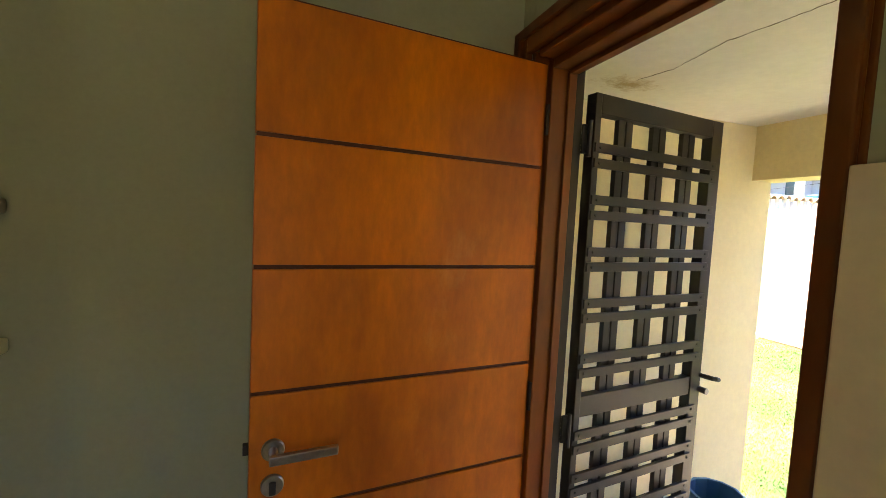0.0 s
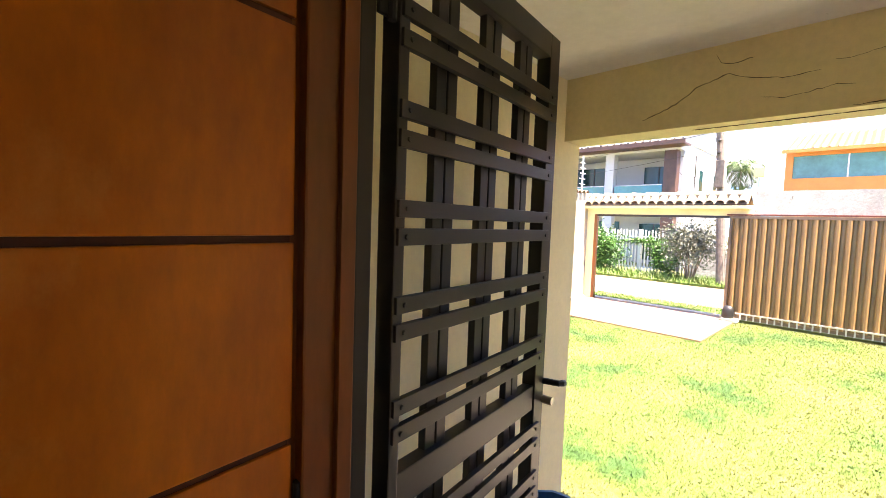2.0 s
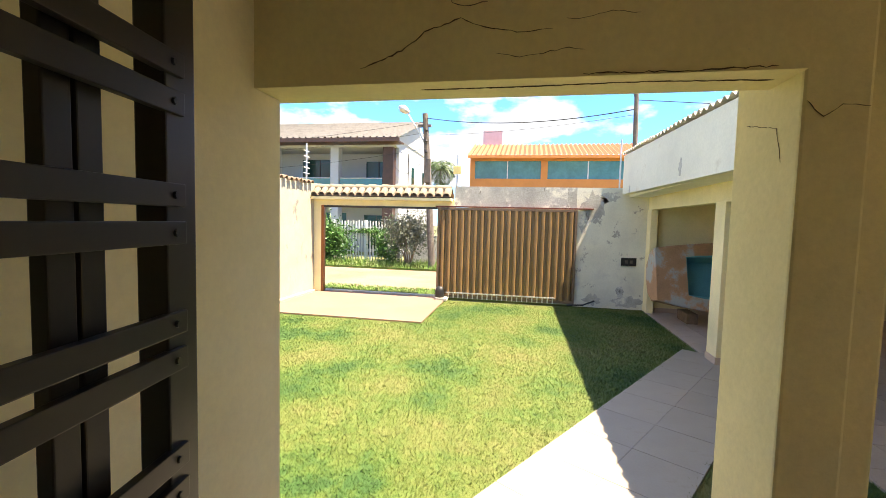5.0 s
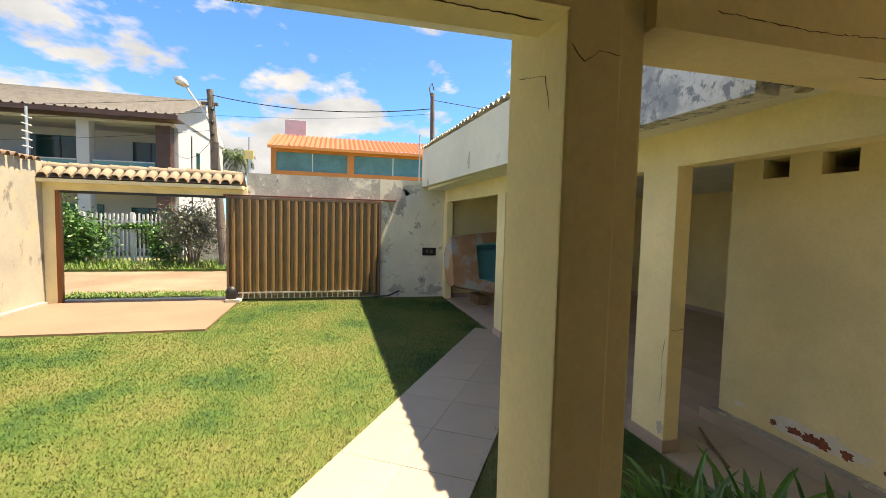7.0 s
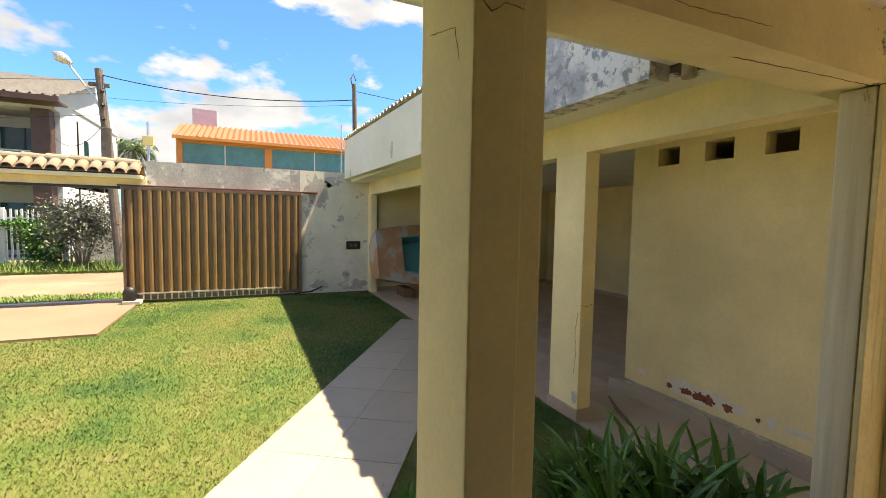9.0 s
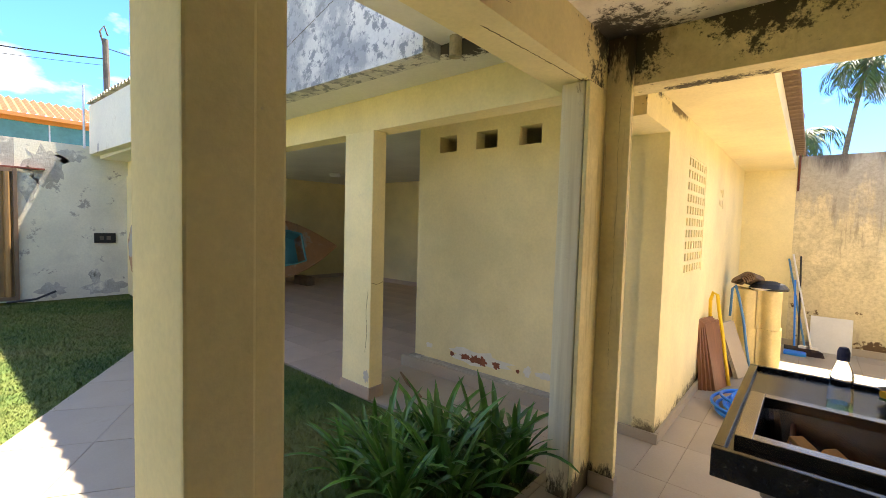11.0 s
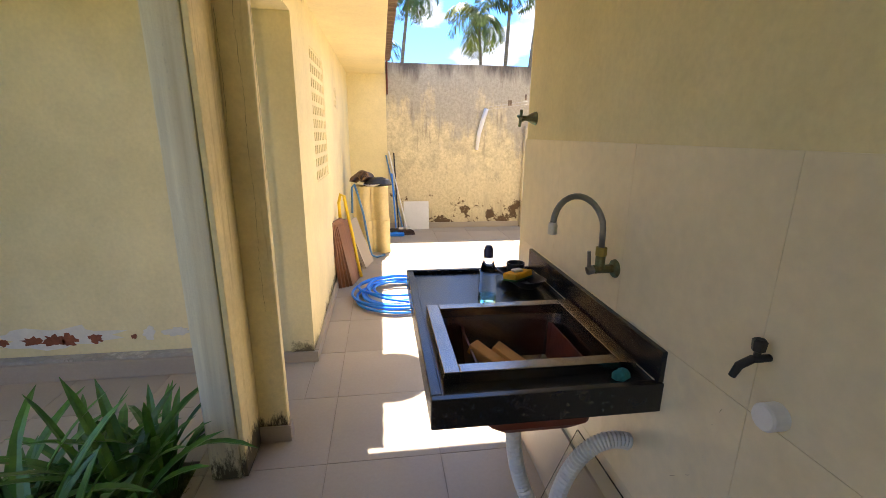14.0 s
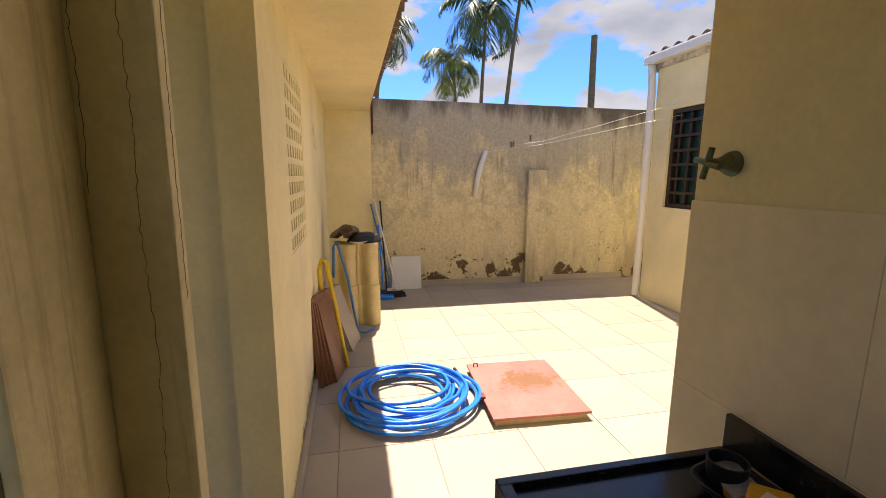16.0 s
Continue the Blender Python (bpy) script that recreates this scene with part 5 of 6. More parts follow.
for nm, col, x0, x1, ztop, y1 in (("broom", m_pvc, 1.12, 1.36, 1.22, YB + 0.05), ("broom", m_greyhose, 1.18, 1.40, 1.16, YB + 0.05), ("squeegee", m_black, 1.24, 1.28, 1.20, YB + 0.05), ("dustpan", m_bluehose, 1.28, 1.32, 0.90, YB + 0.2)):
    br = thing(nm, x0, -6.42, 0.0, 0, "household broom leaning in the yard corner" if nm == "broom" else "blue long-handled dustpan in the yard corner" if nm == "dustpan" else "black-handled squeegee leaning in the yard corner", nm, "cleaning tools in the corner")
    part("stick", tube(bmesh.new(), [(0, 0, 0.10), (x1 - x0, y1 + 6.42, ztop)], 0.011, 8), col, br)
    if nm == "broom":
        bmx = bmesh.new()
        lathe(bmx, [(0.12, 0.0), (0.10, 0.06), (0.03, 0.10)], 12, Matrix.Diagonal((1.1, 0.3, 1, 1)))
        part("bristles", bmx, surface("dark_bristles", (0.045, 0.025, 0.025), 0.4, 90, 9, 0.9), br)
        part("shoe", boxes((-0.06, 0.06, -0.02, 0.02, 0.085, 0.12), bevel=0.008), m_white, br)
    elif nm == "dustpan":
        part("pan", boxes((-0.12, 0.10, -0.03, 0.12, 0.0, 0.05), bevel=0.015), m_bluehose, br)
    else:
        part("blade", boxes((-0.14, 0.14, -0.012, 0.012, 0.0, 0.10), bevel=0.004), m_black, br)
cv = thing("bent_pipe", 0, 0, 0, 0, "white bent plastic pipe hanging on the yard wall", "pipe")
part("tube", tube(bmesh.new(), [(-0.16, YB + 0.05, 1.87), (-0.11, YB + 0.05, 1.72), (-0.05, YB + 0.05, 1.50), (-0.02, YB + 0.05, 1.25)], [0.034, 0.036, 0.034, 0.026], 10), m_pvc, cv, smooth=True)
for k_, (y0_, z0_, x1_, z1_) in enumerate(((YB + 0.03, 1.90, -1.98, 2.36), (YB + 0.03, 1.86, -1.98, 2.22))):
    cl = thing("clothes_line", 0, 0, 0, 0, "thin grey clothes line across the yard", "line", "clothes lines")
    part("cord", tube(bmesh.new(), [(-0.20, y0_, z0_), (-0.9, YB + 0.3, z0_ + 0.10), (x1_, -5.4, z1_)], 0.0018, 5), m_galv, cl)
for k_, (f, z) in enumerate(((0.30, 1.97), (0.33, 1.975), (0.55, 2.05))):
    pg = thing("clothes_peg", -0.2 - 0.9 * f, YB + 0.05 + 0.45 * f, z - 0.03, 0, "small wooden peg clipped on the clothes line", "peg", "pegs")
    part("prongs", boxes((-0.012, 0.012, -0.006, 0.006, -0.03, 0.05), bevel=0.003), m_stick, pg)
stk = thing("wooden_stick", 3.92, -2.32, 0.012, 0, "thin weathered stick lying on the carport tiles", "stick")
part("stick", tube(bmesh.new(), [(0.28, -0.15, 0.0), (0.02, 0.01, 0.003), (-0.28, 0.15, 0.0)], [0.010, 0.016, 0.010], 6), m_stick, stk)
ep = thing("metal_post", 1.36, YB + 0.02, 2.05, 0, "thin rusty metal rod fixed at the wall top", "post")
part("rod", tube(bmesh.new(), [(0, 0, 0), (0, 0, 1.0)], 0.012, 8), m_rust, ep)

for i in range(27):
    o_ = tagged(new("eave_tile", old_mesh), "brown half-round clay tile on the passage eave", "roof tile", "eave tiles of the passage roof")
    o_.matrix_basis = pose(1.31, -2.90 - 0.147 * i, 2.502, 0, -2, -90)
sat = thing("satellite_dish", 1.50, -3.78, 2.50, 0, "grey satellite dish on a short pole on the passage roof", "dish")
part("pole", tube(bmesh.new(), [(0, 0, 0), (0, 0, 0.62), (-0.14, 0.0, 0.70)], 0.02, 10), m_galv, sat)
part("reflector", lathe(bmesh.new(), [(0.03, 0.0), (0.15, 0.03), (0.275, 0.10), (0.275, 0.106), (0.15, 0.036), (0.02, 0.006)], 28, pose(-0.28, 0.02, 0.68, 12, -6)), m_galv, sat)

# wing of the house behind the yard
XW = -1.98
wg = structure("wall_wing", boxes((XW - 0.15, XW, -5.85, -5.58, 0.0, 2.80), (XW - 0.15, XW, -4.70, -2.12, 0.0, 2.80), (XW - 0.15, XW, -5.58, -4.70, 0.0, 1.18), (XW - 0.15, XW, -5.58, -4.70, 2.30, 2.80), (-4.5, XW - 0.15, -5.85, -5.70, 0.0, 2.80)), m_cream, "cream plastered rear wing of the house")
win = thing("window_1", XW - 0.08, -5.14, 1.18, 0, "dark wooden lattice window in the rear wing", "window", kind="structure")
part("window_frame", boxes((-0.03, 0.05, -0.44, -0.39, 0, 1.12), (-0.03, 0.05, 0.39, 0.44, 0, 1.12), (-0.03, 0.05, -0.39, 0.39, 0, 0.05), (-0.03, 0.05, -0.39, 0.39, 1.07, 1.12), bevel=0.003), m_windowwood, win)
for i in range(5):
    part("bar", boxes((0.0, 0.03, -0.34 + 0.155 * i, -0.31 + 0.155 * i, 0.05, 1.07), bevel=0.002), m_windowwood, win)
for i in range(6):
    part("bar", boxes((0.03, 0.05, -0.39, 0.39, 0.16 + 0.16 * i, 0.19 + 0.16 * i), bevel=0.002), m_windowwood, win)
part("pane", boxes((-0.02, -0.012, -0.39, 0.39, 0.05, 1.07)), m_darkglass, win)
gt = thing("rain_gutter", 0, 0, 0, 0, "white plastic gutter and downpipe on the rear wing", "gutter")
part("trough", boxes((XW, XW + 0.12, -5.98, -2.2, 2.86, 2.96), bevel=0.02), m_pvc, gt)
part("downpipe", tube(bmesh.new(), [(XW + 0.06, -5.90, 2.87), (XW + 0.05, -5.90, 2.72), (XW + 0.045, -5.88, 2.62), (XW + 0.045, -5.88, 0.02)], 0.045, 14), m_pvc, gt, smooth=True)
rfw = structure("roof_wing", boxes((-5.0, XW + 0.02, -6.0, -2.12, 2.80, 2.87)), m_bare_cement, "flat eave of the rear wing")
for i in range(16):
    o_ = tagged(new("ridge_tile", old_mesh), "brown half-round clay tile on the wing roof edge", "roof tile", "eave tiles of the rear wing")
    o_.matrix_basis = pose(XW - 0.30, -5.88 + 0.20 * i, 2.93, 0, 0, -90)

# ---- carport things ----
boat = thing("boat", 10.12, -3.75, 0.0, 0, "orange-brown wooden boat hull with turquoise deck tilted in the carport", "boat")


def half_beam(u):
    """Blunt stern towards +1, pointed bow towards -1."""
    return 0.74 * (1 - 0.30 * u * u) if u > 0 else 0.74 * max(0.02, 1 - abs(u) ** 2.2)


bm = bmesh.new()
secs = []
L = 4.1
for i in range(15):
    u = i / 14 * 2 - 1
    w = half_beam(u)
    keel = 0.10 + (0.22 * abs(u) ** 3 if u < 0 else 0.0)
    sheer = 0.58 + 0.10 * u * u
    secs.append([bm.verts.new((w * a, u * L / 2, keel + (sheer - keel) * b_z)) for a, b_z in ((-1, 1), (-0.92, 0.45), (-0.55, 0.08), (0, 0), (0.55, 0.08), (0.92, 0.45), (1, 1))])
for a, c in zip(secs, secs[1:]):
    for k_ in range(6):
        bm.faces.new((a[k_], a[k_ + 1], c[k_ + 1], c[k_]))
bm.faces.new(secs[-1])
TILT = Matrix.Translation((0, 0, 0.84)) @ pose(0, 0, 0, 3, -70, 0) @ Matrix.Translation((0, 0, -0.4))
bmesh.ops.transform(bm, matrix=TILT, verts=bm.verts[:])
hull = part("hull", bm, m_hull, boat)
hull.modifiers.new("thick", "SOLIDIFY").thickness = 0.03
bm = bmesh.new()
dk = []
for i in range(15):
    u = i / 14 * 2 - 1
    w = half_beam(u) * 0.98
    z = 0.575 + 0.10 * u * u
    dk.append([bm.verts.new((a * w, u * L / 2, z)) for a in (-1, -0.62, 0.62, 1)])
for i, (a, c) in enumerate(zip(dk, dk[1:])):
    bm.faces.new((a[0], a[1], c[1], c[0]))
    bm.faces.new((a[2], a[3], c[3], c[2]))
    if i < 3 or i > 11:
        bm.faces.new((a[1], a[2], c[2], c[1]))
bmesh.ops.transform(bm, matrix=TILT, verts=bm.verts[:])
deck = part("deck", bm, m_hull, boat)
deck.modifiers.new("thick", "SOLIDIFY").thickness = 0.02
bm = bmesh.new()
ins = []
for i in range(3, 13):
    u = i / 14 * 2 - 1
    w = half_beam(u) * 0.98 * 0.62
    ins.append([bm.verts.new((a * w, u * L / 2, z)) for a, z in ((-1, 0.57), (-0.9, 0.28), (0.9, 0.28), (1, 0.57))])
for a, c in zip(ins, ins[1:]):
    for k_ in range(3):
        bm.faces.new((a[k_], a[k_ + 1], c[k_ + 1], c[k_]))
bmesh.ops.transform(bm, matrix=TILT, verts=bm.verts[:])
cock = part("cockpit", bm, m_turq, boat, "turquoise painted cockpit")
cock.modifiers.new("thick", "SOLIDIFY").thickness = 0.015
bm = bmesh.new()
for side in (-1, 1):
    tube(bm, [TILT @ Vector((side * half_beam(i / 14 * 2 - 1) * 0.98 * 0.62, (i / 14 * 2 - 1) * L / 2, 0.60)) for i in range(3, 13)], 0.022, 6)
for i in (3, 12):
    wide = half_beam(i / 14 * 2 - 1) * 0.98 * 0.62
    tube(bm, [TILT @ Vector((-wide, (i / 14 * 2 - 1) * L / 2, 0.60)), TILT @ Vector((wide, (i / 14 * 2 - 1) * L / 2, 0.60))], 0.022, 6)
part("coaming", bm, m_turq, boat, "turquoise painted rim of the cockpit")
for s_ in (-1.3, 1.3):
    part("block", boxes((-0.25, 0.30, s_ - 0.1, s_ + 0.1, 0.0, 0.20), bevel=0.01), m_stick, boat)
lf = thing("ceiling_lamp", 8.9, -4.99, 2.5, 30, "plain white tube lamp on the carport ceiling", "lamp")
part("body", boxes((-0.12, 0.12, -0.05, 0.05, -0.05, 0.0), bevel=0.012), m_white, lf)
part("tube", tube(bmesh.new(), [(-0.11, 0, -0.06), (0.11, 0, -0.06)], 0.012, 10), m_pvc, lf)

# corrugated sheets over the carport
def corrugated(x0, x1, y0, y1, z0, z1, pitch, amp, step=8):
    bm = bmesh.new()
    n = int((x1 - x0) / pitch * step)
    rows = []
    for y, z in ((y0, z0), (y1, z1)):
        rows.append([bm.verts.new((x0 + (x1 - x0) * i / n, y, z + amp * math.sin(i / step * math.tau))) for i in range(n + 1)])
    for i in range(n):
        bm.faces.new((rows[0][i], rows[0][i + 1], rows[1][i + 1], rows[1][i]))
    return bm


for i in range(7):
    rs = thing("roof_sheet", 3.6 + 1.06 * i, -1.265, 3.165 + 0.0403 * i + (0.012 if i % 2 else 0), 0, "weathered corrugated fibre cement roof sheet on the carport", "roof sheet", "carport roof sheets", ry=-2.2)
    sh = part("sheet", corrugated(0, 1.10, 0, -2.4, 0, 0.30, 0.177, 0.026), m_fibre, rs)
    sh.modifiers.new("thick", "SOLIDIFY").thickness = 0.008

# ---- street gate ----
sg = thing("sliding_gate", XS - 0.06, 0, 0.0, 0, "brown corrugated metal sliding gate, slid half open", "gate")
GY0_, GY1_ = -0.36, 2.84
for nm, d in (("stile", (-0.03, 0.03, GY0_, GY0_ + 0.05, 0.06, 2.20)), ("stile", (-0.03, 0.03, GY1_ - 0.05, GY1_, 0.06, 2.20)), ("rail", (-0.03, 0.03, GY0_ + 0.05, GY1_ - 0.05, 2.14, 2.20)), ("rail", (-0.03, 0.03, GY0_ + 0.05, GY1_ - 0.05, 0.06, 0.12))):
    part(nm, boxes(d, bevel=0.004), m_gateframe, sg)
bm = bmesh.new()
ribs = 20
pw = (GY1_ - GY0_ - 0.10) / ribs
prof = []
for i in range(ribs):
    y = GY0_ + 0.05 + pw * i
    for f, dx in ((0.0, 0.024), (0.12, 0.024), (0.24, -0.026), (0.36, -0.040), (0.56, -0.040), (0.68, -0.026), (0.82, 0.024)):
        prof.append((dx, y + pw * f))
prof.append((0.012, GY1_ - 0.05))
lo_ = [bm.verts.new((x, y, 0.12)) for x, y in prof]
hi_ = [bm.verts.new((x, y, 2.14)) for x, y in prof]
for a in range(len(prof) - 1):
    bm.faces.new((lo_[a], lo_[a + 1], hi_[a + 1], hi_[a]))
part("corrugated_sheet", bm, m_gatebrown, sg)
part("top_track", boxes((-0.02, 0.055, -0.70, 2.9, 2.205, 2.235), bevel=0.004), m_rust, sg)
part("rack", boxes((-0.055, -0.035, 0.05, 2.62, 0.16, 0.19), bevel=0.003), m_galv, sg)
for i in range(22):
    part("rack_lug", boxes((-0.045, -0.03, 0.10 + 0.115 * i, 0.125 + 0.115 * i, 0.05, 0.16)), m_galv, sg)
gm = thing("gate_motor", XS - 0.22, 2.72, 0.0, 0, "small dark gate motor on a cement block", "motor")
part("base", boxes((-0.12, 0.12, -0.18, 0.10, 0.0, 0.07), bevel=0.01), m_bare_cement, gm)
part("cover", lathe(bmesh.new(), [(0.10, 0.07), (0.11, 0.10), (0.105, 0.24), (0.08, 0.31), (0.03, 0.33)], 18, Matrix.Diagonal((0.8, 1.0, 1, 1))), m_black, gm, smooth=True)
bar = thing("loose_bar", XS - 0.12, -0.55, 0.02, 0, "dark bent metal bar beside the gate", "bar")
part("bar", tube(bmesh.new(), [(0, 0.35, 0.02), (0, 0.0, 0.04), (0, -0.25, 0.15)], 0.018, 8), m_dark, bar)
gp = thing("gate_post", XS + 0.02, 0, 0, 0, "dark brown steel post of the gateway", "post")
part("post", boxes((-0.05, 0.05, 5.78, 5.85, 0.0, 2.20), bevel=0.003), m_framewood, gp)
part("lintel_bar", boxes((-0.05, 0.05, 2.86, 5.78, 2.15, 2.20), bevel=0.003), m_dark, gp)
mb = thing("meter_box", XS, -1.50, 1.07, 0, "small dark metal intercom box on the street wall", "box")
part("case", boxes((-0.03, 0.0, -0.16, 0.16, -0.09, 0.09), bevel=0.006), m_dark, mb)
for y in (-0.05, 0.05):
    part("button", boxes((-0.036, -0.03, y - 0.03, y + 0.03, -0.035, 0.035), bevel=0.002), m_pole, mb)
gr = thing("gate_roof", 0, 0, 0, 0, "little double roof of cream curved tiles over the gateway", "roof")
part("board", boxes((XS - 0.20, XS + 0.36, 2.50, 6.22, 2.34, 2.41), bevel=0.004), m_cream, gr)
bed = bmesh.new()
for sgn in (1, -1):
    f = [bed.verts.new(p) for p in ((XS + 0.08 - sgn * 0.29, 2.52, 2.432), (XS + 0.08 - sgn * 0.29, 6.2, 2.432), (XS + 0.08, 6.2, 2.635), (XS + 0.08, 2.52, 2.635))]
    bed.faces.new(f)
part("tile_bed", bed, m_oldtile, gr)
tl_bm = bmesh.new()
rows = []
for z_, x_ in ((0.0, 0.0), (0.20, 0.30)):
    rows.append([(x_, 0.085 * math.sin((k_ / 12 - 0.5) * math.pi), z_ + 0.07 * math.cos((k_ / 12 - 0.5) * math.pi)) for k_ in range(13)])
top_ = [[tl_bm.verts.new(p) for p in r] for r in rows]
bot_ = [[tl_bm.verts.new((p[0], p[1] * 0.86, p[2] - 0.014)) for p in r] for r in rows]
for k_ in range(12):
    tl_bm.faces.new((top_[0][k_], top_[0][k_ + 1], top_[1][k_ + 1], top_[1][k_]))
    tl_bm.faces.new((bot_[0][k_ + 1], bot_[0][k_], bot_[1][k_], bot_[1][k_ + 1]))
    tl_bm.faces.new((top_[0][k_ + 1], top_[0][k_], bot_[0][k_], bot_[0][k_ + 1]))
    tl_bm.faces.new((top_[1][k_], top_[1][k_ + 1], bot_[1][k_ + 1], bot_[1][k_]))
cover_mesh = mesh_of(tl_bm, "curved_tile", m_gatetile, True)
for i in range(19):
    for sgn in (1, -1):
        q = new("curved_tile", cover_mesh)
        q.parent = gr
        q.matrix_basis = pose(XS + 0.08 - sgn * 0.30, 2.62 + 0.196 * i, 2.45, 0, 0, 0 if sgn > 0 else 180)
for i in range(11):
    q = part("ridge_tile", tube(bmesh.new(), [(XS + 0.08, 2.56 + 0.34 * i, 2.63), (XS + 0.08, 2.92 + 0.34 * i, 2.645)], [0.085, 0.098], 14), m_gatetile, gr)
# old tiles on the boundary wall
for i in range(30):
    q = tagged(new("coping_tile", old_mesh), "broken brown clay tile on the boundary wall", "roof tile", "coping tiles on the boundary wall")
    q.matrix_basis = pose(5.0 + 0.20 * i, 6.34, 2.75 + 0.01 * (i % 3), -8, 0, 180 + (i * 37 % 9) - 4)
for x, y, z0_, top_z in ((XS + 0.05, 6.30, 2.75, 3.75), (XS + 0.08, 2.42, 2.70, 3.45)):
    ef = thing("fence_post", x, y, z0_, 0, "thin grey metal post on the wall top", "post", "electric fence posts")
    part("rod", tube(bmesh.new(), [(0, 0, -0.02), (0, 0, top_z - z0_)], 0.022, 8), m_galv, ef)
    if y > 4:
        for j in range(5):
            part("insulator", tube(bmesh.new(), [(-0.14, 0, 0.25 + 0.14 * j), (0.14, 0, 0.25 + 0.14 * j)], 0.012, 8), m_white, ef)
    else:
        part("box", boxes((-0.04, 0.04, -0.09, 0.09, 0.30, 0.48), bevel=0.006), m_plate, ef)
ant = thing("fence_post", 11.0, -1.22, 3.2, 0, "thin grey metal post on the wall top", "post", "electric fence posts")
part("rod", tube(bmesh.new(), [(0, 0, -0.55), (0, 0, 0.55)], 0.018, 8), m_galv, ant)

# ---- across the street ----
house = thing("white_house", 22.0, 0, 0, 0, "two-storey white house with grey tiled roof and balconies", "house")
part("storey_slab", boxes((0.0, 8.0, 7.3, 22.0, 2.75, 3.15), (0.0, 8.0, 7.3, 22.0, 5.55, 5.95)), m_housewhite, house)
part("back_wall", boxes((2.2, 2.4, 7.3, 22.0, 0.0, 5.55)), m_housewhite, house)
part("side_wall", boxes((0.5, 8.0, 7.3, 7.5, 0.0, 5.55), (8.0, 8.2, 7.3, 22.0, 0.0, 5.55)), m_housewhite, house)
gbm = bmesh.new()
ends = [[gbm.verts.new((x, y, z)) for x, z in ((-0.3, 5.95), (8.2, 5.95), (8.2, 6.2), (4.6, 7.6), (0.3, 6.2))] for y in (7.25, 7.5)]
gbm.faces.new(ends[0])
gbm.faces.new(ends[1][::-1])
for q in range(5):
    gbm.faces.new((ends[0][q], ends[0][(q + 1) % 5], ends[1][(q + 1) % 5], ends[1][q]))
part("gable", gbm, m_housewhite, house)
for y, w, mt in ((7.45, 0.55, m_brownpost), (10.4, 0.45, m_housewhite), (13.9, 0.45, m_housewhite), (17.6, 0.45, m_housewhite)):
    part("column", boxes((-0.02, 0.45, y, y + w, 0.0, 2.75), (-0.02, 0.45, y, y + w, 3.15, 5.55), bevel=0.01), mt, house)
part("floor_trim", boxes((-0.06, 0.0, 7.3, 22.0, 3.0, 3.2)), m_housewhite, house)
for a, c in ((8.05, 10.35), (10.9, 13.85), (14.4, 17.5)):
    bal = part("balustrade_pane", boxes((0.05, 0.07, a, c, 3.2, 3.95)), m_tealglass, house, "teal glass balcony pane")
    part("handrail", boxes((0.03, 0.09, a, c, 3.95, 4.0), bevel=0.01), m_housewhite, bal)
for y, z, w, hgt in ((8.2, 3.2, 1.5, 1.9), (11.4, 3.2, 2.2, 2.0), (15.0, 3.2, 1.2, 1.9), (8.3, 0.2, 1.5, 1.9), (10.9, 0.3, 1.8, 1.9), (13.2, 0.4, 1.0, 1.7)):
    wn_ = part("window", boxes((2.14, 2.2, y, y + w, z, z + hgt), bevel=0.01), m_darkglass, house, "dark green glass door")
    part("mullion", boxes((2.12, 2.14, y + w / 2 - 0.03, y + w / 2 + 0.03, z, z + hgt)), m_dark, wn_)
for x, z in ((3.0, 3.6), (5.6, 3.6)):
    part("side_window", boxes((x, x + 0.5, 7.27, 7.3, z, z + 1.3), bevel=0.01), m_darkglass, house)


def tiled_roof(y0, y1, x0, z0, x1, z1, mat, parent, pitch, hip=0.0):
    """A slope of pantiles that rises from (x0, z0) to (x1, z1)."""
    bm = bmesh.new()
    n = int((y1 - y0) / pitch * 4)
    steps = 14
    grid = []
    for s in range(steps + 1):
        u = s / steps
        row = []
        for i in range(n + 1):
            y = y0 + (y1 - y0 - hip * u) * i / n
            row.append(bm.verts.new((x0 + (x1 - x0) * u, y, z0 + (z1 - z0) * u + 0.085 * math.sin(i / 4 * math.tau) + (0.05 if s % 2 else 0.0))))
        grid.append(row)
    for a, c in zip(grid, grid[1:]):
        for i in range(n):
            bm.faces.new((a[i], a[i + 1], c[i + 1], c[i]))
    return part("roof", bm, mat, parent)


tiled_roof(6.9, 22.5, -0.9, 5.85, 4.6, 7.75, m_greyroof, house, 0.34, 6.0)
part("fascia_board", boxes((-0.92, -0.80, 6.9, 22.5, 5.66, 5.86), (-0.85, 0.0, 6.9, 22.5, 5.66, 5.72)), m_brownpost, house)
oh = thing("orange_house", 38.0, 0, 0, 0, "distant orange house with red clay roof and teal windows", "house")
part("wall", boxes((0, 9, -8.0, 5.6, 0.0, 5.6), (0, 9, -8.0, 5.6, 7.1, 7.45), (0, 0.3, 5.2, 5.6, 5.6, 7.1), (0, 0.3, -0.9, -0.35, 5.6, 7.1), (0, 0.3, -8.0, -7.4, 5.6, 7.1), (8.8, 9, -8, 5.6, 5.6, 7.1)), m_orange, oh)
for a, c in ((-0.35, 5.2), (-7.4, -0.9)):
    wn_ = part("window", boxes((0.18, 0.24, a, c, 5.6, 7.1)), m_tealglass, oh, "teal glass strip window")
    for f in (0.5,):
        part("mullion", boxes((0.14, 0.18, a + (c - a) * f - 0.04, a + (c - a) * f + 0.04, 5.6, 7.1)), m_galv, wn_)
    part("inner_blind", boxes((0.6, 0.7, a + 0.35 * (c - a), a + 0.7 * (c - a), 5.6, 6.9)), m_darkglass, wn_)
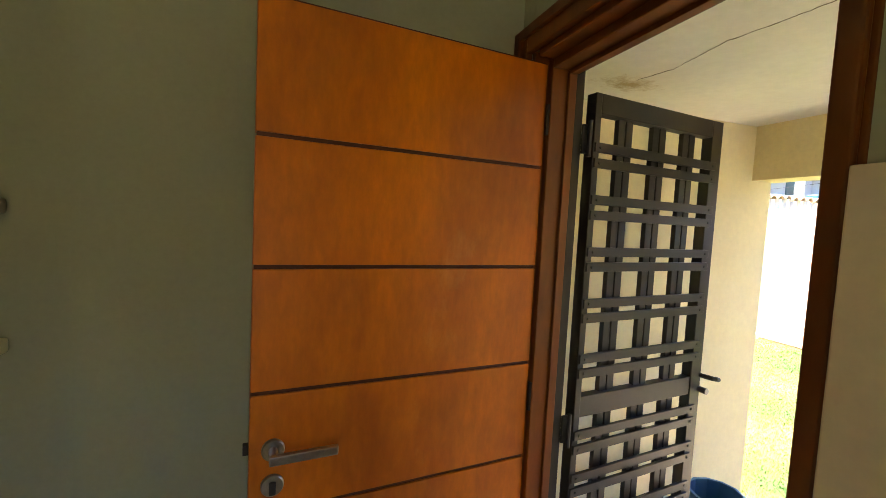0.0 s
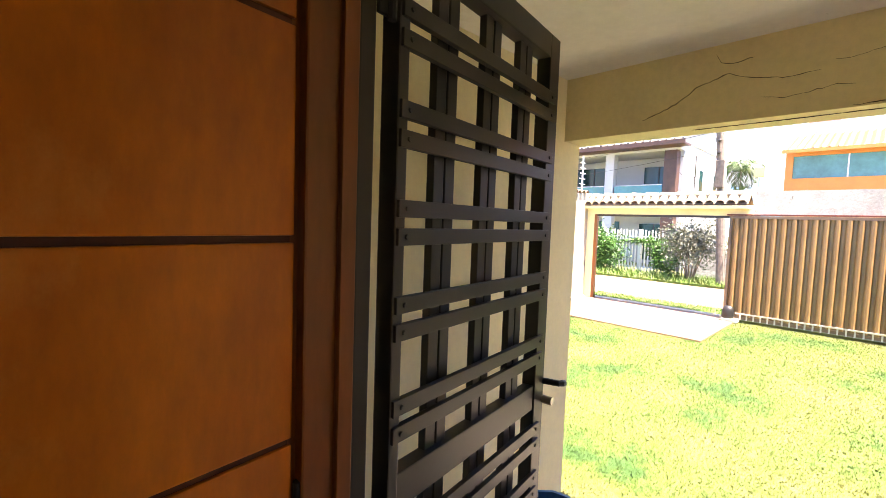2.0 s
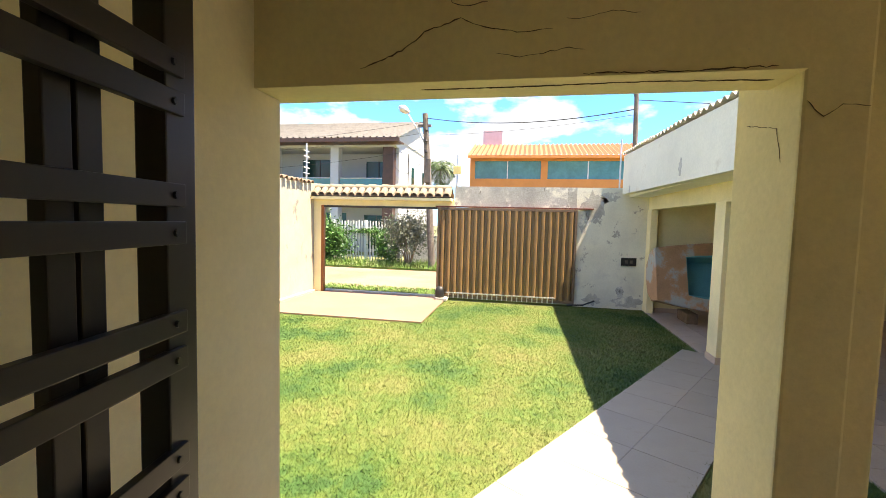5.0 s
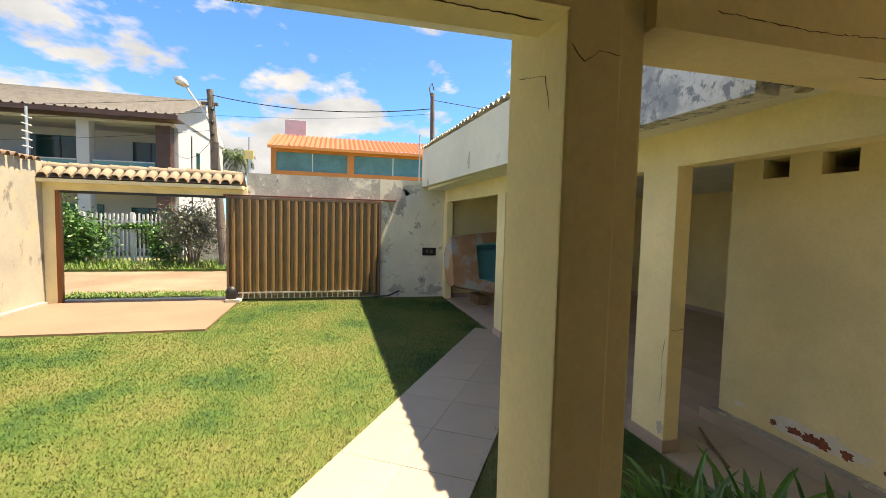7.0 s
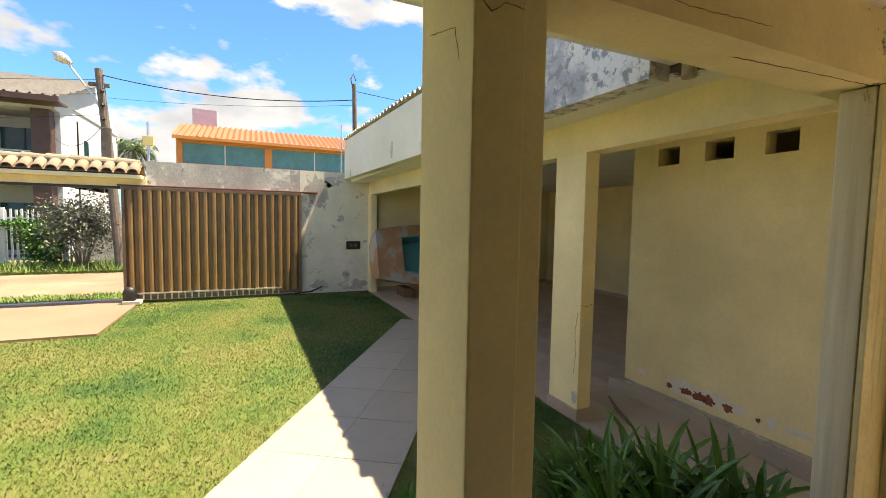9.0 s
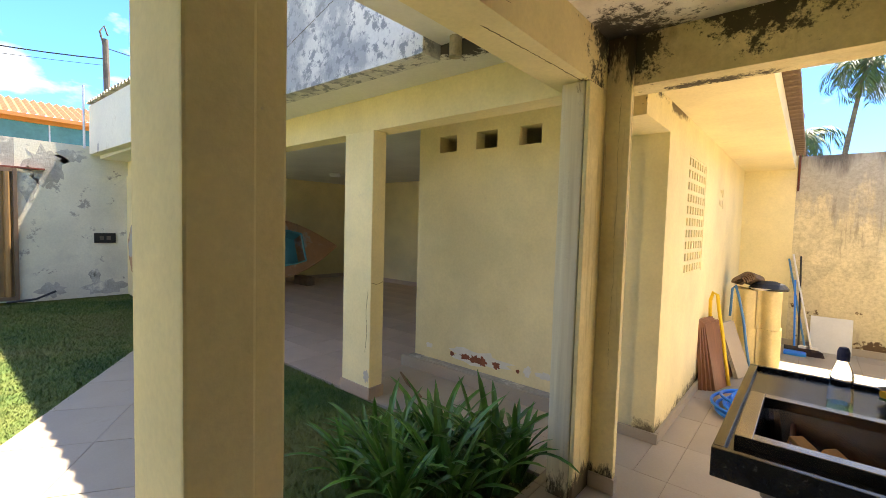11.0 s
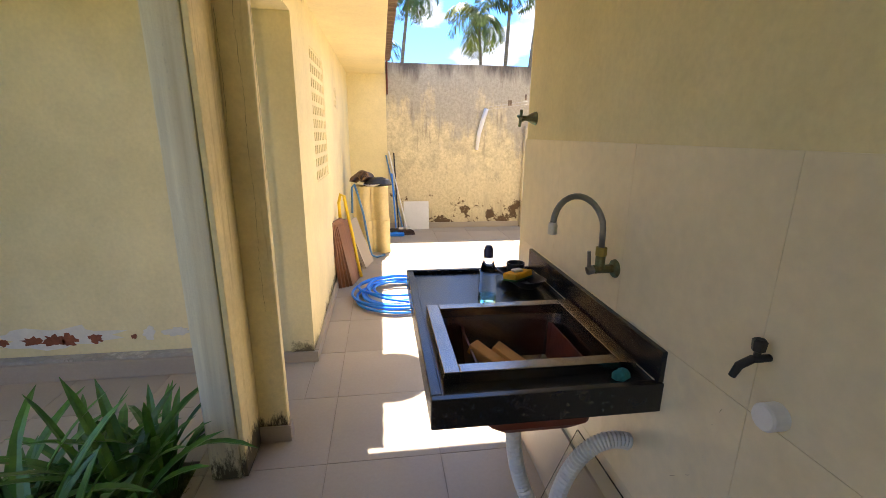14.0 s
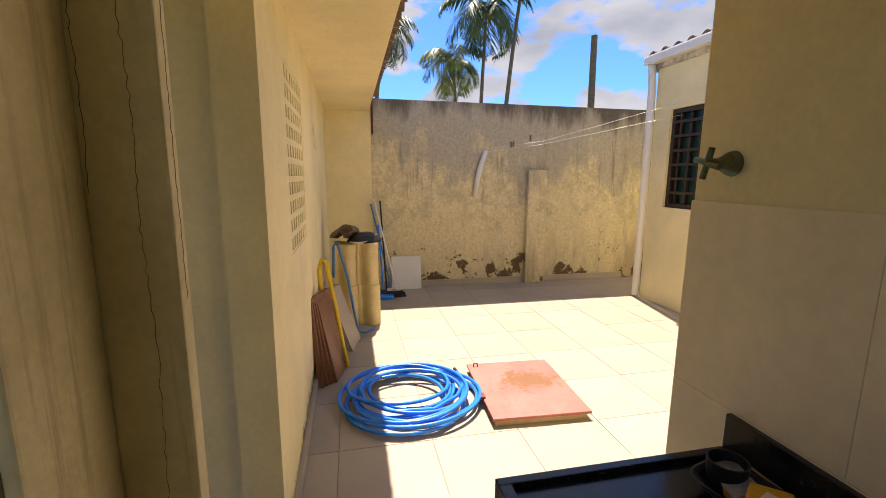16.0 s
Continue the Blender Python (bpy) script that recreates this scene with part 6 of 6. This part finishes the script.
tiled_roof(-8.4, 5.75, -0.7, 7.45, 4.5, 9.25, m_redroof, oh, 0.40)
part("eave_board", boxes((-0.72, -0.60, -8.4, 5.75, 7.25, 7.47)), m_orange, oh)
part("water_tower", boxes((4.5, 6.0, 3.2, 5.0, 7.45, 10.6), bevel=0.02), m_purple, oh)
fence = thing("picket_fence", 18.6, 0, 0, 0, "white metal picket fence before the white house", "fence")
for i in range(34):
    part("picket", boxes((-0.02, 0.02, 5.9 + 0.13 * i, 5.95 + 0.13 * i, 0.05, 1.78 + 0.03 * (i % 2))), m_white, fence)
for y in (6.0, 7.5, 9.0):
    part("post", boxes((-0.06, 0.06, y, y + 0.12, 0.0, 1.84), bevel=0.01), m_white, fence)
for z in (0.25, 1.5):
    part("rail", boxes((0.02, 0.05, 5.9, 10.3, z, z + 0.05)), m_white, fence)
rw = structure("wall_across", boxes((18.5, 18.7, -6.0, 5.8, 0.0, 1.25)), m_rough, "rough grey rendered garden wall across the street")
structure("verge_across", boxes((16.6, 18.6, -60, 60, -0.06, 0.06)), surface("verge_turf", (0.085, 0.17, 0.02), 0.3, 30, 1.5, 0.8, relief=0.8, depth=0.02, second=(0.13, 0.17, 0.035)), "grassy verge across the street")
structure("verge_near", boxes((XS + 0.16, 12.1, -60, 60, -0.06, 0.0)), m_lawn, "grassy verge before the gate")
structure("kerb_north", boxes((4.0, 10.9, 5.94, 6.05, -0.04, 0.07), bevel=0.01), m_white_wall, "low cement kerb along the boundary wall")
structure("kerb_gate", boxes((XS + 0.16, XS + 0.30, 2.7, 5.85, -0.06, 0.035), bevel=0.01), m_bare_cement, "low cement sill at the gateway")


def leaf_mesh(name, centre, size, count, leaf, seed, mat, parent, flat=0.0):
    """A cloud of small leaves, thicker in clumps, with an uneven outline."""
    rs = np.random.RandomState(seed)
    clumps = rs.normal(0, 0.45, (max(6, count // 60), 3))
    c = clumps[rs.randint(0, len(clumps), count)] + rs.normal(0, 0.20, (count, 3))
    c = c * np.array(size) + np.array(centre)
    c[:, 2] = np.maximum(c[:, 2], 0.08)
    a = rs.normal(0, 1, (count, 3))
    a /= np.linalg.norm(a, axis=1)[:, None]
    b = np.cross(a, rs.normal(0, 1, (count, 3)))
    b /= np.linalg.norm(b, axis=1)[:, None]
    s = leaf * rs.uniform(0.6, 1.3, (count, 1))
    v = np.stack([c - a * s, c - b * s * 0.4, c + a * s, c + b * s * 0.4], 1).reshape(-1, 3)
    me = bpy.data.meshes.new(name)
    me.from_pydata(v.tolist(), [], [tuple(range(i * 4, i * 4 + 4)) for i in range(count)])
    me.materials.append(mat)
    ob = new(name, me)
    ob.parent = parent
    return ob


bush = thing("grey_bush", 17.4, 5.30, 0.0, 0, "grey-leaved round bush at the edge of the road", "bush")
for i in range(6):
    a = i * 1.05
    part("stem", tube(bmesh.new(), [(0.05 * math.cos(a), 0.05 * math.sin(a), 0), (0.2 * math.cos(a), 0.2 * math.sin(a), 0.5), (0.42 * math.cos(a), 0.42 * math.sin(a), 1.1)], [0.035, 0.025, 0.012], 6), m_stick, bush)
leaf_mesh("crown", (0, 0, 1.42), (0.75, 0.86, 0.72), 5200, 0.06, 3, m_bush, bush)
hg = thing("hedge", 17.6, 9.0, 0.0, 0, "dense green hedge along the white fence", "hedge")
part("stem", tube(bmesh.new(), [(0, 0, 0), (0, 0, 0.9)], 0.05, 6), m_stick, hg)
leaf_mesh("crown", (0, 0.55, 1.0), (0.7, 1.5, 1.05), 12000, 0.075, 4, m_hedge, hg)
hv = thing("creeper", 18.4, 6.4, 0.0, 0, "green creeper growing over the white fence", "creeper")
part("stem", tube(bmesh.new(), [(0, 0, 0), (0.1, 0.1, 1.2)], 0.02, 6), m_stick, hv)
leaf_mesh("crown", (-0.15, 0, 0.80), (0.35, 0.55, 0.80), 3600, 0.065, 6, m_hedge, hv)
leaf_mesh("crown", (0.1, 1.2, 1.35), (0.18, 1.6, 0.12), 900, 0.06, 8, m_hedge, hv)
pole = thing("street_lamp", 17.0, 4.40, 0.0, 0, "weathered wooden power pole with a street lamp arm", "street lamp")
part("pole", tube(bmesh.new(), [(0, -0.15, 0), (0, 0.05, 3.2), (0, 0.25, 5.9)], [0.14, 0.12, 0.10], 12), m_pole, pole)
part("arm", tube(bmesh.new(), [(0, 0.12, 4.55), (0, 0.45, 5.2), (0, 0.95, 5.95)], 0.03, 8), m_galv, pole)
part("lamp_head", lathe(bmesh.new(), [(0.04, -0.25), (0.13, -0.10), (0.15, 0.08), (0.06, 0.22)], 14, pose(0, 1.08, 6.08, -60)), m_galv, pole)
part("crossarm", boxes((-0.05, 0.05, 0.0, 0.5, 5.4, 5.5), bevel=0.01), m_pole, pole)
for z in (4.0, 4.4, 4.8, 5.2):
    part("insulator", lathe(bmesh.new(), [(0.04, 0), (0.06, 0.05), (0.03, 0.11)], 10, pose(-0.14, 0.15, z)), m_dark, pole)
part("transformer_box", boxes((-0.22, -0.10, -0.05, 0.2, 3.3, 4.2), bevel=0.02), m_pole, pole)
p2 = thing("power_pole", 14.0, -2.25, 0.0, 0, "dark weathered power pole behind the carport", "pole")
part("pole", tube(bmesh.new(), [(0, 0, 0), (0, 0.1, 5.6)], [0.09, 0.06], 10), m_pole, p2)
part("bracket", tube(bmesh.new(), [(0, 0.1, 5.3), (0, 0.2, 5.75), (0, 0.12, 5.9), (0, 0.05, 5.7)], 0.02, 8), m_pole, p2)
for i, (a, c, sag, r) in enumerate((((17, 4.65, 5.75), (14, -2.15, 5.15), 0.28, 0.014), ((17, 4.55, 5.1), (14, -2.15, 5.0), 0.12, 0.005), ((17, 4.6, 5.2), (19, 20, 5.0), 0.4, 0.007), ((17, 4.6, 4.6), (18, 22, 4.0), 0.5, 0.006), ((17, 4.6, 5.6), (30, 40, 6.5), 0.5, 0.007), ((17, 4.6, 4.3), (22, 7.4, 4.6), 0.5, 0.008), ((14, -2.2, 5.4), (15, -30, 5.4), 0.5, 0.01))):
    w_ = thing("power_line", 0, 0, 0, 0, "black overhead power cable", "cable", "overhead cables")
    A, C = Vector(a), Vector(c)
    part("wire", tube(bmesh.new(), [A.lerp(C, k_ / 14) - Vector((0, 0, sag * 4 * (k_ / 14) * (1 - k_ / 14))) for k_ in range(15)], r, 5), m_black, w_)


# ---- palms ----
def palm(x, y, height, lean, crown, seed, mat=None, fronds=20):
    rs = random.Random(seed)
    pm_ = thing("coconut_palm", x, y, 0.0, 0, "tall coconut palm with drooping fronds beyond the yard wall", "palm tree", "coconut palms")
    pts = [(lean * (k_ / 10) ** 1.6, 0.0, height * k_ / 10) for k_ in range(11)]
    part("trunk", tube(bmesh.new(), pts, [0.13 - 0.007 * k_ for k_ in range(11)], 10), m_trunk, pm_)
    top = Vector(pts[-1])
    verts, faces = [], []
    for f in range(fronds):
        az = f * 2.39996 + rs.uniform(-0.2, 0.2)
        el = rs.uniform(-0.5, 1.25)
        length = crown * rs.uniform(0.8, 1.1)
        out = Vector((math.cos(az), math.sin(az), 0))
        side = Vector((-math.sin(az), math.cos(az), 0))
        p, n = top.copy(), 22
        for s in range(n):
            u = s / n
            d = out * math.cos(el) + Vector((0, 0, 1)) * math.sin(el)
            q = p + d * length / n
            ll = crown * 0.30 * math.sin(math.pi * min(1, u * 0.92 + 0.10)) ** 0.7
            i0 = len(verts)
            verts += [p - side * 0.02, p + side * 0.02, q + side * 0.02, q - side * 0.02]
            faces.append((i0, i0 + 1, i0 + 2, i0 + 3))
            for sg_ in (1, -1):
                tip = p + side * sg_ * ll * 0.75 + d * ll * 0.55 - Vector((0, 0, 1)) * ll * rs.uniform(0.35, 0.85)
                w = d * 0.045 * crown / 2.2
                i0 = len(verts)
                mid = (p + tip) / 2 + Vector((0, 0, 0.10 * ll))
                verts += [p, mid - w, tip, mid + w]
                faces.append((i0, i0 + 1, i0 + 2, i0 + 3))
            p = q
            el -= 0.105 + 0.02 * u
    me = bpy.data.meshes.new("crown")
    me.from_pydata([tuple(v) for v in verts], [], faces)
    me.materials.append(mat or m_frond)
    ob = new("crown", me)
    ob.parent = pm_
    nuts = bmesh.new()
    for k_ in range(6):
        bmesh.ops.create_icosphere(nuts, subdivisions=1, radius=0.14, matrix=Matrix.Translation(top + Vector((0.25 * math.cos(k_), 0.25 * math.sin(k_), -0.25))))
    part("coconuts", nuts, m_frond_yellow, pm_)


palm(-4.55, -22.0, 9.3, -0.3, 3.0, 1)
palm(-3.75, -22.5, 7.0, 0.4, 2.3, 2, m_frond_yellow)
palm(-5.5, -21.5, 12.5, -1.2, 3.2, 3)
palm(0.7, -22.0, 8.1, -0.75, 2.0, 4)
palm(1.4, -23.0, 5.6, 0.2, 1.7, 9)
palm(44.0, 14.5, 7.6, 0.3, 3.0, 5)
palm(50.0, 10.5, 8.0, -0.2, 3.0, 6)
dp = thing("dead_trunk", -10.6, -22.0, 0.0, 0, "bare dead palm trunk beyond the yard wall", "trunk")
part("trunk", tube(bmesh.new(), [(0, 0, 0), (0.1, 0, 8.5)], [0.2, 0.15], 10), m_trunk, dp)

# ---- floors: tiles with recessed joints ----
def tiles(parent, x0, x1, y0, y1, px, py, ox, oy, mat, gap=0.004):
    """Rectangular tiles cut to the area."""
    cache = {}
    i0, i1 = math.floor((x0 - ox) / px), math.ceil((x1 - ox) / px)
    j0, j1 = math.floor((y0 - oy) / py), math.ceil((y1 - oy) / py)
    for i in range(i0, i1):
        for j in range(j0, j1):
            a, b2 = max(x0, ox + i * px), min(x1, ox + (i + 1) * px)
            c, d = max(y0, oy + j * py), min(y1, oy + (j + 1) * py)
            if b2 - a < 0.02 or d - c < 0.02:
                continue
            key = (round(b2 - a, 3), round(d - c, 3))
            if key not in cache:
                w, h_ = (b2 - a - gap) / 2, (d - c - gap) / 2
                bm = bmesh.new()
                box(bm, -w, w, -h_, h_, -0.016, 0.0)
                cache[key] = mesh_of(bm, "floor_tile", mat)
            t_ob = new("floor_tile", cache[key])
            t_ob.parent = parent
            t_ob.matrix_basis = pose((a + b2) / 2, (c + d) / 2, 0.0, ((i * 7 + j * 13) % 5 - 2) * 0.05, ((i * 5 + j * 3) % 5 - 2) * 0.05)


fy = structure("floor_yard", boxes((-3.0, 1.95, YB, -2.29, -0.05, -0.004)), m_grout, "beige tiled yard floor with dark joints")
tiles(fy, -3.0, 1.95, YB, -2.29, 0.535, 0.535, 1.225, -5.50, m_tile)
fp = structure("floor_porch", boxes((0.78, 2.35, -2.29, 1.59, -0.05, -0.004)), m_grout, "beige tiled porch floor")
tiles(fp, 0.78, 2.35, -2.29, 1.59, 0.535, 0.535, 1.76, -2.29, m_tile)
fc = structure("floor_store_front", boxes((1.95, 2.35, -2.75, -2.29, -0.05, -0.004), (2.35, 4.35, -2.75, -1.85, -0.05, -0.004)), m_grout, "beige tiled strip before the vent wall")
tiles(fc, 1.95, 2.35, -2.75, -2.29, 0.535, 0.535, 1.76, -2.825, m_tile)
tiles(fc, 2.35, 4.35, -2.75, -1.85, 0.535, 0.535, 1.76, -2.825, m_tile)
fk = structure("floor_carport", boxes((4.35, 10.92, YB, -1.85, -0.05, -0.004)), m_grout, "pinkish tiled carport floor")
tiles(fk, 4.35, 10.92, YB, -1.85, 0.45, 0.45, 4.35, -1.85, m_tile_pink)
PATH_TURN = math.degrees(math.atan2(-2.55, 4.0))
fw = structure("path_diagonal", boxes((-0.35, 6.75, -1.07, 0.0, -0.05, -0.004)), m_grout, "diagonal beige tiled garden path")
fw.matrix_basis = pose(2.30, 1.98, 0.0, 0, 0, PATH_TURN)
tiles(fw, -0.35, 6.75, -1.07, 0.0, 0.60, 0.535, 0.15, 0.0, m_path_tile)

# ---- lawn ----
structure("lawn_ground", boxes((2.35, XS, -1.85, 6.05, -0.06, -0.022)), m_lawn, "patchy green and straw-coloured lawn ground")
rs = np.random.RandomState(11)
N = 210000
px_ = 2.36 + (XS - 2.40) * rs.rand(N) ** 1.35
py_ = -1.84 + 7.86 * rs.rand(N)
ca, sa = math.cos(radians(PATH_TURN)), math.sin(radians(PATH_TURN))
lx = (px_ - 2.30) * ca + (py_ - 1.98) * sa
ly = -(px_ - 2.30) * sa + (py_ - 1.98) * ca
ragged = 0.03 * np.sin(lx * 23) + 0.02 * np.sin(lx * 61)
keep = ~((ly > -1.06 + ragged) & (ly < -0.005 + ragged)) & ~((px_ > 8.5) & (py_ > 2.60)) & ~((px_ < 4.38) & (py_ < -1.80))
px_, py_ = px_[keep], py_[keep]
n = len(px_)
ang = rs.rand(n) * math.tau
hgt = rs.uniform(0.006, 0.020, n) * (1 + 0.5 * (py_ < 0.0))
lean_ = rs.uniform(0.8, 2.4, n) * hgt
wid = rs.uniform(0.0025, 0.0055, n) * (1 + 0.06 * (px_ - 2.4))
base = np.stack([px_, py_, np.full(n, -0.022)], 1)
sd_ = np.stack([-np.sin(ang), np.cos(ang), np.zeros(n)], 1) * wid[:, None]
tip = base + np.stack([np.cos(ang) * lean_, np.sin(ang) * lean_, hgt + 0.01], 1)
co = np.stack([base - sd_, base + sd_, tip], 1).reshape(-1, 3)
me = bpy.data.meshes.new("grass")
me.from_pydata(co.tolist(), [], np.arange(n * 3).reshape(-1, 3).tolist())
me.materials.append(m_lawn)
tagged(new("grass", me), "short patchy lawn grass, green and straw-coloured", "grass", kind="stuff")


def tufts(name, x0, x1, y0, y1, z, count, h0, h1, seed, label):
    """Loose blades of taller grass."""
    rs = np.random.RandomState(seed)
    x, y, a = x0 + (x1 - x0) * rs.rand(count), y0 + (y1 - y0) * rs.rand(count), rs.rand(count) * math.tau
    h_ = rs.uniform(h0, h1, count)
    p = np.stack([x, y, np.full(count, z)], 1)
    side = np.stack([-np.sin(a), np.cos(a), np.zeros(count)], 1) * 0.012
    top = p + np.stack([np.cos(a) * h_ * 0.7, np.sin(a) * h_ * 0.7, h_], 1)
    me = bpy.data.meshes.new(name)
    me.from_pydata(np.stack([p - side, p + side, top], 1).reshape(-1, 3).tolist(), [], np.arange(count * 3).reshape(-1, 3).tolist())
    me.materials.append(m_verge)
    tagged(new(name, me), label, "grass", kind="stuff")


m_verge = surface("verge_grass", (0.10, 0.22, 0.022), 0.35, 30, 2, 0.6, relief=0.0, second=(0.16, 0.22, 0.04))
tufts("verge_grass", 16.5, 18.5, 1.0, 11.0, 0.05, 9000, 0.06, 0.26, 21, "tall bright green grass along the verge")
tufts("verge_grass", XS + 0.3, 12.3, 2.5, 6.2, -0.005, 2500, 0.03, 0.09, 22, "thin grass along the road before the gate")
